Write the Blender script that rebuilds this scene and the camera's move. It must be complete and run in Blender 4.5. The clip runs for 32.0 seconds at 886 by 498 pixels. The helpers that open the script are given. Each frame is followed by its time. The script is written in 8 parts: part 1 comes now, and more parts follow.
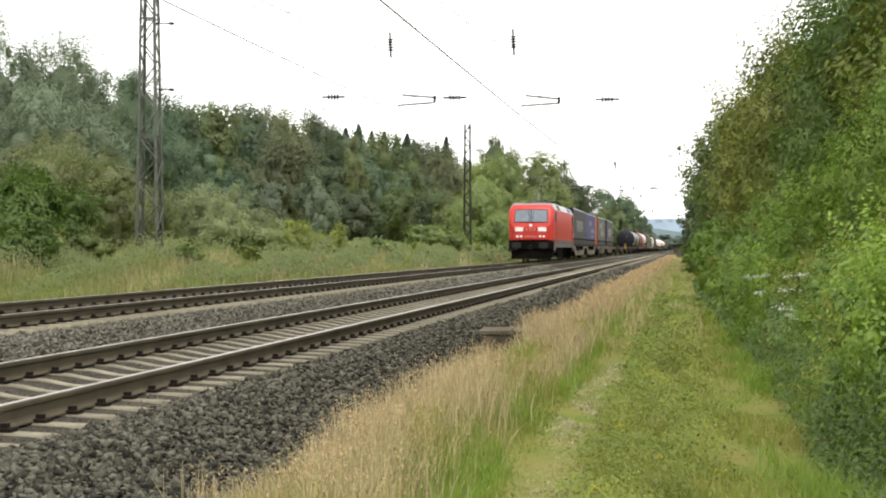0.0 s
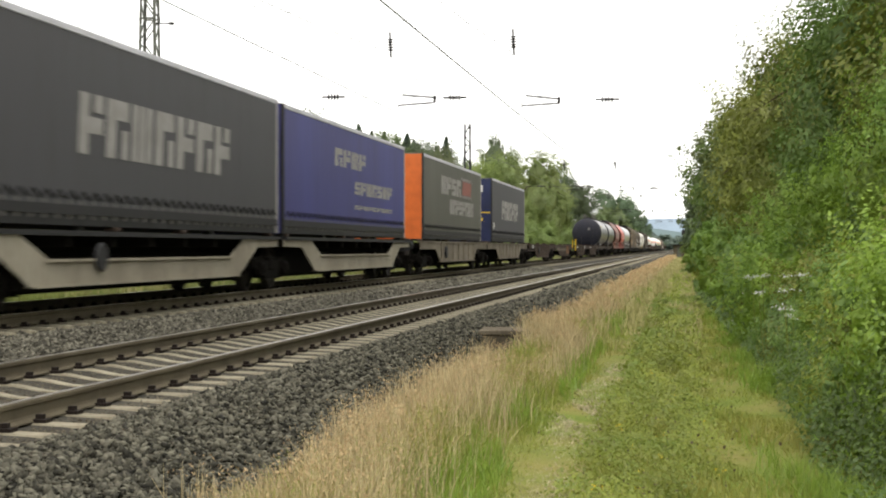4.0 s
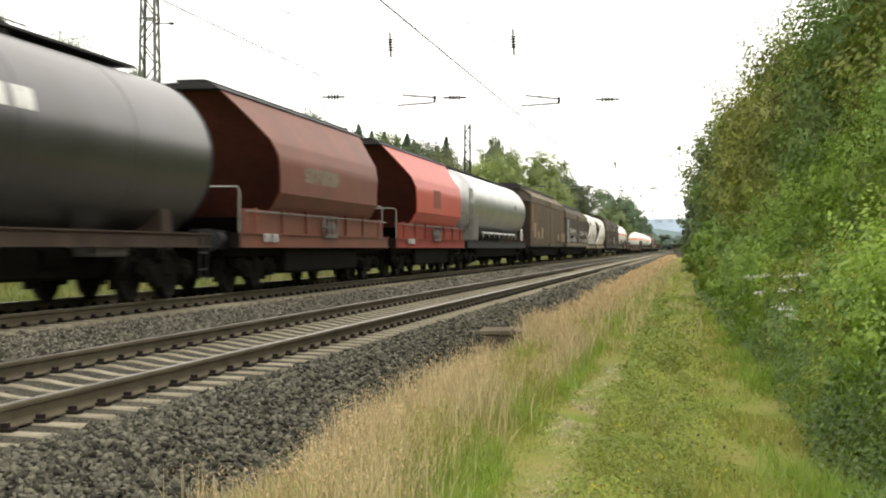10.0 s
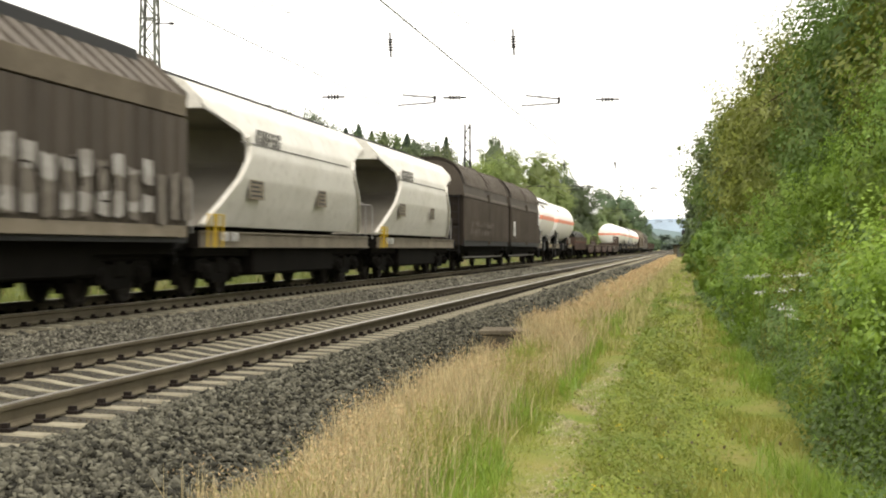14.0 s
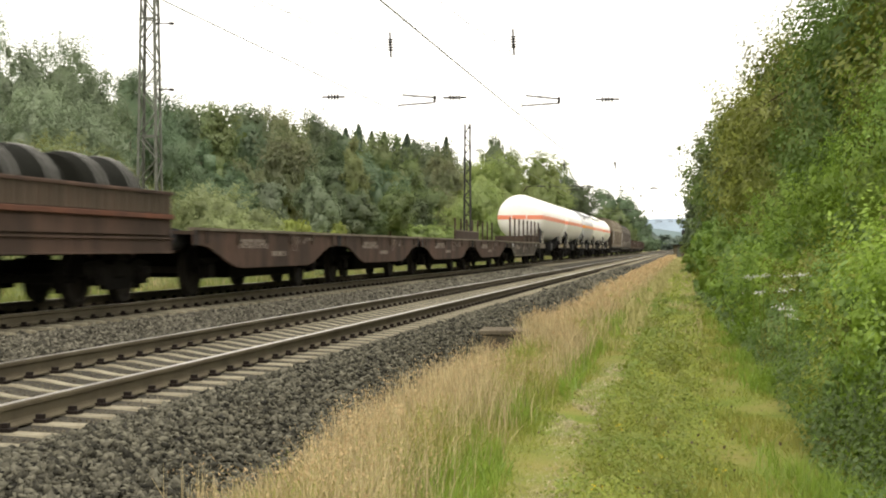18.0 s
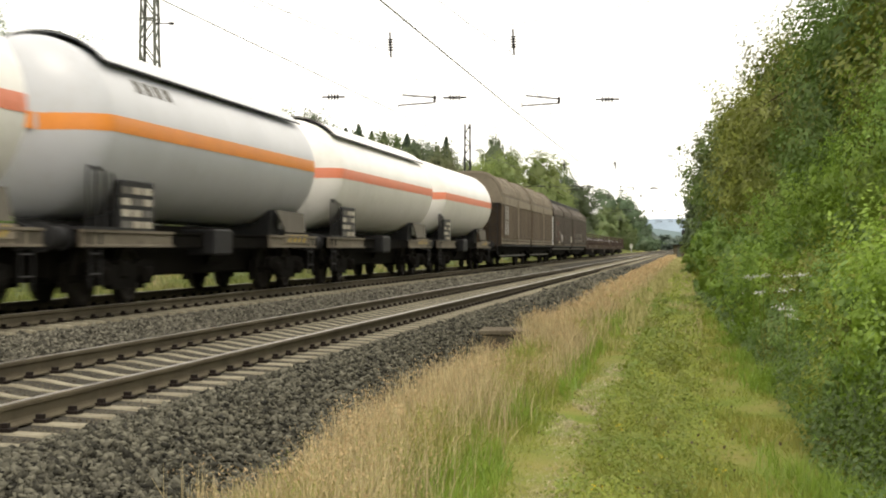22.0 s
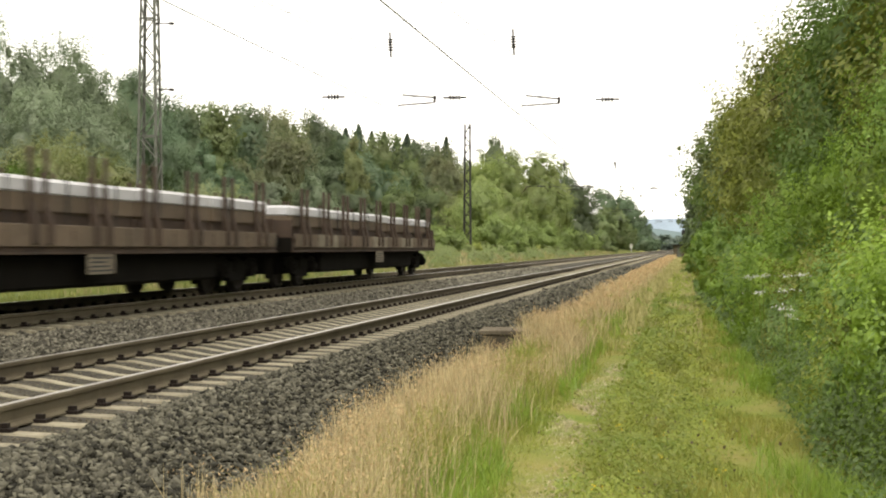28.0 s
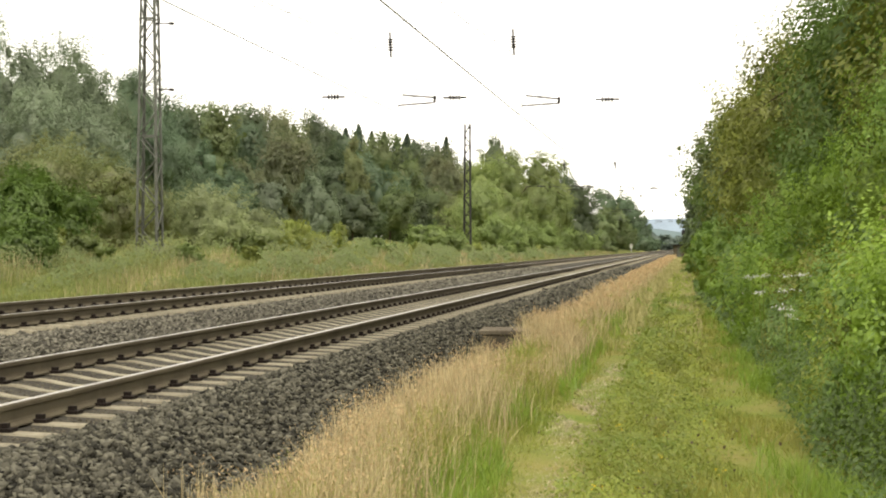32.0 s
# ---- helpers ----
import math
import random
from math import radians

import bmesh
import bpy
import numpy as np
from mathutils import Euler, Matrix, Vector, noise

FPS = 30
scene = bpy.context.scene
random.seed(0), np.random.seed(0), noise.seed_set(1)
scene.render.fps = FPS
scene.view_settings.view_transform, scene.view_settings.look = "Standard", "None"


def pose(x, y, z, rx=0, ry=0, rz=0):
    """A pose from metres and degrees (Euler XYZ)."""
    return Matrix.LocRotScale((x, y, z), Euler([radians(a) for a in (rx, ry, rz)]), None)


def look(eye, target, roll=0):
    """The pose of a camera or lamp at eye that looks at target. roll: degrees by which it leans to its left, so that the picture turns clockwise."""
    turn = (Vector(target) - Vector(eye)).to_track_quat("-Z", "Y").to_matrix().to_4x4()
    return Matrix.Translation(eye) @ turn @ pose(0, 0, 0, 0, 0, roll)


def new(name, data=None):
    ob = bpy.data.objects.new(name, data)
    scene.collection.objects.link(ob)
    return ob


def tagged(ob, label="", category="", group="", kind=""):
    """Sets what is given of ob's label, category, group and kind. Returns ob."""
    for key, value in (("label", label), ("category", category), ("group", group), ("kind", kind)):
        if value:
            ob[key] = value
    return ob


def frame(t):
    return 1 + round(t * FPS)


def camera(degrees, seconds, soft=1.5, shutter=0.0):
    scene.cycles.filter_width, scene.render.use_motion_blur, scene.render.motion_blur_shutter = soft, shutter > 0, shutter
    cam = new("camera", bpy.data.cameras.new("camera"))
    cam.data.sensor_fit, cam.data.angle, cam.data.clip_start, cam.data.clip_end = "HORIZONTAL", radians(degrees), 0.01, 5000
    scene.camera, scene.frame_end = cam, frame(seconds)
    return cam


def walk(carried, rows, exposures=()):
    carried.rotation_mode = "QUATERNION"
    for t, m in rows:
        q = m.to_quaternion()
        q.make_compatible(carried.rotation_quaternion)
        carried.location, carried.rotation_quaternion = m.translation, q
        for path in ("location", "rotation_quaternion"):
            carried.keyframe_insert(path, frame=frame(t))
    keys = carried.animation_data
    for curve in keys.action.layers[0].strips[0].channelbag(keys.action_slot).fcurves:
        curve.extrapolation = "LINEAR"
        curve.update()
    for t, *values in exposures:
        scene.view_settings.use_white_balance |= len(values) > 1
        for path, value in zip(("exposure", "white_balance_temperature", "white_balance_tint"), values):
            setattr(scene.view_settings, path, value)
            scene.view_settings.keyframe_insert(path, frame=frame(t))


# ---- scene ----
# ---------------------------------------------------------------- camera
TH = math.atan(428 / 2580)
cam = camera(33.80, 32.0, soft=2.0, shutter=0.32)
EYE = pose(0, 0, 0.877, 89.98, 0, math.degrees(TH))
walk(cam, [(0.0, EYE), (32.0, EYE)], [(0.0, 0.5, 6750, 10), (3.0, 0.5, 6800, 10), (6.0, 0.55, 6900, 10), (9.0, 0.56, 7000, 10), (12.0, 0.72, 7150, 10), (14.0, 0.74, 7150, 10), (17.0, 0.58, 7300, 10), (19.0, 0.65, 7300, 10), (20.0, 0.54, 7300, 10), (23.0, 0.47, 7350, 10), (24.0, 0.53, 7400, 10), (25.0, 0.66, 7450, 10), (28.0, 0.67, 7350, 10), (32.0, 0.64, 7450, 10)])

# ---------------------------------------------------------------- light
world = bpy.data.worlds.new("overcast_sky")
scene.world = world
world.use_nodes = True
wt = world.node_tree
bg = wt.nodes["Background"]
sky = wt.nodes.new("ShaderNodeTexSky")
sky.sky_type = "NISHITA"
sky.sun_disc = False
sky.sun_elevation = radians(52)
sky.sun_rotation = radians(150)
cloud = wt.nodes.new("ShaderNodeTexNoise")
cloud.inputs["Scale"].default_value = 1.6
cloud.inputs["Detail"].default_value = 4
ramp = wt.nodes.new("ShaderNodeValToRGB")
ramp.color_ramp.elements[0].position, ramp.color_ramp.elements[0].color = 0.3, (14.6, 14.9, 15.2, 1)
ramp.color_ramp.elements[1].position, ramp.color_ramp.elements[1].color = 0.7, (16.4, 16.4, 16.2, 1)
cover = wt.nodes.new("ShaderNodeMix")
cover.data_type = "RGBA"
cover.inputs[0].default_value = 0.93
wt.links.new(cloud.outputs["Fac"], ramp.inputs["Fac"])
wt.links.new(sky.outputs["Color"], cover.inputs[6])
wt.links.new(ramp.outputs["Color"], cover.inputs[7])
wt.links.new(cover.outputs[2], bg.inputs["Color"])
bg.inputs["Strength"].default_value = 0.085

sun = new("sun", bpy.data.lights.new("sun", "SUN"))
sun.data.energy = 1.2
sun.data.angle = radians(25)
sun.data.color = (1.0, 0.96, 0.9)
sun.matrix_world = look((0, 0, 0), (-0.15, 0.5, -1.0))


# ---------------------------------------------------------------- materials
def nodes_of(name):
    m = bpy.data.materials.new(name)
    m.use_nodes = True
    return m, m.node_tree, m.node_tree.nodes["Principled BSDF"]


def mat(name, col, rough=0.6, metal=0.0, col2=None, scale=3.0, grime=None, grime_amount=0.35, bump=0.0, bump_scale=40.0, stretch=(1, 1, 1), vary=0.0, emit=None):
    """A worn painted or raw surface: two tones in large patches, fine dirt on top, relief."""
    m, t, p = nodes_of(name)
    col2 = col2 or tuple(c * 0.8 for c in col)
    grime = grime or tuple(c * 0.45 for c in col)
    tc = t.nodes.new("ShaderNodeTexCoord")
    mp = t.nodes.new("ShaderNodeMapping")
    mp.inputs["Scale"].default_value = stretch
    t.links.new(tc.outputs["Object"], mp.inputs["Vector"])
    n1 = t.nodes.new("ShaderNodeTexNoise")
    n1.inputs["Scale"].default_value, n1.inputs["Detail"].default_value = scale, 5
    n2 = t.nodes.new("ShaderNodeTexNoise")
    n2.inputs["Scale"].default_value, n2.inputs["Detail"].default_value, n2.inputs["Roughness"].default_value = scale * 7, 6, 0.7
    for n in (n1, n2):
        t.links.new(mp.outputs["Vector"], n.inputs["Vector"])
    r1 = t.nodes.new("ShaderNodeValToRGB")
    r1.color_ramp.elements[0].position, r1.color_ramp.elements[0].color = 0.35, (*col2, 1)
    r1.color_ramp.elements[1].position, r1.color_ramp.elements[1].color = 0.65, (*col, 1)
    t.links.new(n1.outputs["Fac"], r1.inputs["Fac"])
    r2 = t.nodes.new("ShaderNodeValToRGB")
    r2.color_ramp.elements[0].position, r2.color_ramp.elements[0].color = 0.5, (0, 0, 0, 1)
    r2.color_ramp.elements[1].position = 0.75
    r2.color_ramp.elements[1].color = (grime_amount,) * 3 + (1,)
    t.links.new(n2.outputs["Fac"], r2.inputs["Fac"])
    mx = t.nodes.new("ShaderNodeMix")
    mx.data_type = "RGBA"
    t.links.new(r2.outputs["Color"], mx.inputs[0])
    t.links.new(r1.outputs["Color"], mx.inputs[6])
    mx.inputs[7].default_value = (*grime, 1)
    out = mx.outputs[2]
    if vary:
        oi = t.nodes.new("ShaderNodeObjectInfo")
        hs = t.nodes.new("ShaderNodeHueSaturation")
        mr = t.nodes.new("ShaderNodeMapRange")
        mr.inputs[3].default_value, mr.inputs[4].default_value = 1 - vary, 1 + vary
        t.links.new(oi.outputs["Random"], mr.inputs[0])
        t.links.new(mr.outputs[0], hs.inputs["Value"])
        t.links.new(out, hs.inputs["Color"])
        out = hs.outputs["Color"]
    t.links.new(out, p.inputs["Base Color"])
    p.inputs["Roughness"].default_value, p.inputs["Metallic"].default_value = rough, metal
    p.inputs["Specular IOR Level"].default_value = 0.04 if rough >= 0.9 else 0.12 if rough >= 0.7 else 0.3 if rough >= 0.5 else 0.5
    if bump:
        b = t.nodes.new("ShaderNodeBump")
        b.inputs["Strength"].default_value, b.inputs["Distance"].default_value = bump, 0.02
        n3 = t.nodes.new("ShaderNodeTexNoise")
        n3.inputs["Scale"].default_value, n3.inputs["Detail"].default_value = bump_scale, 4
        t.links.new(mp.outputs["Vector"], n3.inputs["Vector"])
        t.links.new(n3.outputs["Fac"], b.inputs["Height"])
        t.links.new(b.outputs["Normal"], p.inputs["Normal"])
    if emit:
        p.inputs["Emission Color"].default_value = (*emit[:3], 1)
        p.inputs["Emission Strength"].default_value = emit[3]
    return m


def leaf_mat(name, a, b, c, trans=0.35, patch=0.35, grain=6.0, vary=0.18):
    """Foliage: each leaf its own tone between a and b, patches towards c, each plant its own lightness, some light let through."""
    m, t, p = nodes_of(name)
    t.nodes.remove(p)
    g = t.nodes.new("ShaderNodeNewGeometry")
    r = t.nodes.new("ShaderNodeValToRGB")
    if "leaves" in name:
        a, b = tuple(p * 0.75 + q * 0.25 for p, q in zip(a, b)), tuple(p * 0.25 + q * 0.75 for p, q in zip(a, b))
    r.color_ramp.elements[0].color, r.color_ramp.elements[1].color = (*a, 1), (*b, 1)
    tc = t.nodes.new("ShaderNodeTexCoord")
    vo = t.nodes.new("ShaderNodeTexVoronoi")
    vo.inputs["Scale"].default_value = grain
    t.links.new(tc.outputs["Object"], vo.inputs["Vector"])
    sp = t.nodes.new("ShaderNodeSeparateColor")
    t.links.new(vo.outputs["Color"], sp.inputs[0])
    av = t.nodes.new("ShaderNodeMix")
    av.inputs[0].default_value = 0.4
    t.links.new(g.outputs["Random Per Island"], av.inputs[2])
    t.links.new(sp.outputs[0], av.inputs[3])
    t.links.new(av.outputs[0], r.inputs["Fac"])
    bu = t.nodes.new("ShaderNodeBump")
    bu.inputs["Strength"].default_value, bu.inputs["Distance"].default_value = 0.9, 0.5 / grain
    bu.invert = True
    t.links.new(vo.outputs["Distance"], bu.inputs["Height"])
    n = t.nodes.new("ShaderNodeTexNoise")
    n.inputs["Scale"].default_value, n.inputs["Detail"].default_value = patch, 3
    t.links.new(tc.outputs["Object"], n.inputs["Vector"])
    nr = t.nodes.new("ShaderNodeValToRGB")
    nr.color_ramp.elements[0].position, nr.color_ramp.elements[1].position = 0.42, 0.62
    nr.color_ramp.elements[1].color = (0.75, 0.75, 0.75, 1)
    t.links.new(n.outputs["Fac"], nr.inputs["Fac"])
    mx = t.nodes.new("ShaderNodeMix")
    mx.data_type = "RGBA"
    t.links.new(nr.outputs["Color"], mx.inputs[0])
    t.links.new(r.outputs["Color"], mx.inputs[6])
    mx.inputs[7].default_value = (*c, 1)
    oi = t.nodes.new("ShaderNodeObjectInfo")
    hs = t.nodes.new("ShaderNodeHueSaturation")
    mr = t.nodes.new("ShaderNodeMapRange")
    mr.inputs[3].default_value, mr.inputs[4].default_value = 1 - vary, 1 + vary
    t.links.new(oi.outputs["Random"], mr.inputs[0])
    t.links.new(mr.outputs[0], hs.inputs["Value"])
    t.links.new(mx.outputs[2], hs.inputs["Color"])
    d = t.nodes.new("ShaderNodeBsdfDiffuse")
    tr = t.nodes.new("ShaderNodeBsdfTranslucent")
    gl = t.nodes.new("ShaderNodeBsdfGlossy")
    gl.inputs["Roughness"].default_value = 0.45
    gl.inputs["Color"].default_value = (1, 1, 1, 1)
    m1, m2 = t.nodes.new("ShaderNodeMixShader"), t.nodes.new("ShaderNodeMixShader")
    m1.inputs[0].default_value, m2.inputs[0].default_value = trans, 0.025
    for sh in (d, tr):
        t.links.new(hs.outputs[0], sh.inputs["Color"])
        t.links.new(bu.outputs[0], sh.inputs["Normal"])
    t.links.new(d.outputs[0], m1.inputs[1])
    t.links.new(tr.outputs[0], m1.inputs[2])
    t.links.new(m1.outputs[0], m2.inputs[1])
    t.links.new(gl.outputs[0], m2.inputs[2])
    t.links.new(m2.outputs[0], t.nodes["Material Output"].inputs["Surface"])
    return m


def island_mat(name, a, b, rough=0.9, fine=60.0):
    """Loose pieces (stones, blades): each its own tone between a and b."""
    m, t, p = nodes_of(name)
    g = t.nodes.new("ShaderNodeNewGeometry")
    r = t.nodes.new("ShaderNodeValToRGB")
    r.color_ramp.elements[0].color, r.color_ramp.elements[1].color = (*a, 1), (*b, 1)
    t.links.new(g.outputs["Random Per Island"], r.inputs["Fac"])
    tc = t.nodes.new("ShaderNodeTexCoord")
    n = t.nodes.new("ShaderNodeTexNoise")
    n.inputs["Scale"].default_value = fine
    t.links.new(tc.outputs["Object"], n.inputs["Vector"])
    mr = t.nodes.new("ShaderNodeMapRange")
    mr.inputs[3].default_value, mr.inputs[4].default_value = 0.7, 1.3
    t.links.new(n.outputs["Fac"], mr.inputs[0])
    hs = t.nodes.new("ShaderNodeHueSaturation")
    t.links.new(mr.outputs[0], hs.inputs["Value"])
    t.links.new(r.outputs["Color"], hs.inputs["Color"])
    t.links.new(hs.outputs["Color"], p.inputs["Base Color"])
    p.inputs["Roughness"].default_value = rough
    p.inputs["Specular IOR Level"].default_value = 0.15
    return m


M_GROUND = mat("meadow_soil", (0.13, 0.17, 0.035), 0.95, col2=(0.2, 0.18, 0.06), scale=0.9, grime=(0.06, 0.085, 0.018), grime_amount=0.7, bump=0.6, bump_scale=9)
M_BALLAST = mat("ballast_bed", (0.078, 0.073, 0.06), 0.95, col2=(0.05, 0.047, 0.039), scale=1.3, grime=(0.016, 0.015, 0.0125), grime_amount=0.8, bump=1.0, bump_scale=22)
M_STONE = island_mat("ballast_stone", (0.012, 0.0118, 0.0092), (0.148, 0.142, 0.108))
M_STONE_B = island_mat("ballast_stone_pale", (0.03, 0.0285, 0.0225), (0.2, 0.19, 0.15))
M_STONE_DUSTY = island_mat("ballast_stone_rust_dusted", (0.03, 0.026, 0.019), (0.12, 0.107, 0.078))
M_RAIL = mat("rusty_rail", (0.11, 0.094, 0.063), 0.8, 0.0, col2=(0.08, 0.067, 0.045), scale=2, bump=0.2)
M_RAILTOP = mat("polished_rail_head", (0.55, 0.53, 0.5), 0.32, 0.9, col2=(0.42, 0.4, 0.38), scale=2)
M_SLEEPER = mat("concrete_sleeper", (0.3, 0.28, 0.21), 0.9, col2=(0.2, 0.18, 0.13), scale=3, grime=(0.05, 0.039, 0.028), grime_amount=0.7, bump=0.4, vary=0.12)
M_CLIP = mat("rusty_clip", (0.022, 0.017, 0.014), 0.85, 0.2)
M_CONC = mat("weathered_concrete", (0.15, 0.13, 0.095), 0.92, col2=(0.095, 0.08, 0.06), scale=3, grime=(0.025, 0.02, 0.015), grime_amount=0.8, bump=0.5)
M_MAST = mat("galvanised_mast", (0.135, 0.145, 0.125), 0.65, 0.2, col2=(0.095, 0.1, 0.085), scale=3, grime=(0.045, 0.035, 0.028), grime_amount=0.6)
M_WIRE = mat("overhead_wire", (0.10, 0.11, 0.10), 0.6, 0.5)
M_INSUL = mat("brown_insulator", (0.014, 0.011, 0.011), 0.5)
M_MASTDARK = mat("dark_weathered_mast", (0.04, 0.038, 0.04), 0.75, col2=(0.028, 0.026, 0.027), scale=3)
M_BARK = mat("bark", (0.10, 0.075, 0.05), 0.95, col2=(0.06, 0.045, 0.03), scale=6, bump=0.8, bump_scale=20)
# willow, oak and cool green tones: haze added as lightness and extra blue
L_WILLOW = leaf_mat("willow_leaves", (0.1785, 0.231, 0.1474), (0.2415, 0.2992, 0.1928), (0.168, 0.2205, 0.1247), 0.45)
L_SALLOW = leaf_mat("sallow_leaves", (0.2185, 0.2645, 0.1207), (0.3162, 0.3622, 0.1782), (0.23, 0.276, 0.1092), 0.45, 0.5, 8.0)
L_DARK = leaf_mat("dark_oak_leaves", (0.092, 0.1323, 0.06831), (0.1323, 0.1782, 0.09361), (0.115, 0.1346, 0.07084), 0.45, 0.15, 3.5)
L_DEEP = leaf_mat("deep_green_leaves", (0.0731, 0.1325, 0.02486), (0.1142, 0.1874, 0.03655), (0.09134, 0.1462, 0.02632), 0.35, 0.5, 9.0)
L_OLIVE = leaf_mat("olive_green_leaves", (0.155, 0.21, 0.062), (0.215, 0.28, 0.09), (0.175, 0.205, 0.062), 0.45, 0.5, 9.0)
L_MID = leaf_mat("beech_leaves", (0.1242, 0.1768, 0.06761), (0.1739, 0.2364, 0.09174), (0.159, 0.1888, 0.07243), 0.4, 0.2, 4.0)
L_BRIGHT = leaf_mat("young_leaves", (0.175, 0.2823, 0.03988), (0.2713, 0.3858, 0.05983), (0.2275, 0.3481, 0.04387), 0.38, 0.6, 11.0)
L_HEDGE = leaf_mat("hedge_leaves", (0.1355, 0.2327, 0.03059), (0.2217, 0.3468, 0.04952), (0.2053, 0.3012, 0.0335), 0.38, 0.8, 11.0)
L_YELLOWISH = leaf_mat("acacia_leaves", (0.1339, 0.1662, 0.02667), (0.1939, 0.2308, 0.03923), (0.1523, 0.1662, 0.02667), 0.22, 0.5, 8.0)
L_WEED = leaf_mat("weed_leaves", (0.1505, 0.1989, 0.02943), (0.2508, 0.2943, 0.0515), (0.2257, 0.2508, 0.03678), 0.4, 1.2)
L_BUSHOLIVE = leaf_mat("olive_bush_leaves", (0.145, 0.183, 0.066), (0.215, 0.256, 0.097), (0.188, 0.19, 0.082), 0.45, 0.9, 8.0)
L_OLIVEDULL = leaf_mat("dull_olive_leaves", (0.165, 0.2, 0.08), (0.225, 0.265, 0.105), (0.2, 0.22, 0.085), 0.4, 0.3, 4.0)
L_LINESIDE = leaf_mat("lineside_leaves", (0.1848, 0.252, 0.084), (0.2688, 0.3416, 0.1176), (0.2352, 0.2744, 0.0896), 0.45, 0.25, 4.0)
L_LIME = leaf_mat("yellow_green_leaves", (0.21, 0.265, 0.06), (0.31, 0.36, 0.09), (0.29, 0.315, 0.075), 0.45, 0.8, 8.0)
L_LIMEDULL = leaf_mat("soft_green_leaves", (0.17, 0.245, 0.075), (0.25, 0.33, 0.105), (0.22, 0.29, 0.085), 0.45, 0.6, 6.0)
L_COOLHEDGE = leaf_mat("cool_hedge_leaves", (0.1168, 0.2065, 0.0445), (0.2102, 0.3244, 0.07695), (0.1868, 0.2851, 0.06881), 0.38, 0.8, 11.0)
L_BROWNISH = leaf_mat("brown_green_leaves", (0.12, 0.147, 0.07), (0.178, 0.206, 0.098), (0.165, 0.165, 0.085), 0.4, 0.25, 4.0)
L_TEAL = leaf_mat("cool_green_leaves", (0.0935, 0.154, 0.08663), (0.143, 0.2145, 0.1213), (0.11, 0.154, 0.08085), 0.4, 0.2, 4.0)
# leaf colour of the farthest trees, with haze mixed in
L_HAZY = leaf_mat("haze_tinted_far_leaves", (0.11, 0.15, 0.125), (0.15, 0.195, 0.16), (0.12, 0.165, 0.14), 0.4, 0.1, 1.0)
L_CLUMP = leaf_mat("herb_leaves", (0.1283, 0.19, 0.0342), (0.2232, 0.2945, 0.057), (0.209, 0.2375, 0.0456), 0.4, 1.2)
L_SPRUCE = leaf_mat("spruce_needles", (0.0224, 0.0412, 0.023), (0.0356, 0.0568, 0.032), (0.022, 0.042, 0.022), 0.1)
M_DRY = island_mat("dry_grass", (0.24, 0.195, 0.1023), (0.5952, 0.5, 0.2883), 0.9, 3)
M_PLUME = island_mat("dry_grass_plumes", (0.3298, 0.22, 0.1116), (0.6014, 0.45, 0.2511), 0.95, 3)
M_GREEN = leaf_mat("grass_blades", (0.147, 0.2009, 0.0344), (0.3381, 0.3871, 0.07491), (0.3332, 0.3234, 0.08408), 0.4, 0.7)
M_BANK = leaf_mat("bank_grass_blades", (0.15, 0.195, 0.058), (0.29, 0.325, 0.105), (0.28, 0.27, 0.112), 0.4, 0.35)
M_BANKDRY = island_mat("bleached_bank_grass", (0.24, 0.215, 0.11), (0.42, 0.37, 0.2), 0.9, 3)
M_STRIP = island_mat("bleached_strip_grass", (0.26, 0.25, 0.1), (0.46, 0.42, 0.2), 0.9, 3)
M_PATH = island_mat("trodden_path_grass", (0.26, 0.235, 0.14), (0.5, 0.45, 0.3), 0.9, 3)
M_GREEN2 = leaf_mat("lush_grass_blades", (0.1078, 0.1911, 0.02666), (0.2646, 0.3724, 0.0588), (0.2058, 0.3038, 0.04704), 0.4, 0.7)
M_PETAL = mat("white_petals", (0.45, 0.46, 0.4), 0.8)
M_YPETAL = mat("yellow_petals", (0.7, 0.5, 0.03), 0.8)
M_VPETAL = mat("violet_petals", (0.12, 0.09, 0.32), 0.8)


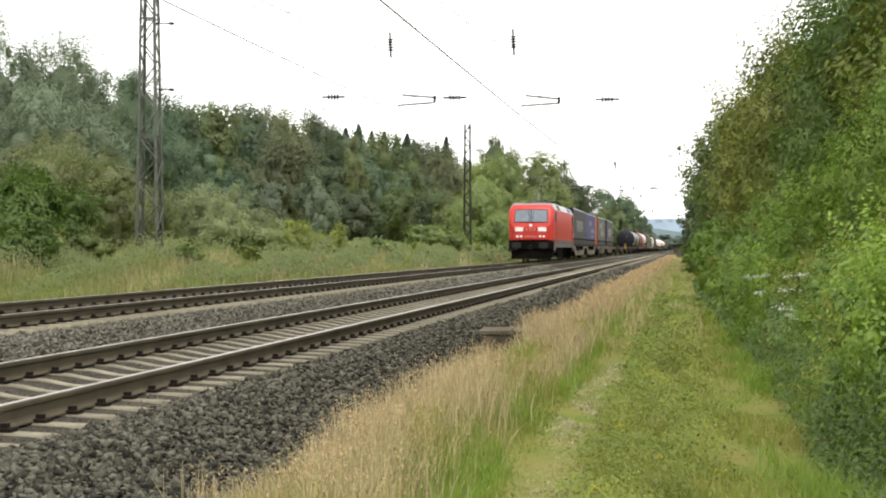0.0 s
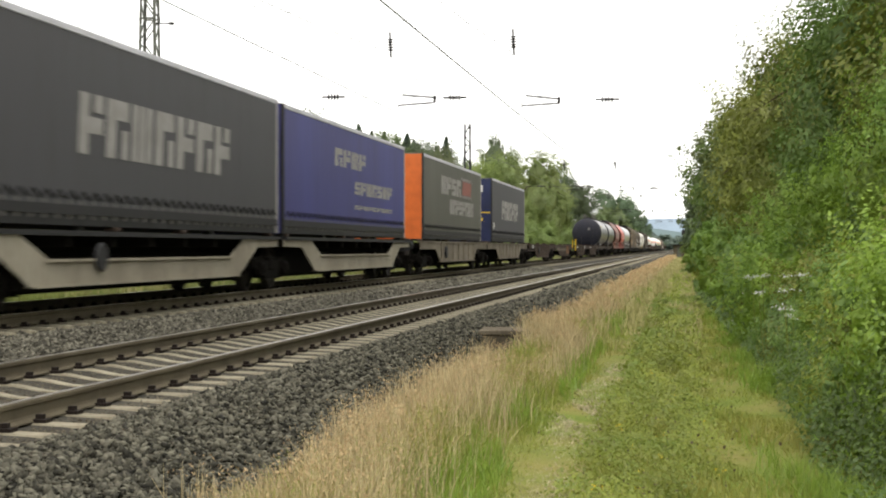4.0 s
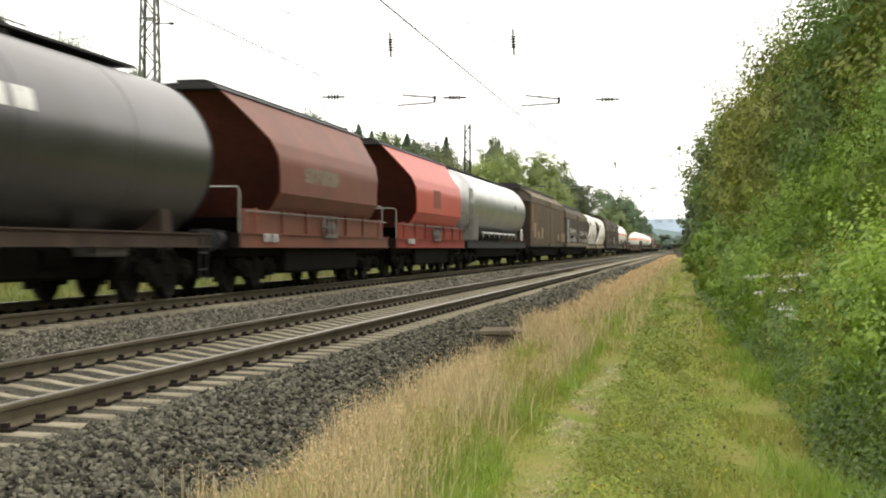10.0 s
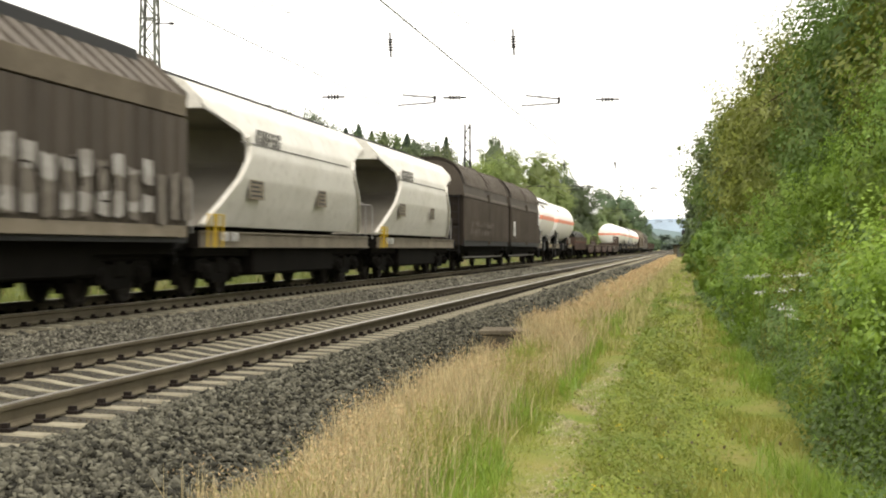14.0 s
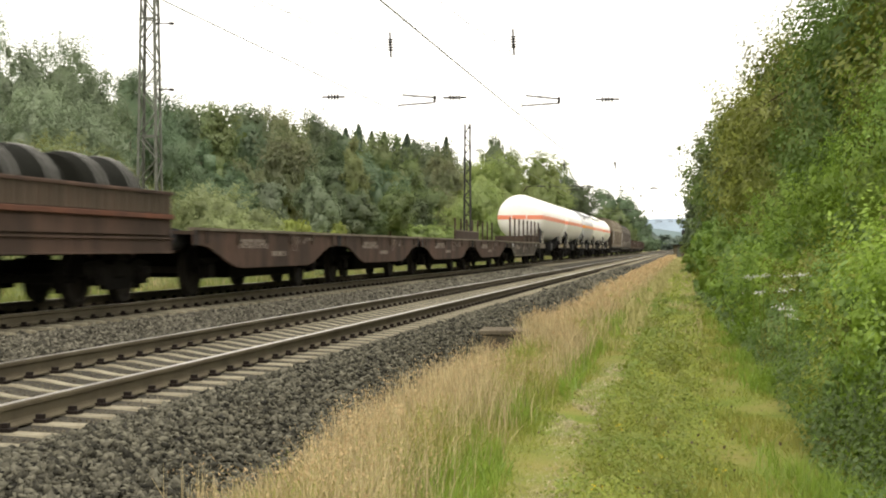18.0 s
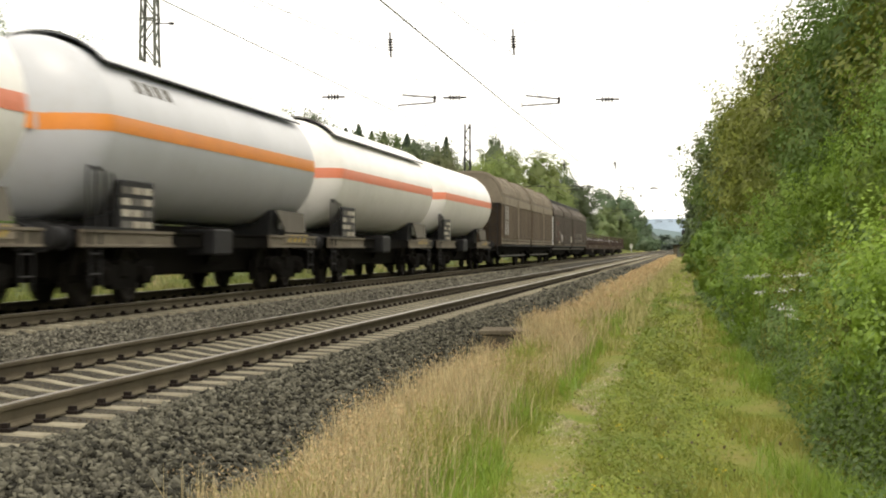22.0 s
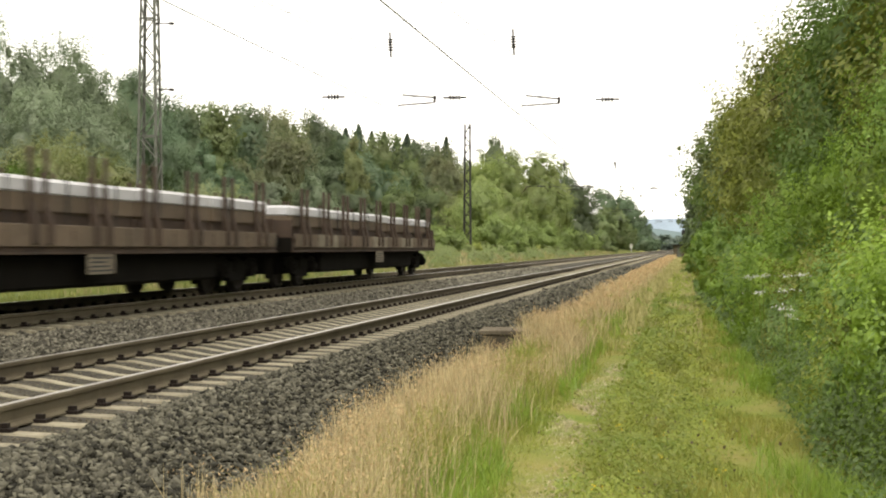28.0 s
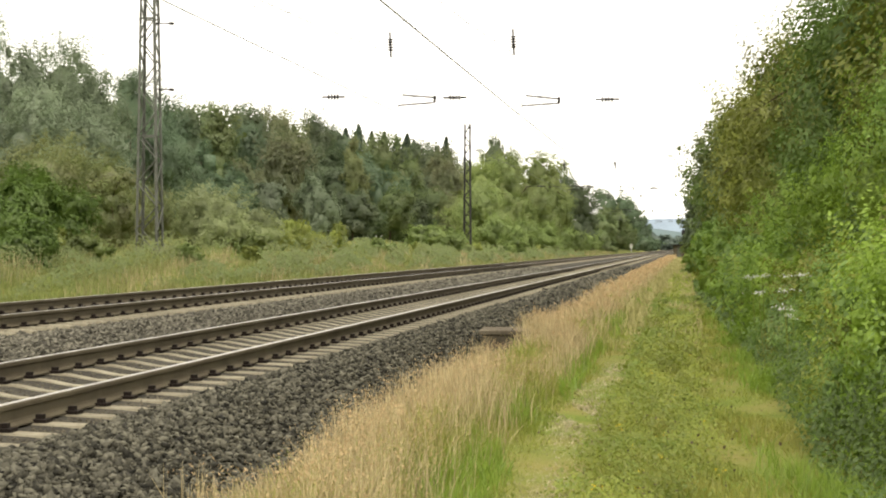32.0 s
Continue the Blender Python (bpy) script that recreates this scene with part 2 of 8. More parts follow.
# ---------------------------------------------------------------- mesh tools
class Geo:
    """Collects vertices and faces of one mesh; y runs along the track, z up."""

    def __init__(self):
        self.v, self.f = [], []

    def add(self, vs, fs):
        k = len(self.v)
        self.v += [tuple(p) for p in vs]
        self.f += [tuple(i + k for i in q) for q in fs]
        return self

    def box(self, x0, x1, y0, y1, z0, z1, c=0.0):
        """A box; c: width of the chamfer along its edges."""
        if c <= 0:
            vs = [(x, y, z) for z in (z0, z1) for y in (y0, y1) for x in (x0, x1)]
            return self.add(vs, [(0, 2, 3, 1), (4, 5, 7, 6), (0, 1, 5, 4), (2, 6, 7, 3), (0, 4, 6, 2), (1, 3, 7, 5)])
        rings = []
        for z, d in ((z0, c), (z0 + c, 0), (z1 - c, 0), (z1, c)):
            rings.append([(x0 + c, y0 + d, z), (x1 - c, y0 + d, z), (x1 - d, y0 + c, z), (x1 - d, y1 - c, z), (x1 - c, y1 - d, z), (x0 + c, y1 - d, z), (x0 + d, y1 - c, z), (x0 + d, y0 + c, z)])
        return self.loft(rings)

    def loft(self, rings, closed=True, caps=True):
        n = len(rings[0])
        vs = [p for r in rings for p in r]
        fs = []
        for i in range(len(rings) - 1):
            for j in range(n if closed else n - 1):
                k = (j + 1) % n
                fs.append((i * n + j, i * n + k, (i + 1) * n + k, (i + 1) * n + j))
        if caps and closed:
            fs.append(tuple(range(n - 1, -1, -1)))
            fs.append(tuple(range((len(rings) - 1) * n, len(rings) * n)))
        return self.add(vs, fs)

    def prism(self, prof, y0, y1):
        """An (x, z) outline drawn along y."""
        return self.loft([[(x, y0, z) for x, z in prof], [(x, y1, z) for x, z in prof]])

    def sidewise(self, prof, x0, x1):
        """A (y, z) outline drawn along x."""
        return self.loft([[(x0, y, z) for y, z in prof], [(x1, y, z) for y, z in prof]])

    def tube(self, path, r, n=6):
        """A round bar along a path of points; r: one radius or one for each point."""
        rs = r if hasattr(r, "__len__") else [r] * len(path)
        ps = [Vector(p) for p in path]
        rings = []
        for i, p in enumerate(ps):
            d = (ps[min(i + 1, len(ps) - 1)] - ps[max(i - 1, 0)]).normalized()
            a = d.cross(Vector((0, 0, 1) if abs(d.z) < 0.9 else (1, 0, 0))).normalized()
            b = d.cross(a)
            rings.append([p + (a * math.cos(6.28319 * j / n) + b * math.sin(6.28319 * j / n)) * rs[i] for j in range(n)])
        return self.loft(rings)

    def turn(self, prof, cx, cz, n=24, axis="y", y=0.0):
        """A (position, radius) profile turned round an axis along y (through cx, cz) or along x (through y, cz)."""
        rings = []
        for s, r in prof:
            ring = []
            for j in range(n):
                a = 6.283185 * j / n
                if axis == "y":
                    ring.append((cx + r * math.cos(a), s, cz + r * math.sin(a)))
                elif axis == "x":
                    ring.append((s, y + r * math.cos(a), cz + r * math.sin(a)))
                else:
                    ring.append((cx + r * math.cos(a), y + r * math.sin(a), s))
            rings.append(ring)
        return self.loft(rings)

    def mesh(self, name, smooth=None):
        me = bpy.data.meshes.new(name)
        me.from_pydata(self.v, [], self.f)
        bm = bmesh.new()
        bm.from_mesh(me)
        bmesh.ops.recalc_face_normals(bm, faces=bm.faces)
        if smooth:
            for fa in bm.faces:
                fa.smooth = True
            for e in bm.edges:
                if len(e.link_faces) == 2 and e.calc_face_angle(0) > radians(smooth):
                    e.smooth = False
        bm.to_mesh(me)
        bm.free()
        return me


def part(name, geo, material, parent=None, label="", smooth=None, at=None):
    """Links a Geo (or a finished mesh) as one object, under a thing or a part."""
    me = geo.mesh(name, smooth) if isinstance(geo, Geo) else geo
    if not me.materials:
        me.materials.append(material)
    ob = new(name, me)
    if parent:
        ob.parent = parent
    if at:
        ob.matrix_basis = at
    if label:
        tagged(ob, label)
    return ob


def thing(name, label, category, at=None, group="", kind=""):
    ob = new(name)
    ob.empty_display_size = 0.3
    if at:
        ob.matrix_basis = at
    return tagged(ob, label, category, group, kind)


def array_mesh(name, verts, faces):
    """A mesh from numpy arrays, for leaves, blades and stones in great number."""
    me = bpy.data.meshes.new(name)
    k = faces.shape[1]
    me.vertices.add(len(verts))
    me.vertices.foreach_set("co", np.ascontiguousarray(verts, dtype=np.float32).ravel())
    me.loops.add(faces.size)
    me.loops.foreach_set("vertex_index", np.ascontiguousarray(faces, dtype=np.int32).ravel())
    me.polygons.add(len(faces))
    me.polygons.foreach_set("loop_start", np.arange(0, faces.size, k, dtype=np.int32))
    me.update(calc_edges=True)
    return me


# ---------------------------------------------------------------- lie of the land
def land(x, y=0.0):
    """Height of the ground beside the tracks."""
    px = [-400, -60, -30, -18, -14.5, -12.6, -8, -4, -3.3, 0.6, 1.6, 5, 40, 400]
    pz = [9, 3.0, 1.4, 0.75, 0.2, -0.25, -0.75, -0.85, -0.86, -0.86, -0.7, -0.3, 1.0, 6]
    return float(np.interp(x, px, pz))


# the camera's height over the rails: two tracks, the near one a hand lower
NEAR, FAR = -5.80, -9.85
NEAR_Z, FAR_Z = -0.268, 0.0
NEAR_TILT, FAR_TILT = 0.058, 0.043   # the outer rail lies higher
Y0, Y1 = -900.0, 1400.0


def rail_z(track, side):
    z, tilt = (NEAR_Z, NEAR_TILT) if track == NEAR else (FAR_Z, FAR_TILT)
    return z + (-tilt / 2 if side > 0 else tilt / 2)


gxs = sorted(set([-1800, -900, -400, -200, -100, -60, -45, -30, -24, -18, -16, -14.5, -13.5, -12.6, -11, -8, -6, -4, -3.3, -2.5, -1.5, -0.5, 0.6, 1.6, 3, 5, 10, 20, 40, 100, 400, 1800]))
gys = [-1500, -900, -400, -150, -60, -20] + [2 * i for i in range(0, 40)] + [90, 110, 140, 180, 240, 320, 450, 650, 900, 1400, 2600]
gv = []
for yy in gys:
    for xx in gxs:
        wob = 0.05 * noise.noise(Vector((xx * 0.6, yy * 0.3, 0))) if abs(xx) < 60 and not -12 < xx < -3.5 else 0
        gv.append((xx, yy, land(xx, yy) + wob))
gf = []
nx = len(gxs)
for j in range(len(gys) - 1):
    for i in range(nx - 1):
        gf.append((j * nx + i, j * nx + i + 1, (j + 1) * nx + i + 1, (j + 1) * nx + i))
ground = part("ground", Geo().add(gv, gf), M_GROUND, smooth=60)
tagged(ground, "rough meadow ground with grass on both sides of the railway", "ground", kind="structure")

# ballast bed with sloping shoulders
bed = Geo().prism([(-12.9, -0.9), (-12.5, -0.62), (-11.75, -0.2), (-11.2, -0.185), (-8.5, -0.255), (-8.45, -0.275), (-8.1, -0.3), (-7.65, -0.42), (-7.3, -0.475), (-7.1, -0.425), (-6.98, -0.412), (-6.3, -0.438), (-6.0, -0.487), (-5.6, -0.503), (-5.3, -0.478), (-4.72, -0.497), (-4.6, -0.508), (-4.45, -0.525), (-4.1, -0.56), (-3.35, -0.92), (-3.3, -1.2), (-12.9, -1.2)], Y0, Y1)
ballast = part("ballast_bed", bed, M_BALLAST)
tagged(ballast, "grey crushed stone ballast bed with sloping shoulders under two tracks", "ballast", kind="structure")


def rail_profile(x, z):
    p = [(-0.075, -0.172), (0.075, -0.172), (0.075, -0.16), (0.02, -0.145), (0.009, -0.125), (0.009, -0.055), (0.034, -0.04), (0.036, -0.012), (0.028, -0.001), (-0.028, -0.001), (-0.036, -0.012), (-0.034, -0.04), (-0.009, -0.055), (-0.009, -0.125), (-0.02, -0.145), (-0.075, -0.16)]
    return [(x + a, z + b) for a, b in p]


def sleeper_mesh():
    """A concrete sleeper, waisted in the middle, with sloping rail seats."""
    g = Geo()
    rings = []
    for x, w, h in ((-1.30, 0.12, -0.19), (-1.22, 0.145, -0.172), (-0.5, 0.14, -0.176), (-0.2, 0.11, -0.215), (0.2, 0.11, -0.215), (0.5, 0.14, -0.176), (1.22, 0.145, -0.172), (1.30, 0.12, -0.19)):
        rings.append([(x, -w, -0.36), (x, -w, h - 0.1), (x, -w * 0.55, h), (x, w * 0.55, h), (x, w, h - 0.1), (x, w, -0.36)])
    return g.loft(rings)


def clip_geo(g, x, y, z, side):
    """A rail fastening: base plate, spring clip and coach screw beside the rail's foot."""
    g.box(min(x + side * 0.06, x + side * 0.17), max(x + side * 0.06, x + side * 0.17), y - 0.06, y + 0.06, z - 0.178, z - 0.15)
    g.box(min(x + side * 0.07, x + side * 0.13), max(x + side * 0.07, x + side * 0.13), y - 0.025, y + 0.025, z - 0.155, z - 0.115)


STEP = 0.6
for name, cx, cz, tilt, first in (("near_track", NEAR, NEAR_Z, NEAR_TILT, 0.28), ("far_track", FAR, FAR_Z, FAR_TILT, 0.1)):
    track = thing("railway_track", "railway track of rusty rails on concrete sleepers in grey ballast", "railway track", kind="structure")
    for side in (-1, 1):
        rx, rz = cx + side * 0.7535, rail_z(cx, side)
        rail = part("rail", Geo().prism(rail_profile(rx, rz), Y0, Y1), M_RAIL, track, "rusty brown steel rail")
        part("running_surface", Geo().box(rx - 0.027, rx + 0.027, Y0, Y1, rz - 0.0005, rz + 0.003), M_RAILTOP, rail, "bright polished running surface")
    lean = math.degrees(math.atan2(tilt, 1.5))
    sm = sleeper_mesh().mesh("sleeper")
    sm.materials.append(M_SLEEPER)
    count = 150
    for i in range(count):
        y = 8 + first + STEP * i
        part("sleeper", sm, M_SLEEPER, track, at=pose(cx, y, cz, 0, lean, 0))
    rest = sleeper_mesh()
    base_v, base_f = rest.v, rest.f
    tl = math.radians(lean)
    big = Geo()
    for i in list(range(-40, 0)) + list(range(count, count + 420)):
        y = 8 + first + STEP * i
        big.add([(cx + p[0] * math.cos(tl) + p[2] * math.sin(tl), y + p[1], cz - p[0] * math.sin(tl) + p[2] * math.cos(tl)) for p in base_v], base_f)
    me = bpy.data.meshes.new("sleepers_far_along")
    me.from_pydata(big.v, [], big.f)
    tagged(part("sleepers_far_along", me, M_SLEEPER, track), kind="stuff")
    clips = Geo()
    for i in range(-4, 130):
        y = 8 + first + STEP * i
        for side in (-1, 1):
            for s2 in (-1, 1):
                clip_geo(clips, cx + side * 0.7535, y, rail_z(cx, side), s2)
    tagged(part("rail_fastenings", clips, M_CLIP, track, "dark rusty rail fastenings"), kind="stuff")


# ---------------------------------------------------------------- foliage
RNG = np.random.default_rng(7)


def leaves_at(pos, nrm, size, rng, slim=0.55, jitter=0.6, tri=False):
    """Pointed leaves at pos, facing about nrm: arrays of vertices and faces (tri: leaves of distant crowns)."""
    n = len(pos)
    d = nrm + rng.normal(0, jitter, (n, 3))
    d /= np.linalg.norm(d, axis=1, keepdims=True) + 1e-9
    a = np.cross(d, rng.normal(0, 1, (n, 3)))
    a /= np.linalg.norm(a, axis=1, keepdims=True) + 1e-9
    b = np.cross(d, a)
    s = (size * rng.uniform(0.6, 1.35, n))[:, None]
    if tri:
        v = np.stack([pos - a * s, pos + b * s * slim * 1.5 + a * s * 0.6, pos - b * s * slim * 0.9 + a * s * 0.9], 1)
        return v.reshape(-1, 3), np.arange(3 * n).reshape(n, 3)
    v = np.stack([pos - a * s, pos + b * s * slim - a * s * 0.1, pos + a * s + d * s * 0.15, pos - b * s * slim - a * s * 0.1], 1)
    return v.reshape(-1, 3), np.arange(4 * n).reshape(n, 4)


bmb = bmesh.new()
bmesh.ops.create_icosphere(bmb, subdivisions=1, radius=1.0)
BALL_V = np.array([q.co[:] for q in bmb.verts])
BALL_F = np.array([[q.index for q in fa.verts] for fa in bmb.faces])
bmb.free()


def crown_points(cx, cy, z0, z1, r, n, rng, clumps=40, squash=1.0, bottom=0.35, sprigs=0, lobes=11, tuft=1.0, reach=(0.7, 1.9), soft=0.5):
    """Leaf points and their directions: lobes make up an uneven crown, each carries clumps on its outside, each clump is a loose cloud of leaves."""
    h = (z1 - z0) / 2
    zc = (z0 + z1) / 2
    axes = np.array([r, r * squash, h])
    u = rng.normal(0, 1, (lobes, 3))
    u /= np.linalg.norm(u, axis=1, keepdims=True)
    u[:, 2] = np.where(u[:, 2] < -bottom, -u[:, 2], u[:, 2])
    lc = u * (rng.uniform(0.25, 1.0, lobes) ** 0.5 * 0.58)[:, None] * axes
    lc[0], lc[1], lc[2] = (0.0, 0.0, -0.35 * h), (0.0, 0.0, 0.45 * h), (0.0, 0.0, 0.05 * h)
    lr = rng.uniform(0.38, 0.58, lobes) * (r * r * h) ** (1 / 3)
    # clumps sit on the outer and upper side of their lobe
    own = rng.choice(lobes, clumps, p=lr ** 2 / np.sum(lr ** 2))
    d = rng.normal(0, 1, (clumps, 3)) + 0.9 * u[own] + np.array([0, 0, 0.35])
    d /= np.linalg.norm(d, axis=1, keepdims=True)
    c = lc[own] + d * (lr[own] * rng.uniform(0.6, 1.08, clumps))[:, None] * np.array([1, 1, 0.9])
    cr = lr[own] * rng.uniform(0.24, 0.5, clumps)
    top = np.percentile(c[:, 2] + cr * tuft * 0.8, 96)
    low = np.percentile(c[:, 2] - cr * 0.8, 3)
    over = c[:, 2] + cr * tuft * 0.8 - top
    c[:, 2] -= np.where(over > 0, over * 0.6, 0)
    wide = np.percentile(np.hypot(c[:, 0], c[:, 1] / squash) + cr, 92)
    stretch = np.array([r / wide, r / wide, 2 * h / (top - low)])
    which = rng.choice(clumps, n, p=cr ** 2 / np.sum(cr ** 2))
    o = rng.normal(0, 1, (n, 3))
    o /= np.linalg.norm(o, axis=1, keepdims=True)
    rr = cr[which] * (0.35 + 0.5 * rng.random(n) + soft * np.abs(rng.normal(0, 0.45, n)))
    p = c[which] + o * rr[:, None] * np.array([1, 1, 0.8 * tuft])
    face = o * 0.8 + d[which] * 0.9
    # sprays of leaves that stand out of the rim
    far = np.linalg.norm(c / axes, axis=1)
    if sprigs:
        k = rng.choice(np.argsort(-far)[: max(8, clumps // 2)], sprigs)
        sd_ = d[k] + rng.normal(0, 0.35, (sprigs, 3)) + np.array([0, 0, 0.15])
        sd_ /= np.linalg.norm(sd_, axis=1, keepdims=True)
        t = rng.uniform(reach[0], reach[1], (sprigs, 18, 1))
        q = c[k][:, None, :] + sd_[:, None, :] * cr[k][:, None, None] * t + rng.normal(0, 0.12, (sprigs, 18, 3)) * cr[k][:, None, None]
        p = np.concatenate([p, q.reshape(-1, 3)])
        face = np.concatenate([face, np.repeat(sd_, 18, axis=0)])
    # the shaded leafy mass deep inside lobes and clumps
    deep = far < np.percentile(far, 55)
    core = np.concatenate([lc * 0.85, c[deep]])
    cor = np.concatenate([lr * 0.6, cr[deep] * 0.45])
    cv = core[:, None, :] + BALL_V[None] * (cor[:, None, None] * rng.uniform(0.7, 1.0, (len(core), len(BALL_V), 1)))
    cf = (np.arange(len(core))[:, None, None] * len(BALL_V) + BALL_F[None]).reshape(-1, 3)
    cv = cv.reshape(-1, 3)
    cv[:, 2] = np.minimum(cv[:, 2], top - 0.1 * (top - low))
    mid = np.array([0, 0, (top + low) / 2])
    at = np.array([cx, cy, zc])
    return (p - mid) * stretch + at, face + np.array([0, 0, 0.35]), (c - mid) * stretch + at, (cv - mid) * stretch + at, cf


def trunk_geo(h, r, ends, rng, g=None):
    """A tapered, slightly bent trunk with limbs reaching out to the clumps."""
    g = g or Geo()
    bend = rng.normal(0, 0.03 * h, 2)
    path = [(bend[0] * t * t, bend[1] * t * t, h * t) for t in (-0.03, 0.0, 0.25, 0.5, 0.75, 1.0)]
    g.tube(path, [r * 1.5, r * 1.25, r, r * 0.8, r * 0.55, r * 0.2], 7)
    for e in ends:
        t = rng.uniform(0.3, 0.8)
        s = Vector((bend[0] * t * t, bend[1] * t * t, h * t))
        e = Vector(e)
        mid = s.lerp(e, 0.5) + Vector((0, 0, 0.08 * h))
        g.tube([s, mid, e], [r * 0.42, r * 0.25, r * 0.08], 5)
    return g


def tree(name, label, x, y, h, r, leaf, n, size, seed, z=None, clear=0.18, clumps=60, squash=1.0, sprigs=0, limbs=9, category="tree", group="", slim=0.55, trunk_r=None, lean=(0, 0), bottom=0.95, tri=False, lobes=11, tuft=1.0, reach=(0.7, 1.9), soft=0.5):
    """A broad-leaved tree or bush: trunk with limbs, crown of single leaves."""
    rng = np.random.default_rng(seed)
    ob = thing(name, label, category, pose(x, y, land(x) if z is None else z), group)
    p, d, cs, cv, cf = crown_points(lean[0], lean[1], h * clear, h, r, n, rng, clumps, squash, bottom, sprigs, lobes, tuft, reach, soft)
    v, f = leaves_at(p, d, size, rng, slim, 0.22 if tri else 0.35, tri)
    crown = part("crown", array_mesh("crown", v, f), leaf, ob)
    part("inner_foliage", array_mesh("inner_foliage", cv, cf), leaf, crown)
    part("trunk", trunk_geo(h * 0.8, trunk_r or max(0.05, 0.016 * h), [tuple(c) for c in cs[:limbs]], rng), M_BARK, ob, smooth=50)
    return ob


def spruce(x, y, h, seed, z=None):
    """A conifer: tiers of drooping needle sprays round a straight trunk."""
    rng = np.random.default_rng(seed)
    ob = thing("spruce_tree", "dark green spruce standing above the wood", "conifer", pose(x, y, land(x) if z is None else z), "spruces on the skyline")
    n = 4200
    t = rng.random(n) ** 0.75
    tier = np.floor(t * 24) / 24
    t2 = tier + (t - tier) * 0.8
    limb = rng.integers(0, 11, n)
    reach = 0.75 + 0.35 * np.sin(limb * 2.4 + tier * 61)
    out = rng.uniform(0.05, 1.0, n) ** 0.7
    rad = (np.minimum(0.52 * h * (1 - t2), 0.12 * h + 0.1 * h * (1 - t2)) * reach * out) + 0.02
    a = limb * 0.571 + tier * 37 + rng.normal(0, 0.13, n) / (0.3 + out)
    p = np.stack([rad * np.cos(a), rad * np.sin(a), h * (0.1 + 0.9 * t2) - 0.4 * rad], 1)
    d = np.stack([np.cos(a), np.sin(a), np.full(n, 0.9)], 1)
    v, f = leaves_at(p, d, h * (0.013 + 0.01 * (1 - t2)), rng, 0.5, 0.4, True)
    part("crown", array_mesh("crown", v, f), L_SPRUCE, ob)
    part("trunk", Geo().tube([(0, 0, -0.3), (0, 0, h * 0.5), (0, 0, h * 0.98)], [0.02 * h, 0.013 * h, 0.003 * h], 6), M_BARK, ob)
    return ob


# ---------------------------------------------------------------- trees and bushes beyond the tracks
sd = 100
for x, y, h, r, lf in ((-38.6, 77.5, 11.4, 2.9, 0), (-34, 72.3, 9.6, 2.8, 0), (-38, 85.9, 11.9, 3.3, 0), (-34.5, 80.9, 9.6, 2.4, 0), (-40, 101.9, 11.8, 2.9, 1), (-38, 104.2, 10.3, 2.6, 1), (-31, 66.2, 7.0, 2.9, 0), (-30, 69.9, 6.6, 2.7, 0), (-33, 88, 6.6, 2.6, 1), (-32, 60, 6.5, 2.5, 0), (-36, 68, 9.0, 2.4, 0), (-36, 95, 9.2, 2.6, 1)):
    sd += 1
    tree("willow_tree", "tall grey-green willow at the edge of the wood" if lf == 0 else "cool dark green tree beside the willows", x, y, h * 1.05, r * 1.08, (L_WILLOW, L_TEAL)[lf], 17000, 0.085, sd, tri=True, group="willows", clumps=95, slim=0.42, clear=0.03, sprigs=70, lobes=15, tuft=1.15, soft=0.6)
for x, y, h, r, lf in ((-17, 35.3, 2.2, 1.3, 1), (-21, 46.1, 3.8, 2.0, 0), (-20, 48.8, 3.4, 1.8, 0), (-21.5, 53.4, 2.6, 1.4, 0), (-15.5, 33.1, 1.2, 0.9, 1), (-19, 41.5, 2.6, 1.5, 1), (-22.5, 43, 4.2, 2.0, 0), (-26, 55.5, 4.1, 2.2, 0), (-27, 62.9, 4.4, 2.4, 0), (-25, 61.7, 3.0, 1.5, 0), (-27.5, 72.7, 3.0, 1.7, 0)):
    sd += 1
    tree("bush", "olive bush with brownish tips in rough grass" if lf == 0 else "dense deep green bush in rough grass by the line", x, y, h, r, (L_BUSHOLIVE, L_DEEP)[lf], 9500, 0.055, sd, tri=True, clear=0.0, group="bushes by the line", category="bush", clumps=90, sprigs=70, trunk_r=0.05, lobes=10, tuft=1.5, soft=0.7, slim=0.42)
for x, y, h, r, lf in ((-22.5, 67.8, 3.05, 2.3, 0), (-20.5, 67.0, 1.9, 1.5, 0), (-21, 61.5, 2.3, 1.2, 0), (-18.6, 58.0, 1.5, 1.2, 0), (-20, 73.3, 1.5, 1.3, 1), (-18, 69.6, 0.85, 0.9, 1), (-20, 83.3, 1.5, 0.9, 1), (-19, 63, 1.3, 1.3, 0), (-22, 78, 1.6, 1.3, 0)):
    sd += 1
    tree("bush", "grey-green willow bush in long grass" if lf == 0 else "low yellow-green bush in long grass", x, y, h, r, (L_SALLOW, L_LIME)[lf], 8500, 0.055, sd, tri=True, clear=0.0, group="bushes by the line", category="bush", clumps=80, sprigs=60, trunk_r=0.04, slim=0.4, lobes=9, tuft=1.5, soft=0.7)
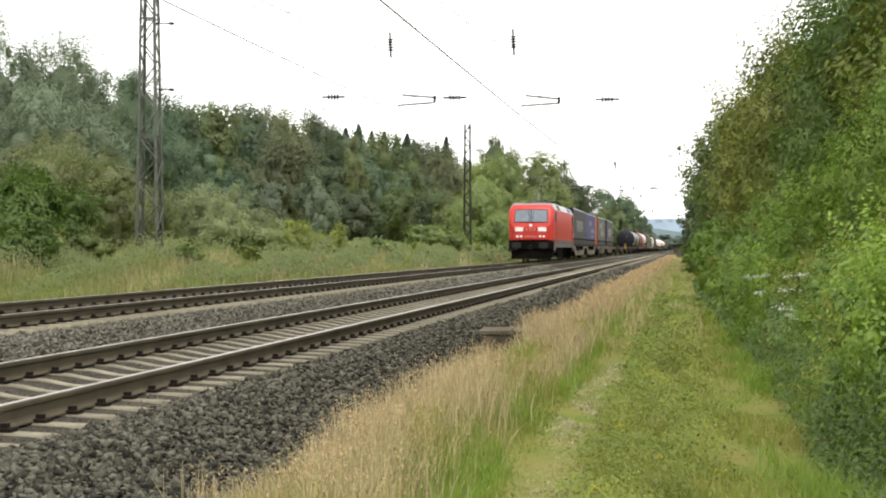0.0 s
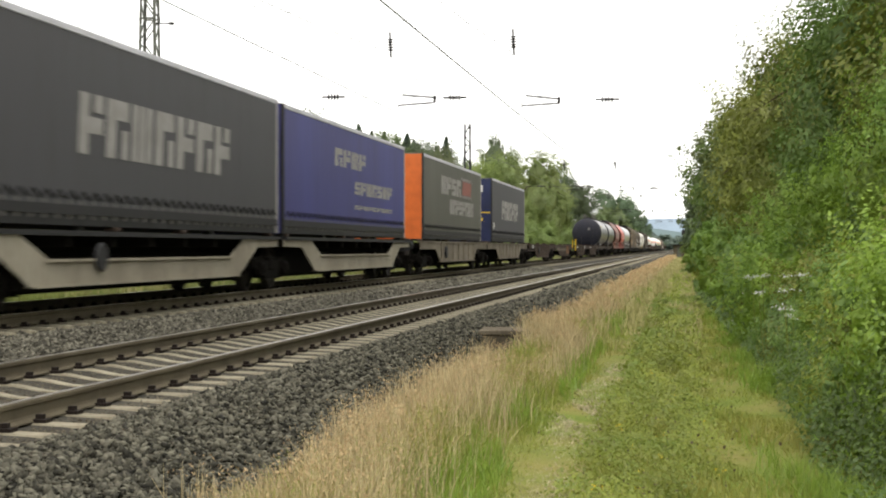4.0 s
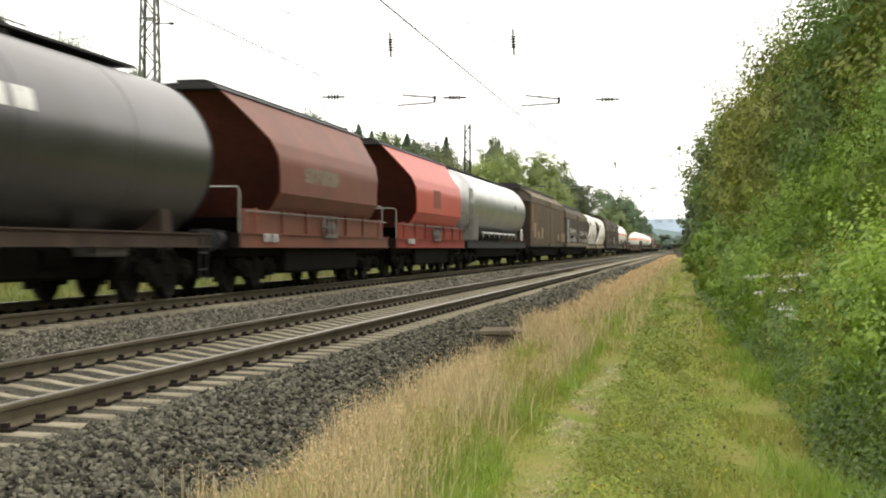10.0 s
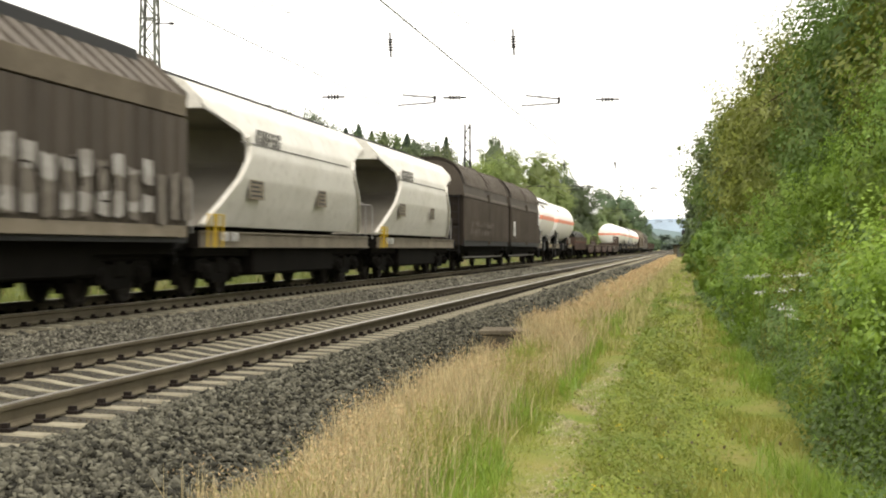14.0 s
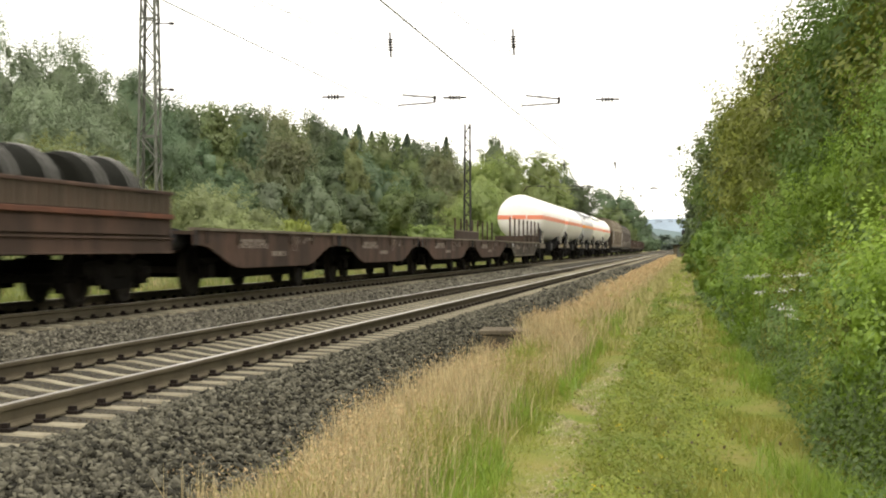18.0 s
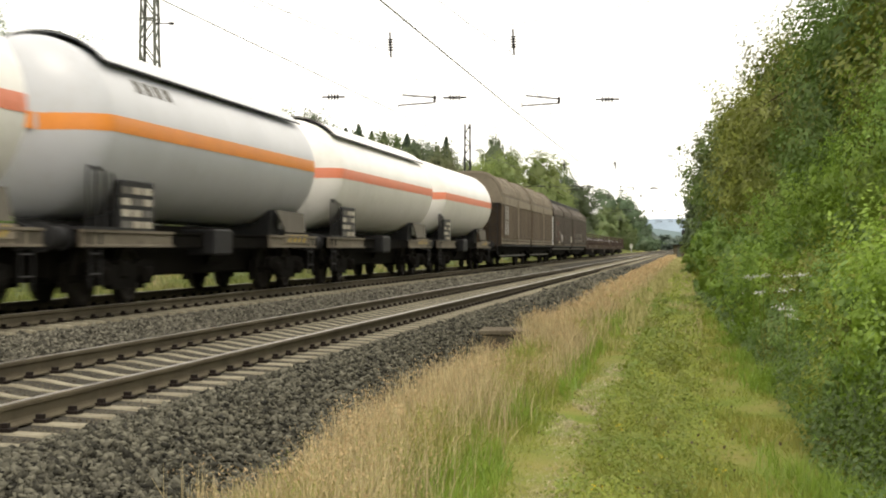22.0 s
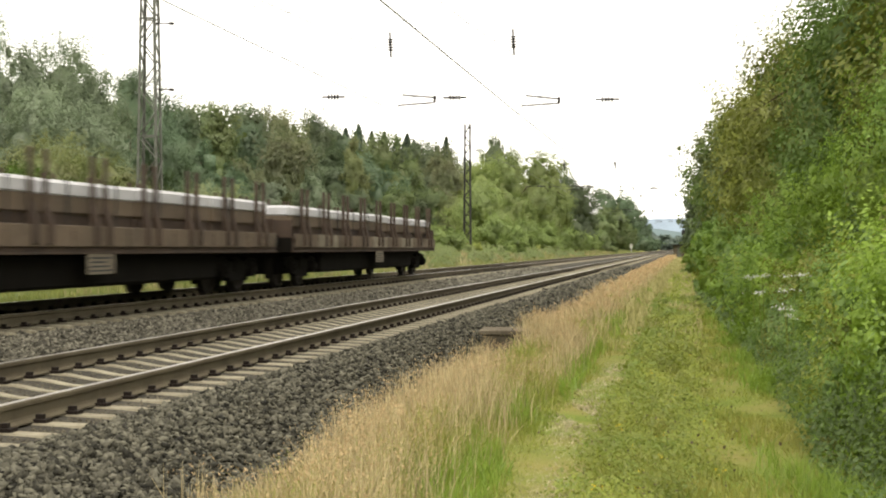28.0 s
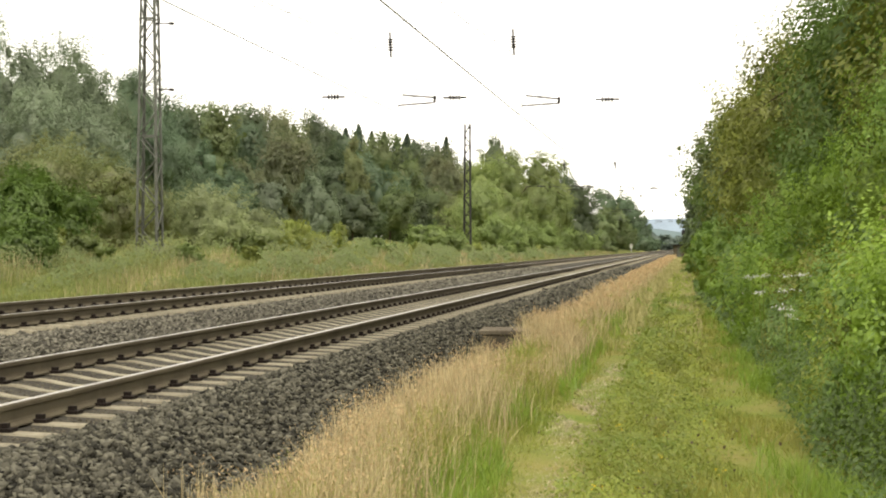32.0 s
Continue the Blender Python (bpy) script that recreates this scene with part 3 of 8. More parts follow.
for x, y, h, r, lf in ((-40, 142.3, 10.6, 3.9, 0), (-34, 132.6, 6.1, 2.3, 1), (-40, 174.0, 12.6, 2.2, 2), (-36, 176.9, 6.6, 3.6, 3), (-38, 122.5, 5.6, 2.4, 4), (-45, 134.2, 8.6, 3.2, 4), (-36, 207.5, 7.8, 3.8, 3), (-32, 200.6, 6.6, 3.2, 2), (-33, 112.4, 4.6, 1.9, 1), (-35, 152, 5.0, 2.6, 5), (-36, 190, 6.0, 3.4, 5), (-31, 98, 4.2, 2.2, 4), (-37, 163, 5.6, 2.8, 5), (-34, 220, 6.5, 3.4, 3), (-33, 240, 7.0, 3.5, 3), (-42, 135, 7.4, 2.6, 0)):
    sd += 1
    tree("young_tree", ("broad brownish-green tree at the foot of the wood", "pale grey-green young willow before the wood", "slender olive tree at the foot of the wood", "leafy green young tree at the foot of the wood", "cool green young tree at the foot of the wood", "dark green young tree at the foot of the wood")[lf], x, y, h, r, (L_BROWNISH, L_WILLOW, L_OLIVEDULL, L_MID, L_TEAL, L_DARK)[lf], 9000, 0.14, sd, tri=True, clear=0.0, group="trees at the wood's edge", clumps=90, sprigs=30, lobes=12, tuft=1.25)
for x, y, h, r in ((-55, 164.0, 13.6, 4.0), (-60, 193.4, 16.4, 5.4), (-62, 217.4, 17.8, 5.6), (-62, 238.0, 18.6, 5.8), (-60, 254.3, 18.4, 6.2), (-58, 274.1, 18.6, 6.4), (-52, 277.4, 17.4, 6.0), (-48, 286.6, 17, 6.0), (-50, 142.0, 11.4, 3.6), (-50, 223.4, 12, 5), (-46, 240.2, 12.3, 5.1), (-52, 206.1, 12, 4.8), (-42, 263.3, 13.6, 5.0), (-58, 150, 12.5, 3.8), (-56, 180, 13, 5), (-68, 262, 18, 6), (-66, 230, 16, 6), (-62, 175, 14.5, 5), (-47, 200, 9.5, 4.4), (-44, 215, 9.5, 4.4), (-54, 128, 10.5, 3.6), (-48, 115, 9.5, 3.4), (-44, 102, 8.5, 3.2), (-55, 310, 19, 6.5), (-46, 320, 17, 6)):
    sd += 1
    k = sd % 5
    tree("forest_tree", ("tall dark green tree in the closed wood", "tall brownish-green tree in the closed wood", "tall dark green tree in the closed wood", "tall cool green tree in the closed wood", "tall green beech in the closed wood")[k], x, y, h * 1.11, r * 1.05, (L_DARK, L_BROWNISH, L_DARK, L_TEAL, L_MID)[k], 8200, 0.22, sd, tri=True, clear=0.0, group="trees of the wood", clumps=100, sprigs=14, lobes=14)
for x, y, h in ((-70, 243.6, 20.0), (-70, 256.6, 20.8), (-68, 289.2, 22.8), (-70, 310.0, 23.8), (-66, 304.9, 23.4), (-64, 334.2, 25.0), (-58, 354.7, 24.6), (-60, 327.0, 22.4), (-60, 354.0, 23.8), (-65, 340, 24.2), (-57, 350, 24.0), (-72, 285, 21), (-66, 318, 23), (-63, 338, 24.0), (-59, 346, 23.2), (-64, 322, 22.2)):
    sd += 1
    spruce(x, y, h * (0.98 + 0.06 * (sd % 3 == 0)), sd)
for x, y, h, r in ((-30, 234.6, 17.6, 3.8), (-24, 174.2, 10.2, 3.6), (-22, 183.3, 12.0, 3.8), (-20, 199.0, 13.4, 4.0), (-18.5, 207.2, 12.4, 3.3), (-17.5, 220.3, 11.2, 2.9), (-17, 240, 10.4, 2.7), (-22, 160, 7, 2.8), (-26, 190, 10, 4), (-17, 130.9, 3.3, 2.1), (-15.5, 131.3, 1.4, 1.6), (-18, 102.6, 1.8, 1.6), (-17, 106.6, 1.6, 1.5), (-17, 157.0, 3.4, 2.6), (-16, 172.6, 3.6, 2.3), (-15.5, 191.3, 3.2, 2.2), (-16.5, 145, 2.6, 2.0), (-15.5, 210, 3.2, 2.4), (-15, 235, 3.0, 2.4)):
    sd += 1
    big = h > 4
    tree("lineside_tree" if big else "bush", ("tall thin-crowned dark tree behind the line" if h > 16 else "dark green tree at the end of the lineside row" if y > 215 else "round-headed yellow-green tree close to the line") if big else "low bright green bush by the line", x, y, h * 1.03, r * (1.2 if big else 1.0), (L_DARK if h > 16 or y > 215 else L_LINESIDE) if big else L_LIMEDULL, (4200 if h > 16 else 9500) if big else 3800, 0.14 if big else 0.085, sd, tri=True, clear=0.35 if h > 16 else 0.0, group="lineside trees" if big else "bushes by the line", category="tree" if big else "bush", clumps=46 if h > 16 else 100, sprigs=30, lobes=12)
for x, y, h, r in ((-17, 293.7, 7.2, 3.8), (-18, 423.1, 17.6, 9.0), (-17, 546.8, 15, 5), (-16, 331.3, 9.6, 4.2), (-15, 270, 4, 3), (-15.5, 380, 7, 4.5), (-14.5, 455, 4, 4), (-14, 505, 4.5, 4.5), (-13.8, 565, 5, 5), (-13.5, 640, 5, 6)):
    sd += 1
    # past 400 m a cooler leaf colour stands in for haze
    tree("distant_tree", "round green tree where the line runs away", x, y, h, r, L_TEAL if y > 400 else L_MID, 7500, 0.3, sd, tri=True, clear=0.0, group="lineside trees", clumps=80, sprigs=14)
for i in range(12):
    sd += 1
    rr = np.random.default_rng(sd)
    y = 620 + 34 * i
    tree("distant_tree", "blue-green tree where the line vanishes, tinted for haze", -31 + 4.2 * i + rr.uniform(-3, 3) - (0 if i % 2 else 6), y, rr.uniform(7, 12), rr.uniform(6, 9), L_HAZY, 1500, 0.7, sd, tri=True, clear=0.0, group="trees on the horizon", clumps=40, lobes=8)

for i in range(26):
    sd += 1
    rr = np.random.default_rng(sd)
    y = 36 * 1.07 ** i
    x = rr.uniform(-19, -14.6)
    h = rr.uniform(0.35, 0.95)
    tree("low_shrub", "low green shrub in the lineside grass", x, y, h, h * rr.uniform(0.6, 1.0), (L_LIMEDULL, L_OLIVE, L_LIME)[i % 3], 1300, 0.05 + 0.0004 * y, sd, clear=0.0, group="low lineside shrubs", category="shrub", clumps=26, limbs=4, trunk_r=0.02, lobes=6, sprigs=16, soft=0.8)

# ---------------------------------------------------------------- trees and hedge on the camera's side
for x, y, h, r, lf in ((5.6, 19, 9.0, 3.4, 0), (5.3, 24, 9.2, 3.5, 1), (5.0, 30, 9.6, 3.6, 0), (4.8, 37, 9.0, 3.6, 0), (4.8, 45, 9.6, 3.8, 1), (4.7, 55, 9.6, 3.8, 1), (4.6, 68, 9.9, 4.0, 1), (4.5, 84, 10.4, 4.2, 2), (4.4, 105, 10.6, 4.4, 0), (4.2, 130, 10.8, 4.5, 2), (4.2, 165, 11.2, 4.8, 3), (4.4, 215, 11.2, 4.8, 3), (5, 290, 12, 4.8, 3), (5.5, 400, 13, 5.5, 3)):
    sd += 1
    tree("hedgerow_tree", ("leafy deep green hedgerow tree leaning over the grass path", "olive-green acacia tree leaning over the grass path", "leafy green hedgerow tree with hanging twigs", "dark green hedgerow tree far along the path")[lf], x + 0.1, y, h * 0.98, r * (1.03 if 50 < y < 200 else 0.95), (L_DEEP, L_YELLOWISH, L_MID, L_DARK)[lf], int(max(8000, min(34000, 1100000 / y))), max(0.062, 0.0015 * y), sd, tri=y > 26, clear=0.06, group="hedgerow trees", clumps=190, sprigs=120, limbs=16, bottom=0.8, lobes=26, reach=(0.6, 1.7), soft=0.35)
for i in range(16):
    sd += 1
    y = 13.0 * 1.17 ** i
    tree("tall_shrub", "tall leafy shrub behind the hedge", 3.3 + 0.25 * (i % 3), y, 3.0 + 0.5 * (i % 4), 1.35 + 0.1 * (i % 3) + 0.004 * y, (L_HEDGE, L_DEEP, L_COOLHEDGE)[i % 3], int(max(4200, min(11000, 300000 / y))), max(0.034, 0.0013 * y), sd, tri=y > 20, z=-0.6, clear=0.0, group="tall shrubs", category="shrub", clumps=90, sprigs=70, limbs=8, trunk_r=0.04, slim=0.45, squash=1.3, lobes=12, tuft=1.3, soft=0.7)
for i in range(36):
    sd += 1
    y = 9.6 * 1.085 ** i if i < 30 else 103 * 1.22 ** (i - 29)
    r = RNG.uniform(0.9, 1.25) * (1 if y < 60 else 1.8)
    x = 0.98 - 0.55 * min(1.0, max(0.0, (y - 22) / 40)) + r * 0.95 + RNG.uniform(-0.12, 0.2)
    h = RNG.uniform(1.35, 2.15) * (1 if y < 60 else 1.5)
    tree("hedge_bush", "thick green bramble and shrub hedge beside the path", x, y, h, r, (L_COOLHEDGE, L_BRIGHT, L_HEDGE, L_COOLHEDGE, L_WEED)[i % 5], int(max(4200, min(15000, 280000 / y))), max(0.022, 0.0014 * y), sd, tri=y > 26, z=-0.85, clear=0.0, group="hedge bushes", category="bush", clumps=100, sprigs=80, limbs=6, trunk_r=0.03, slim=0.5, squash=1.25, lobes=12, tuft=1.25, soft=0.7)

for x, y, h, r, lf in ((2.45, 11.6, 2.3, 0.55, L_BRIGHT), (2.9, 12.6, 2.6, 0.6, L_BRIGHT), (1.75, 10.9, 1.1, 0.5, L_HEDGE), (1.55, 12.2, 1.5, 0.5, L_COOLHEDGE), (2.2, 14.5, 2.2, 0.6, L_YELLOWISH)):
    sd += 1
    tree("sapling", "bright yellow-green sapling with broad leaves in the hedge", x, y, h, r, lf, 2600, 0.042, sd, z=-0.8, clear=0.1, group="hedge saplings", category="sapling", clumps=30, limbs=9, trunk_r=0.02, slim=0.55, lobes=6, tuft=1.4)

# flowers in the hedge: white umbels and violet bells
for k, (x, y, z, m) in enumerate(((1.05, 20.6, 0.5, 0), (1.3, 19.2, 0.52, 0), (0.95, 19.4, 0.3, 0), (1.2, 18.2, 0.36, 0), (1.12, 17.0, 0.2, 0), (1.45, 18.6, 0.55, 0), (1.25, 17.6, 0.08, 0), (1.0, 22.5, 0.45, 0), (1.72, 11.9, -0.52, 1), (1.66, 11.6, -0.68, 1), (1.8, 12.4, -0.6, 1))):
    fl_ob = thing("umbel_flower" if m == 0 else "bell_flower", "white umbel flower head in the hedge" if m == 0 else "violet bell flower low in the hedge", "flower", pose(x, y, -0.86), "hedge flowers")
    part("stem", Geo().tube([(0.1, 0, 0), (0.03, 0, (z + 0.86) * 0.6), (0, 0, z + 0.86)], [0.008, 0.006, 0.004], 5), L_WEED, fl_ob)
    rg = np.random.default_rng(900 + k)
    n = 30 if m == 0 else 20
    pp = np.stack([rg.normal(0, 0.065 if m == 0 else 0.035, n), rg.normal(0, 0.065 if m == 0 else 0.035, n), z + 0.86 + rg.normal(0, 0.014 if m == 0 else 0.05, n)], 1)
    v, f = leaves_at(pp, np.tile([0.0, -0.5, 1.0], (n, 1)), 0.014 if m == 0 else 0.02, rg, 0.8, 0.5)
    part("blossom", array_mesh("blossom", v, f), (M_PETAL, M_VPETAL)[m], fl_ob)

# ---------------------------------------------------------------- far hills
# haze is put into the base colours: paler and bluer further off
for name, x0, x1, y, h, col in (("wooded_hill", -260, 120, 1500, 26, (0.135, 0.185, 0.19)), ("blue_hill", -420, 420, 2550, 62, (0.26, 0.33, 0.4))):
    g = Geo()
    pts = 60
    rings = []
    for i in range(pts + 1):
        t = i / pts
        x = x0 + (x1 - x0) * t
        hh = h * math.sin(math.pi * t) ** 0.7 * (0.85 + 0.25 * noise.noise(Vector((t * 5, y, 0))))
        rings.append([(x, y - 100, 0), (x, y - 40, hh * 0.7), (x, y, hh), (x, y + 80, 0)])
    g.loft(rings)
    tagged(part(name, g, mat(name, col, 1.0, scale=0.03), smooth=60), "wooded hill on the horizon, haze mixed into its colour" if h < 40 else "hill far off on the horizon, tinted pale blue for haze", "hill", kind="structure")


# ---------------------------------------------------------------- overhead line
def lattice_mast(x, y, z, h, w0, w1, d0, d1, label, steel):
    """A four-legged lattice mast on a concrete foot: angle legs, cross bracing on each side, cross frames."""
    ob = thing("lattice_mast", label, "mast", pose(x, y, z), "lattice masts")
    part("foot", Geo().box(-w0 * 0.75, w0 * 0.75, -d0 * 0.75, d0 * 0.75, -0.8, 0.12, 0.04), M_CONC, ob, "weathered concrete foot")

    def half(t):
        return (w0 + (w1 - w0) * t) / 2, (d0 + (d1 - d0) * t) / 2

    for sx in (-1, 1):
        for sy in (-1, 1):
            g = Geo()
            rings = []
            for t in (0.0, 1.0):
                a, b = half(t)
                px, py = sx * a, sy * b
                k = 0.085
                q = [(px, py), (px - sx * k, py), (px - sx * k, py - sy * 0.014), (px - sx * 0.014, py - sy * 0.014), (px - sx * 0.014, py - sy * k), (px, py - sy * k)]
                rings.append([(u, v, h * t) for u, v in q])
            part("leg", g.loft(rings), steel, ob)
    steps = int(h / 0.8)
    for i in range(steps):
        t0, t1 = i / steps, (i + 1) / steps
        a0, b0 = half(t0)
        a1, b1 = half(t1)
        g = Geo()
        s = 1 if i % 2 else -1
        for sy in (-1, 1):
            part("brace", Geo().tube([(-s * a0, sy * b0, h * t0), (s * a1, sy * b1, h * t1)], 0.025, 4), steel, ob)
        for sx in (-1, 1):
            part("brace", Geo().tube([(sx * a0, -s * b0, h * t0), (sx * a1, s * b1, h * t1)], 0.025, 4), steel, ob)
        if i % 5 == 0:
            for sy in (-1, 1):
                part("cross_strut", Geo().box(-a0, a0, sy * b0 - 0.015, sy * b0 + 0.015, h * t0 - 0.03, h * t0 + 0.03), steel, ob)
    return ob


def insulator_geo(g, p, q, n=4, r=0.125):
    """A string of sheds on a rod from p to q."""
    p, q = Vector(p), Vector(q)
    g.tube([p, q], 0.032, 5)
    d = (q - p)
    L = d.length
    d.normalize()
    for i in range(n):
        c = p + d * (L * (0.3 + 0.4 * i / (n - 1)))
        g.tube([c - d * 0.035, c - d * 0.01, c + d * 0.03], [0.03, r, 0.03], 8)
    return g


def wire(g, pts, r=0.008, n=4):
    return g.tube(pts, r, n)


SPANS = (47.4, 118.0, 188.0, 260.0)
WIRE_NEAR, WIRE_FAR = -5.55, -9.65
for i, y in enumerate(SPANS[:2]):
    mast = lattice_mast(-18.0 if i == 0 else -17.55, y, land(-18.0) - 0.05, 12.8 if i == 0 else 10.35, 0.8 if i == 0 else 0.62, 0.42 if i == 0 else 0.5, 0.62, 0.34, "tall grey steel lattice mast in long grass beside the railway" if i == 0 else "dark steel lattice mast among lineside bushes", M_MAST if i == 0 else M_MASTDARK)
    for z in (7.85, 5.6) if i == 0 else (8.2,):
        part("span_anchor", Geo().tube([(0.18, 0, z), (0.7, 0, z - 0.02)], 0.022, 5).tube([(0.7, 0, z - 0.02), (0.86, 0, z - 0.03)], 0.05, 6), M_INSUL, mast, "dark span wire anchor")
for x, y in ((-18.1, -24), (8.5, -24), (8.5, 47.4), (8.5, 118)):
    lattice_mast(x, y, land(x) - 0.05, 12.5, 0.9, 0.5, 0.7, 0.45, "grey steel lattice mast half hidden by trees", M_MASTDARK)
for y in SPANS:
    sp = thing("headspan", "thin overhead cross-span wires with dark insulators over both tracks", "overhead line", pose(0, y, 0), "headspans")
    g = Geo()
    wire(g, [(-18, 0, 10.6), (-14, 0, 8.9), (WIRE_FAR, 0, 8.45), (WIRE_NEAR, 0, 8.2), (0, 0, 9.0), (8.4, 0, 10.6)], 0.009)
    wire(g, [(-18, 0, 5.97), (8.4, 0, 5.72)], 0.006)
    part("cross_wire", g, M_WIRE, sp)
    for x in (WIRE_FAR, WIRE_NEAR):
        part("hanging_insulator", insulator_geo(Geo(), (x, 0, 8.05), (x + 0.04, 0, 7.2), 5, 0.125 if y < 60 else 0.2), M_INSUL, sp, "dark brown hanging insulator string")
        g = Geo()
        wire(g, [(x + 1.5, 0, 5.86 if x == WIRE_FAR else 5.74), (x + 0.42, 0, 5.96 if x == WIRE_FAR else 5.87)], 0.026, 5)
        wire(g, [(x + 1.48, 0, 5.69 if x == WIRE_FAR else 5.6), (x + 0.3, 0, 5.62 if x == WIRE_FAR else 5.54)], 0.026, 5)
        wire(g, [(x + 1.52, 0, 5.92 if x == WIRE_FAR else 5.8), (x + 1.5, 0, 5.68 if x == WIRE_FAR else 5.58)], 0.045, 5)
        wire(g, [(x + 0.3, 0, 5.64), (x + 0.29, 0, 5.5)], 0.014, 5)
        part("registration_arm", g, M_INSUL, sp, "dark steel registration arm")
    for x, z in ((-11.85, 5.93), (-7.75, 5.84), (-2.75, 5.7)):
        part("insulator", insulator_geo(Geo(), (x - 0.1, 0, z), (x + 0.66, 0, z), 4), M_INSUL, sp, "dark brown insulator string")
for x, zc in ((WIRE_NEAR, 5.5), (WIRE_FAR, 5.55)):
    run = thing("overhead_wire", "thin dark contact wire and carrying cable above the track", "overhead line")
    ys = [-95, -24, *SPANS, 330, 400]
    stag = [x + (0.2 if i % 2 else -0.2) * 0.5 for i in range(len(ys))]
    part("contact_wire", wire(Geo(), [(sx, yy, zc) for sx, yy in zip(stag, ys)], 0.021 if x == WIRE_NEAR else 0.013), M_WIRE, run)
    g = Geo()
    pts = []
    for i in range(len(ys) - 1):
        for k in range(8):
            t = k / 8
            pts.append((stag[i] + (stag[i + 1] - stag[i]) * t, ys[i] + (ys[i + 1] - ys[i]) * t, zc + 1.85 - 1.2 * 4 * t * (1 - t)))
    part("carrying_cable", wire(Geo(), pts, 0.01), M_WIRE, run)
    for i in range(len(ys) - 1):
        for k in (2, 4, 6):
            t = k / 8
            sx = stag[i] + (stag[i + 1] - stag[i]) * t
            yy = ys[i] + (ys[i + 1] - ys[i]) * t
            wire(g, [(sx, yy, zc), (sx, yy, zc + 1.85 - 1.2 * 4 * t * (1 - t))], 0.004)
    part("dropper", g, M_WIRE, run)

# concrete cable pit at the ballast's edge
pit = thing("cable_pit", "low weathered concrete cable pit with a lid beside the ballast", "cable pit", pose(-3.0, 25.6, -0.84, 0, 0, 4))
part("body", Geo().box(-0.5, 0.5, -0.55, 0.55, -0.3, 0.22, 0.02), M_CONC, pit)
part("lid", Geo().box(-0.56, 0.0, -0.6, 0.6, 0.224, 0.3, 0.012), M_CONC, pit, "concrete lid slab")
part("lid", Geo().box(0.02, 0.56, -0.6, 0.6, 0.224, 0.3, 0.012), M_CONC, pit, "concrete lid slab")

# a small hut and a white marker post far along the line
hut = thing("trackside_hut", "small dark trackside hut with a flat overhanging roof", "hut", pose(-1.15, 300, -0.86))
part("wall", Geo().box(-1.15, 1.15, -1.2, 1.2, 0, 2.3, 0.03), M_CONC, hut)
part("roof", Geo().box(-1.6, 1.6, -1.6, 1.6, 2.3, 2.55, 0.03), M_INSUL, hut, "dark flat roof")
part("door", Geo().box(-0.4, 0.4, -1.24, -1.19, 0.02, 2.0), M_MAST, hut, "grey door")
pole = thing("signal_pole", "thin dark pole beside the line far off", "pole", pose(-0.35, 310, -0.86))
part("pole", Geo().tube([(0, 0, -0.3), (0, 0, 6.3)], [0.16, 0.12], 8), M_INSUL, pole)
part("board", Geo().box(-0.35, 0.35, -0.2, -0.12, 4.6, 5.6, 0.02), M_INSUL, pole, "dark board")
post = thing("marker_post", "white marker post beside the far track", "marker post", pose(-12.6, 350, land(-12.6)))
part("post", Geo().box(-0.12, 0.12, -0.1, 0.1, 0, 1.6, 0.02), M_PETAL, post)
part("board", Geo().box(-0.35, 0.35, -0.13, -0.1, 1.2, 2.3, 0.01), M_PETAL, post, "white board")


# ---------------------------------------------------------------- grass, weeds and stones
def land_np(x):
    px = [-400, -60, -30, -18, -14.5, -12.6, -8, -4, -3.3, 0.6, 1.6, 5, 40, 400]
    pz = [9, 3.0, 1.4, 0.75, 0.2, -0.25, -0.75, -0.85, -0.86, -0.86, -0.7, -0.3, 1.0, 6]
    return np.interp(x, px, pz)


def along(n, y0, y1, rng, power=1.0):
    """Places along the line, closer together near y0, as many on each metre as the distance asks for."""
    u = rng.random(n)
    k = 1 - power
    if abs(k) < 1e-6:
        return y0 * (y1 / y0) ** u
    return (y0 ** k + (y1 ** k - y0 ** k) * u) ** (1 / k)


def blades(name, label, x, y, hgt, wid, material, rng, lean=0.25, zoff=0.0):
    """Grass blades: thin bent strips, each narrowing to its tip."""
    n = len(x)
    z = land_np(x) + zoff - 0.03
    a = rng.uniform(0, 6.283, n)
    wx, wy = np.cos(a) * wid, np.sin(a) * wid
    b = rng.uniform(0, 6.283, n)
    l = np.abs(rng.normal(0, lean, n)) * hgt
    lx, ly = np.cos(b) * l, np.sin(b) * l
    v = np.stack([
        np.stack([x - wx, y - wy, z], 1), np.stack([x + wx, y + wy, z], 1),
        np.stack([x + wx * 0.7 + lx * 0.35, y + wy * 0.7 + ly * 0.35, z + hgt * 0.6], 1), np.stack([x - wx * 0.7 + lx * 0.35, y - wy * 0.7 + ly * 0.35, z + hgt * 0.6], 1),
        np.stack([x + wx * 0.12 + lx, y + wy * 0.12 + ly, z + hgt], 1), np.stack([x - wx * 0.12 + lx, y - wy * 0.12 + ly, z + hgt], 1)], 1).reshape(-1, 3)
    i = np.arange(n)[:, None] * 6
    f = np.concatenate([i + np.array([0, 1, 2, 3]), i + np.array([3, 2, 4, 5])], 1).reshape(-1, 4)
    return tagged(part(name, array_mesh(name, v, f), material), label, "grass", kind="stuff")


g1 = np.random.default_rng(21)


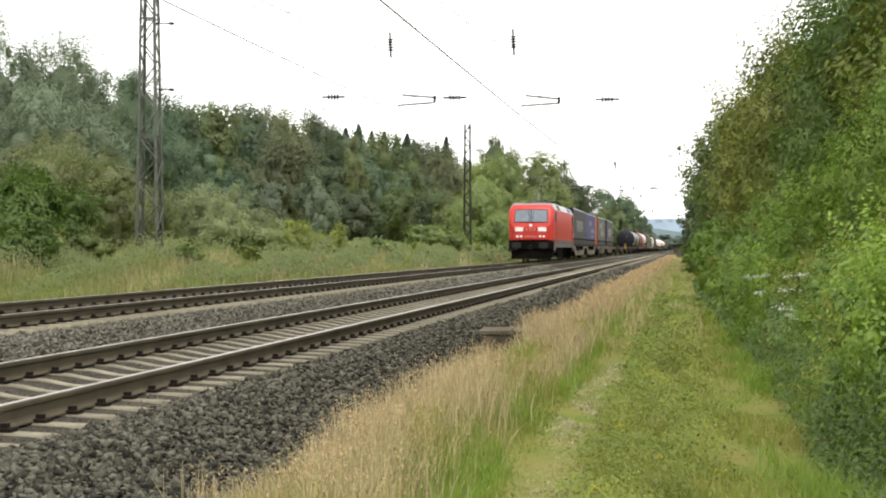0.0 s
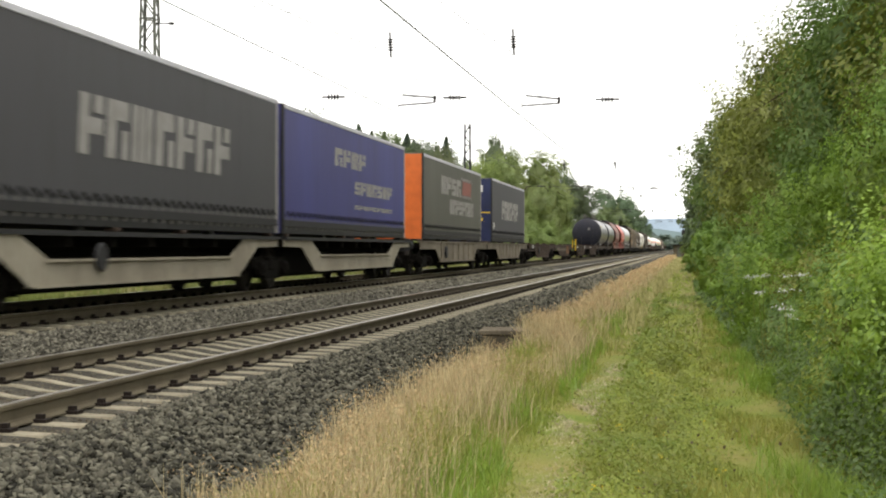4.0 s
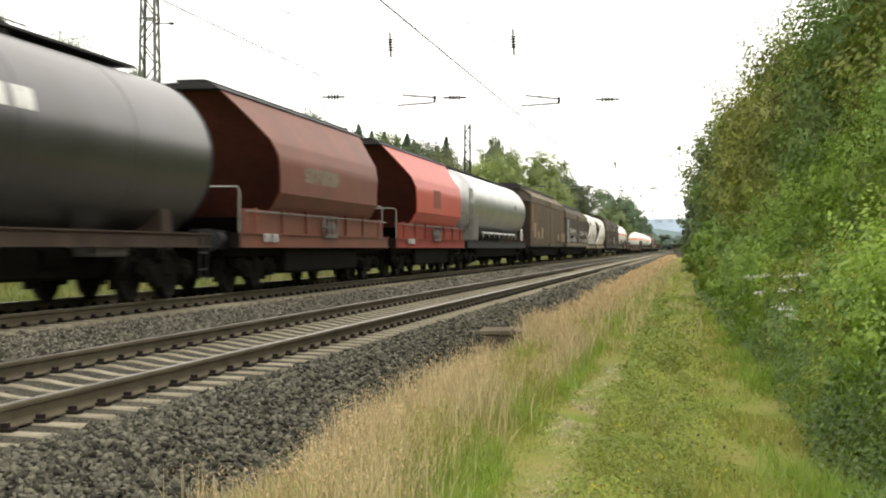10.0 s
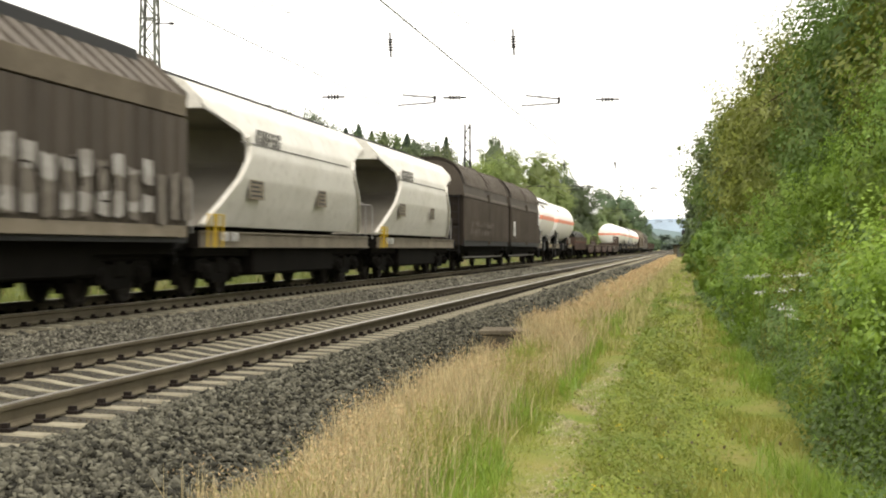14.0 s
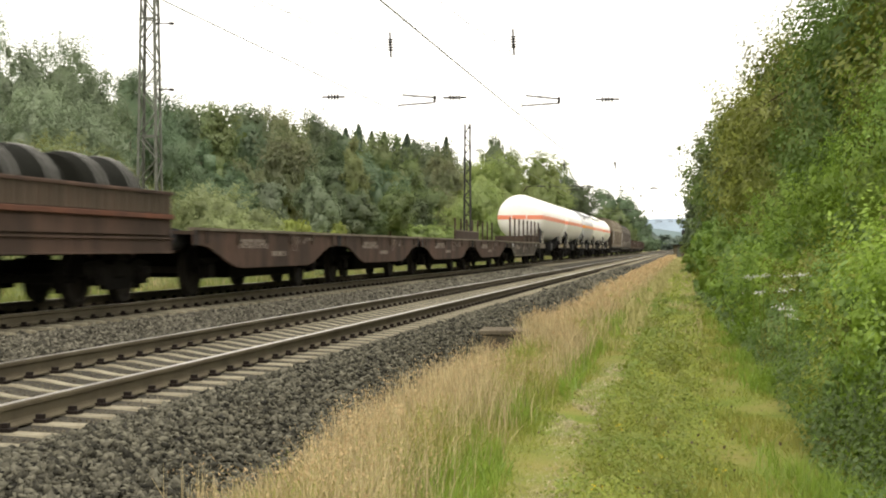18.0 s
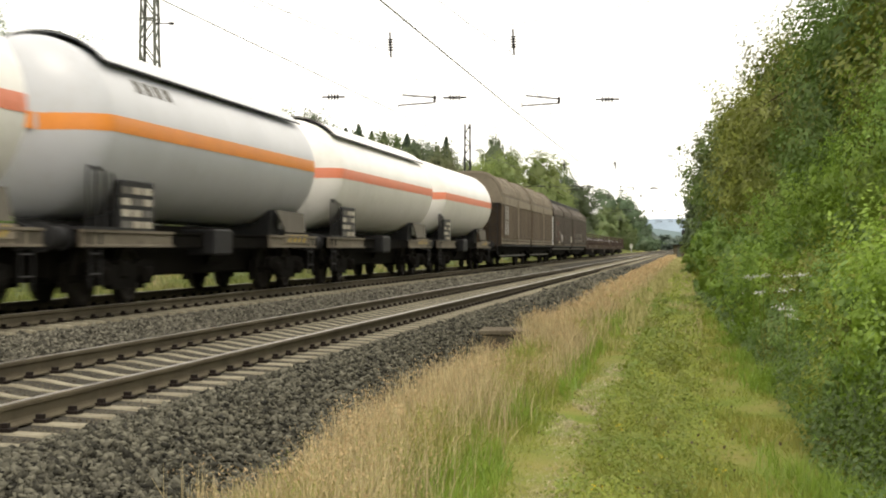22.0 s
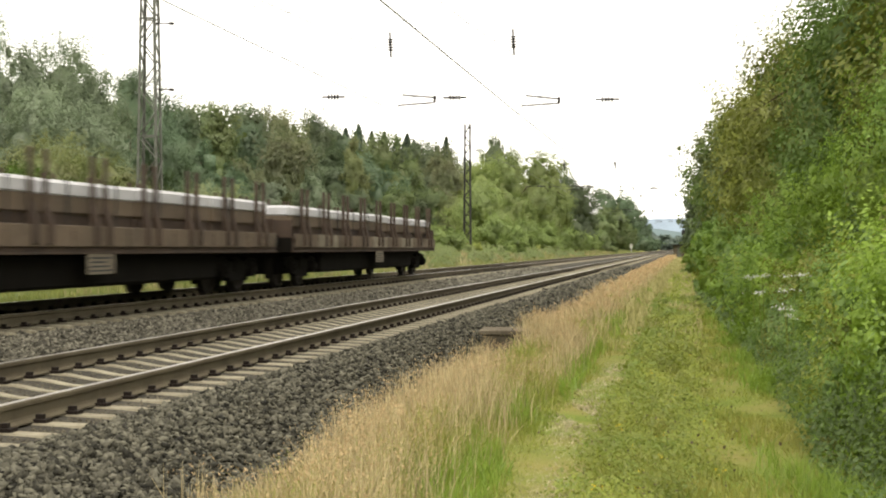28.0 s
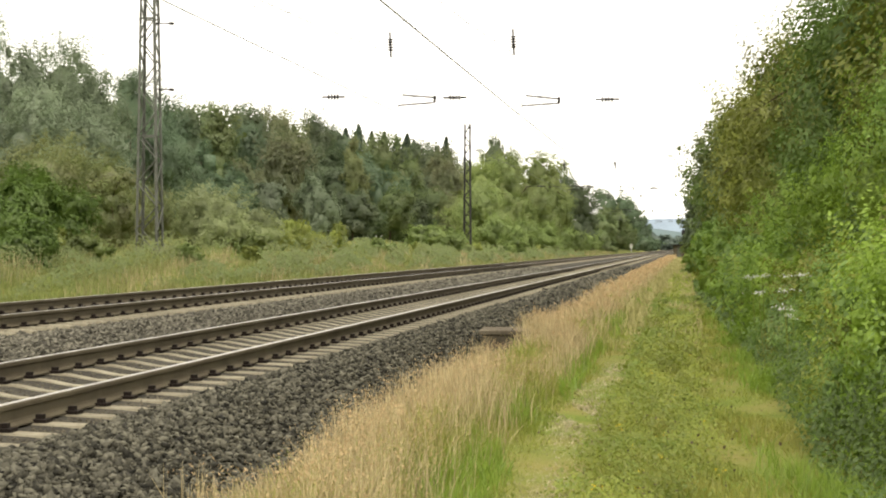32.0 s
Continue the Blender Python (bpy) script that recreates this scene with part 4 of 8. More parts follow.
def wisps(x, y, seed):
    """Uneven stands: a smooth random field between 0 and 1."""
    r = np.random.default_rng(seed)
    s = np.zeros_like(x)
    for k in range(7):
        fx, fy, ph = r.uniform(0.8, 4.5), r.uniform(0.3, 2.2), r.uniform(0, 6.28)
        s += np.sin(fx * x + fy * y + ph)
    return np.clip(0.5 + s / 7, 0, 1)


# tall dry grass along the ballast's edge
n = 62000
y = along(n, 8.0, 260, g1, 1.25)
x = -2.3 + g1.normal(0, 0.33, n) + 0.12 * np.sin(y * 0.35)
w = wisps(x, y, 3)
keep = (x > -3.0) & (x < -1.45) & (g1.random(n) < 0.25 + 0.9 * w)
x, y, w = x[keep], y[keep], w[keep]
h = g1.uniform(0.16, 0.56, len(x)) * (0.5 + 0.75 * w)
blades("dry_grass", "tall straw-coloured dry grass along the edge of the ballast", x, y, h, np.maximum(0.0035, 0.00024 * y), M_DRY, g1, 0.3)
# feathery seed heads on the dry stems
pick = g1.random(len(x)) < 0.3
n = int(pick.sum())
px_, py_, ph_ = x[pick], y[pick], h[pick]
k = 3
pos = np.repeat(np.stack([px_, py_, land_np(px_) + ph_ * 0.93], 1), k, 0) + g1.normal(0, 1, (n * k, 3)) * np.array([0.035, 0.035, 0.05])
v, f = leaves_at(pos, np.tile([0.0, -1.0, 0.2], (n * k, 1)), np.maximum(0.012, 0.0008 * pos[:, 1]), g1, 0.25, 0.8)
tagged(part("grass_plumes", array_mesh("grass_plumes", v, f), M_PLUME), "feathery reddish straw grass heads along the ballast", "grass", kind="stuff")
n = 20000
y = along(n, 8.0, 120, g1, 1.25)
x = -2.25 + g1.normal(0, 0.33, n)
keep = (x > -2.9) & (x < -1.4)
x, y = x[keep], y[keep]
blades("grass_under_dry_stems", "green grass growing between the dry stems", x, y, g1.uniform(0.1, 0.3, len(x)), np.maximum(0.004, 0.0003 * y), M_GREEN, g1, 0.4)
# bleached grass over the strip further along
n = 22000
y = along(n, 24, 230, g1, 1.15)
x = g1.uniform(-1.9, 0.35, n)
w = wisps(x * 1.3, y * 0.5, 15)
keep = g1.random(n) < np.clip((y - 22) / 22, 0, 1) * (0.25 + 0.75 * w)
x, y, w = x[keep], y[keep], w[keep]
blades("bleached_strip_grass", "bleached yellow-green grass further along the strip", x, y, (0.12 + 0.28 * w) * g1.uniform(0.6, 1.2, len(x)), np.maximum(0.008, 0.0004 * y), M_STRIP, g1, 0.35)
# meadow strip on both sides of the trodden path
n = 80000
y = along(n, 7.5, 200, g1, 1.35)
x = g1.uniform(-2.4, 1.7, n)
path = np.exp(-((x + 1.0 + 0.06 * np.sin(y * 0.5)) / 0.25) ** 2) * np.clip((30 - y) / 12, 0.35, 1)
keep = g1.random(n) > 0.97 * path
x, y, path = x[keep], y[keep], path[keep]
w = wisps(x * 1.5, y, 9)
rough = np.clip(1 - np.abs(x + 0.35) / 0.5, 0, 1)
h = (0.04 + 0.08 * w + 0.14 * rough * w + 0.24 * np.clip((-1.5 - x) / 0.6, 0, 1)) * (1 - 0.75 * path) * g1.uniform(0.6, 1.3, len(x))
blades("meadow_grass", "green meadow grass on both sides of a faint trodden path", x, y, h, np.maximum(0.005, 0.00055 * y), M_GREEN, g1, 0.6)
n = 10000
y = g1.uniform(-7.0, 7.6, n)
x = g1.uniform(-3.2, 1.8, n)
w = wisps(x * 1.5, y, 10)
blades("meadow_grass_underfoot", "short green meadow grass round the viewpoint", x, y, (0.04 + 0.1 * w) * g1.uniform(0.6, 1.3, n), np.full(n, 0.008), M_GREEN, g1, 0.6)
n = 22000
y = along(n, 8.0, 60, g1, 1.3)
x = np.where(g1.random(n) < 0.6, g1.normal(-1.75, 0.26, n), g1.normal(1.0, 0.2, n))
keep = (wisps(x * 1.2, y * 0.8, 44) > 0.45) & (np.abs(x + 1.0) > 0.27)
x, y = x[keep], y[keep]
n = len(x)
blades("lush_grass", "lush bright green grass in the damp edge of the path", x, y, g1.uniform(0.08, 0.28, n), np.maximum(0.004, 0.0004 * y), M_GREEN2, g1, 0.5)
n = 34000
y = along(n, 7.5, 60, g1, 1.3)
x = g1.normal(-1.0, 0.17, n) - 0.06 * np.sin(y * 0.5)
keep = (g1.random(n) < np.clip((32 - y) / 12, 0.15, 1)) & (wisps(x * 2, y * 1.2, 91) > 0.15)
x, y = x[keep], y[keep]
n = len(x)
blades("path_grass", "short worn dry grass on the trodden path", x, y, g1.uniform(0.015, 0.05, n), np.maximum(0.006, 0.0006 * y), M_PATH, g1, 0.9)
# low leafy weeds between path and hedge
n = 60000
y = along(n, 8.0, 90, g1, 1.4)
x = g1.normal(-0.28, 0.3, n)
w = wisps(x * 2.2, y * 1.7, 31)
keep = (w + g1.normal(0, 0.12, n) > 0.54) & (x > -0.9 + 0.4 * wisps(x * 3, y * 2.5, 77)) & (x < 0.15 + 0.5 * wisps(x * 2, y * 1.8, 78))
x, y, w = x[keep], y[keep], w[keep]
z = land_np(x) + g1.uniform(0.0, 1.0, len(x)) * (0.05 + 0.4 * (w - 0.38)) * g1.uniform(0.5, 1.5, len(x))
v, f = leaves_at(np.stack([x, y, z], 1), np.tile([0.0, -0.5, 1.0], (len(x), 1)), np.maximum(0.015, 0.0013 * y), g1, 0.5, 0.5)
tagged(part("meadow_weeds", array_mesh("meadow_weeds", v, f), L_WEED), "low leafy yellow-green weeds in the meadow strip", "weeds", kind="stuff")
n = 420
y = along(n, 8.0, 26, g1, 1.3)
x = g1.normal(-0.2, 0.45, n)
pos = np.stack([x, y, land_np(x) + g1.uniform(0.06, 0.24, n)], 1)
v, f = leaves_at(pos, np.tile([0.0, -0.6, 0.8], (n, 1)), g1.uniform(0.008, 0.016, n), g1, 0.7, 0.6)
tagged(part("withered_leaves", array_mesh("withered_leaves", v, f), M_BARK), "withered dark brown leaves in the meadow strip", "weeds", kind="stuff")
n = 28
y = along(n, 8.5, 30, g1, 1.3)
x = g1.normal(-0.3, 0.4, n)
pos = np.repeat(np.stack([x, y, land_np(x) + g1.uniform(0.12, 0.3, n)], 1), 5, 0) + g1.normal(0, 0.012, (n * 5, 3))
v, f = leaves_at(pos, np.tile([0.0, -0.5, 1.0], (n * 5, 1)), np.full(n * 5, 0.006), g1, 0.8, 0.4)
tagged(part("yellow_flowers", array_mesh("yellow_flowers", v, f), M_YPETAL), "tiny yellow meadow flowers", "flowers", kind="stuff")
# taller leafy weeds standing in clumps on the strip
k = 150
cy_ = along(k, 9.5, 48, g1, 1.2)
cx_ = g1.normal(-0.38, 0.34, k)
cx_ = np.clip(cx_, -0.72, 0.3)
per = 170
y = np.repeat(cy_, per) + g1.normal(0, 0.11, k * per)
x = np.repeat(cx_, per) + g1.normal(0, 0.1, k * per)
z = land_np(x) + g1.uniform(0.1, 1.0, k * per) * np.repeat(g1.uniform(0.14, 0.38, k), per)
for name, first, material in (("weed_clumps", 0, L_WEED), ("herb_clumps", 1, L_CLUMP)):
    pick = np.repeat(np.arange(k) % 2 == first, per)
    v, f = leaves_at(np.stack([x, y, z], 1)[pick], np.tile([0.0, -0.5, 0.9], (int(pick.sum()), 1)), np.maximum(0.016, 0.0012 * y[pick]), g1, 0.5, 0.7)
    tagged(part(name, array_mesh(name, v, f), material), "leafy yellow-green weeds in loose clumps" if first == 0 else "fresh green herbs in loose clumps beside the path", "weeds", kind="stuff")
# nettles and brambles at the hedge's foot
n = 26000
y = along(n, 8.2, 70, g1, 1.35)
x = 1.28 - 0.6 * np.clip((y - 20) / 40, 0, 1) + g1.normal(0, 0.22, n)
w = wisps(x * 2.0, y * 1.4, 63)
keep = (x > 0.95 - 0.6 * np.clip((y - 20) / 40, 0, 1)) & (w > 0.3)
x, y, w = x[keep], y[keep], w[keep]
z = land_np(x) + g1.uniform(0.0, 1.0, len(x)) * (0.12 + 1.0 * (w - 0.25)) * np.clip((x - 0.7) / 0.5, 0.5, 1.6)
v, f = leaves_at(np.stack([x, y, z], 1), np.tile([-0.4, -0.5, 0.9], (len(x), 1)), np.maximum(0.024, 0.0014 * y), g1, 0.5, 0.55)
tagged(part("hedge_foot_weeds", array_mesh("hedge_foot_weeds", v, f), L_DEEP), "leafy green nettles and brambles at the foot of the hedge", "weeds", kind="stuff")
# rough grass on the far side
n = 40000
y = along(n, 26, 420, g1, 1.2)
x = -12.3 - np.abs(g1.normal(0, 3.2, n))
w = wisps(x, y * 0.6, 5)
blades("rough_grass", "rough yellow-green grass on the far bank of the railway", x, y, (0.1 + 0.26 * w) * g1.uniform(0.5, 1.2, n), np.maximum(0.012, 0.00045 * y), M_BANK, g1, 0.35)
n = 52000
y = along(n, 26, 190, g1, 1.25)
x = -12.9 - np.abs(g1.normal(0, 3.4, n))
w = wisps(x * 1.3, y * 0.5, 52)
keep = w > 0.45
x, y, w = x[keep], y[keep], w[keep]
z = land_np(x) + g1.uniform(0.0, 1.0, len(x)) ** 0.7 * (0.1 + 1.3 * (w - 0.42))
v, f = leaves_at(np.stack([x, y, z], 1), np.tile([0.3, -0.6, 0.9], (len(x), 1)), np.maximum(0.03, 0.0011 * y), g1, 0.6, 0.4, True)
tagged(part("bank_weeds", array_mesh("bank_weeds", v, f), L_OLIVE), "leafy olive-green weeds and nettles on the far bank", "weeds", kind="stuff")
n = 30000
y = along(n, 26, 300, g1, 1.2)
x = -12.6 - np.abs(g1.normal(0, 2.6, n))
w = wisps(x, y * 0.6, 8)
keep = g1.random(n) < 0.55 * np.clip(w - 0.3, 0, 1)
x, y, w = x[keep], y[keep], w[keep]
blades("dry_bank_grass", "patches of dry straw-coloured grass on the far bank", x, y, (0.15 + 0.38 * w) * g1.uniform(0.5, 1.2, len(x)), np.maximum(0.008, 0.0003 * y), M_BANKDRY, g1, 0.35)


def stones(name, label, x, y, z, size, material, rng):
    """Crushed stones: irregular eight-sided lumps, each turned its own way."""
    n = len(x)
    base = np.array([(1, 0, 0), (0, 1, 0), (-1, 0, 0), (0, -1, 0), (0, 0, 1), (0, 0, -1)], float)
    v = base[None] * rng.uniform(0.65, 1.25, (n, 6, 1)) + rng.normal(0, 0.16, (n, 6, 3))
    ax = rng.normal(0, 1, (n, 4)) * np.array([1.0, 0.3, 0.3, 1.0])
    ax /= np.linalg.norm(ax, axis=1, keepdims=True)
    a, b, c, d = ax.T
    R = np.stack([np.stack([1 - 2 * (c * c + d * d), 2 * (b * c - a * d), 2 * (b * d + a * c)], 1), np.stack([2 * (b * c + a * d), 1 - 2 * (b * b + d * d), 2 * (c * d - a * b)], 1), np.stack([2 * (b * d - a * c), 2 * (c * d + a * b), 1 - 2 * (b * b + c * c)], 1)], 1)
    v = np.einsum("nij,nkj->nki", R, v * size[:, None, None] * np.array([1.3, 0.95, 0.62]))
    v += np.stack([x, y, z], 1)[:, None]
    tri = np.array([(0, 1, 4), (1, 2, 4), (2, 3, 4), (3, 0, 4), (1, 0, 5), (2, 1, 5), (3, 2, 5), (0, 3, 5)])
    f = (np.arange(n)[:, None, None] * 6 + tri[None]).reshape(-1, 3)
    return tagged(part(name, array_mesh(name, v.reshape(-1, 3), f), material, ballast), label, kind="stuff")


bx = np.array([-12.9, -12.5, -11.75, -11.2, -8.45, -8.1, -7.65, -7.3, -7.1, -6.98, -6.3, -6.0, -5.6, -5.3, -4.72, -4.6, -4.45, -4.1, -3.35, -2.5])
bz = np.array([-0.9, -0.62, -0.22, -0.235, -0.275, -0.3, -0.42, -0.475, -0.425, -0.412, -0.438, -0.487, -0.503, -0.478, -0.497, -0.508, -0.525, -0.56, -0.87, -0.87])
n = 56000
y = along(n, 6.0, 110, g1, 1.65)
x = -4.52 + 1.85 * g1.random(n) ** 1.1
stones("ballast_stone_near_shoulder", "loose dark grey crushed stones", x, y, np.interp(x, bx, bz) + g1.uniform(-0.02, 0.03, n), (0.015 + 0.032 * g1.random(n) ** 1.7) * np.maximum(1, y / 24), M_STONE, g1)
n = 20000
y = along(n, 13, 90, g1, 1.6)
x = g1.uniform(-9.0, -7.0, n)
stones("ballast_stone_between_tracks", "loose paler grey crushed stones", x, y, np.interp(x, bx, bz) + g1.uniform(-0.01, 0.02, n), g1.uniform(0.02, 0.045, n) * np.maximum(1, y / 30), M_STONE_B, g1)
n = 34000
y = along(n, 8, 70, g1, 1.4)
x = g1.uniform(-7.0, -4.6, n)
ph = ((y - 8.28) / 0.6) % 1.0
keep = (np.abs(ph - 0.5) < 0.25) | (np.abs(x + 5.8) > 1.28)
x, y = x[keep], y[keep]
keep = (np.abs(x + 5.05) > 0.12) & (np.abs(x + 6.55) > 0.12)
x, y = x[keep], y[keep]
stones("ballast_stone_in_the_near_track", "loose grey-brown crushed stones between sleepers", x, y, np.interp(x, bx, bz) + g1.uniform(-0.018, -0.002, len(x)), g1.uniform(0.014, 0.026, len(x)) * np.maximum(1, y / 40), M_STONE_DUSTY, g1)
n = 15000
y = along(n, 16, 80, g1, 1.5)
x = g1.uniform(-12.2, -8.6, n)
ph = ((y - 8.1) / 0.6) % 1.0
keep = (np.abs(x + 9.1) > 0.12) & (np.abs(x + 10.6) > 0.12)
x, y = x[keep], y[keep]
stones("ballast_stone_in_the_far_track", "loose grey-brown crushed stones between sleepers", x, y, np.interp(x, bx, bz) + g1.uniform(-0.01, 0.03, len(x)), g1.uniform(0.02, 0.04, len(x)) * np.maximum(1, y / 30), M_STONE_B, g1)


# ---------------------------------------------------------------- the train: shared pieces
M_RED = mat("red_engine_paint", (0.56, 0.026, 0.015), 0.4, col2=(0.5, 0.024, 0.015), scale=1.2, grime=(0.25, 0.03, 0.02), grime_amount=0.25)
M_SILL = mat("dusty_grey_sill", (0.17, 0.165, 0.155), 0.7, col2=(0.125, 0.12, 0.105), scale=1.5, grime=(0.1, 0.07, 0.05), grime_amount=0.6)
M_ROOFSILVER = mat("silver_grey_roof", (0.5, 0.5, 0.545), 0.42, 0.15, col2=(0.4, 0.4, 0.435), scale=1.2, grime=(0.2, 0.17, 0.14), grime_amount=0.4)
M_DARKGLASS = mat("dark_cab_glass", (0.03, 0.025, 0.025), 0.12)
M_VENT = mat("grey_vent_slats", (0.2, 0.205, 0.215), 0.6, col2=(0.14, 0.14, 0.145), scale=2)
# the sky's reflection is put into this glass's pale blue-grey colour
M_GLASS = mat("sky_toned_cab_glass", (0.2, 0.235, 0.28), 0.08)
M_EMBLEM = mat("pinkish_worn_emblem", (0.62, 0.3, 0.27), 0.5)
M_EMBLEMRED = mat("faded_emblem_on_red", (0.6, 0.11, 0.075), 0.5, col2=(0.5, 0.06, 0.04), scale=6)
M_RUBBER = mat("black_rubber", (0.02, 0.02, 0.02), 0.7)
# white panel with a weak glow added to make it look brighter
M_PANEL = mat("glow_boosted_panel_white", (0.8, 0.78, 0.76), 0.35, emit=(1.0, 0.93, 0.9, 0.08))
M_LAMP = mat("headlamp_lit", (0.9, 0.9, 0.88), 0.3, emit=(1.0, 0.9, 0.8, 0.15))
M_WHITE = mat("white_paint", (0.72, 0.72, 0.7), 0.5, col2=(0.62, 0.62, 0.6), scale=2, grime=(0.35, 0.32, 0.27), grime_amount=0.4)
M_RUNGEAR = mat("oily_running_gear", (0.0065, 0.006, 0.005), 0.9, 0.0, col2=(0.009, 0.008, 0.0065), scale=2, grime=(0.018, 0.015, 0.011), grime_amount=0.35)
M_WHEEL = mat("wheel_steel", (0.025, 0.021, 0.018), 0.7, 0.2)
M_DARKSTEEL = mat("dark_steel", (0.02, 0.02, 0.021), 0.65, 0.1)
M_FRAME_BROWN = mat("brown_wagon_frame", (0.066, 0.047, 0.036), 0.8, col2=(0.042, 0.032, 0.026), scale=1.5, grime=(0.085, 0.05, 0.03), grime_amount=0.5)
M_FRAME_GREY = mat("grey_beige_frame", (0.215, 0.19, 0.145), 0.75, col2=(0.14, 0.12, 0.092), scale=0.9, grime=(0.04, 0.03, 0.024), grime_amount=0.7)
M_TROUGH = mat("pale_dusty_trough", (0.3, 0.275, 0.215), 0.8, col2=(0.22, 0.195, 0.15), scale=1.0, grime=(0.09, 0.07, 0.05), grime_amount=0.6, stretch=(1, 1, 0.4))
M_GREYFLAT = mat("grey_brown_frame", (0.098, 0.084, 0.066), 0.85, col2=(0.055, 0.046, 0.037), scale=1.1, grime=(0.02, 0.016, 0.013), grime_amount=0.7, stretch=(1, 1, 0.25))
M_CHALK = mat("faded_chalk", (0.3, 0.26, 0.22), 0.9, col2=(0.17, 0.14, 0.12), scale=4)
M_SCRAWL = mat("faded_spray_paint", (0.19, 0.17, 0.145), 0.85, col2=(0.12, 0.105, 0.085), scale=5)
M_REDFADED = mat("faded_red_spray_paint", (0.13, 0.06, 0.046), 0.85, col2=(0.09, 0.054, 0.042), scale=5)
M_RUST_FLAT = mat("rusty_red_brown_frame", (0.112, 0.07, 0.053), 0.85, col2=(0.056, 0.04, 0.032), scale=1.3, grime=(0.018, 0.013, 0.011), grime_amount=0.8, stretch=(1, 1, 0.25))
M_RUST_RED = mat("rusty_red_rail", (0.16, 0.07, 0.045), 0.85, col2=(0.1, 0.05, 0.036), scale=1.2, grime=(0.03, 0.02, 0.015), grime_amount=0.6)
M_YELLOW = mat("yellow_paint", (0.62, 0.42, 0.03), 0.55)
M_FADEDYELLOW = mat("faded_yellow_lettering", (0.28, 0.23, 0.08), 0.5)
M_ORANGE = mat("orange_paint", (0.62, 0.14, 0.03), 0.5)
M_BLUEDARK = mat("dark_blue_panel", (0.018, 0.025, 0.075), 0.5, col2=(0.014, 0.018, 0.05), scale=1)
M_CURTAIN = mat("grey_curtain", (0.048, 0.047, 0.052), 0.6, col2=(0.05, 0.05, 0.055), scale=0.5, grime=(0.034, 0.032, 0.03), grime_amount=0.5, bump=0.25, bump_scale=3, stretch=(1, 1, 0.15))
M_CURTAIN_BLUE = mat("violet_blue_curtain", (0.04, 0.043, 0.19), 0.55, col2=(0.034, 0.034, 0.14), scale=0.5, bump=0.25, bump_scale=3, stretch=(1, 1, 0.15))
M_CURTAIN_OLIVE = mat("grey_olive_curtain", (0.08, 0.08, 0.062), 0.6, col2=(0.065, 0.065, 0.05), scale=0.5, bump=0.25, bump_scale=3, stretch=(1, 1, 0.15))
M_PALE = mat("pale_lettering", (0.28, 0.27, 0.255), 0.6, col2=(0.22, 0.21, 0.195), scale=3)
M_PINK = mat("faded_red_print", (0.24, 0.075, 0.055), 0.6)
M_TANKGREY = mat("dull_grey_tank", (0.088, 0.084, 0.092), 0.28, 0.55, col2=(0.066, 0.064, 0.064), scale=0.8, grime=(0.06, 0.052, 0.035), grime_amount=0.5, stretch=(1, 1, 1))
M_TANKEND = mat("blue_black_tank_end", (0.009, 0.0095, 0.02), 0.55, col2=(0.007, 0.007, 0.013), scale=1, grime=(0.03, 0.03, 0.034), grime_amount=0.3)
M_HOPBROWN = mat("red_brown_hopper", (0.185, 0.062, 0.04), 0.55, col2=(0.145, 0.054, 0.036), scale=0.8, grime=(0.10, 0.05, 0.035), grime_amount=0.5)
M_HOPRED = mat("bright_red_hopper", (0.48, 0.07, 0.045), 0.45, col2=(0.42, 0.068, 0.048), scale=0.8, grime=(0.3, 0.07, 0.05), grime_amount=0.3)
# hopper paint darkened to stand in for shade in the end recesses
M_HOPEND = mat("shade_dark_red_brown_end", (0.1, 0.032, 0.023), 0.8, col2=(0.07, 0.026, 0.02), scale=0.8, grime=(0.03, 0.018, 0.015), grime_amount=0.6)
M_HOPDULL = mat("dirty_red_hopper_frame", (0.27, 0.055, 0.04), 0.7, col2=(0.2, 0.048, 0.036), scale=0.8, grime=(0.1, 0.04, 0.03), grime_amount=0.6)
M_SILVER = mat("bare_aluminium", (0.52, 0.52, 0.52), 0.3, 0.8, col2=(0.42, 0.42, 0.42), scale=0.7, grime=(0.22, 0.21, 0.2), grime_amount=0.35)
# van wall colours, darkened to pass for shaded valleys between the ribs
M_VANBROWN = mat("weathered_brown_van", (0.045, 0.034, 0.024), 0.75, col2=(0.032, 0.024, 0.017), scale=0.5, grime=(0.09, 0.07, 0.046), grime_amount=0.35, stretch=(1, 1, 0.3))
M_VANDARK = mat("dark_brown_van", (0.032, 0.024, 0.019), 0.75, col2=(0.022, 0.017, 0.013), scale=0.5, grime=(0.06, 0.05, 0.04), grime_amount=0.35, stretch=(1, 1, 0.3))
M_VANROOF = mat("dusty_brown_roof", (0.19, 0.163, 0.124), 0.7, col2=(0.145, 0.123, 0.094), scale=0.7, grime=(0.065, 0.052, 0.04), grime_amount=0.5)
M_VANROOF2 = mat("brown_arched_roof", (0.075, 0.063, 0.05), 0.7, col2=(0.055, 0.046, 0.038), scale=0.7, grime=(0.045, 0.038, 0.032), grime_amount=0.5)
# rib crests: lighter copies of wall and roof paint, as if lit
M_RIBBROWN = mat("lit_brown_ribs", (0.122, 0.096, 0.068), 0.75, col2=(0.085, 0.066, 0.047), scale=0.8, grime=(0.2, 0.165, 0.12), grime_amount=0.4, stretch=(1, 1, 0.3))
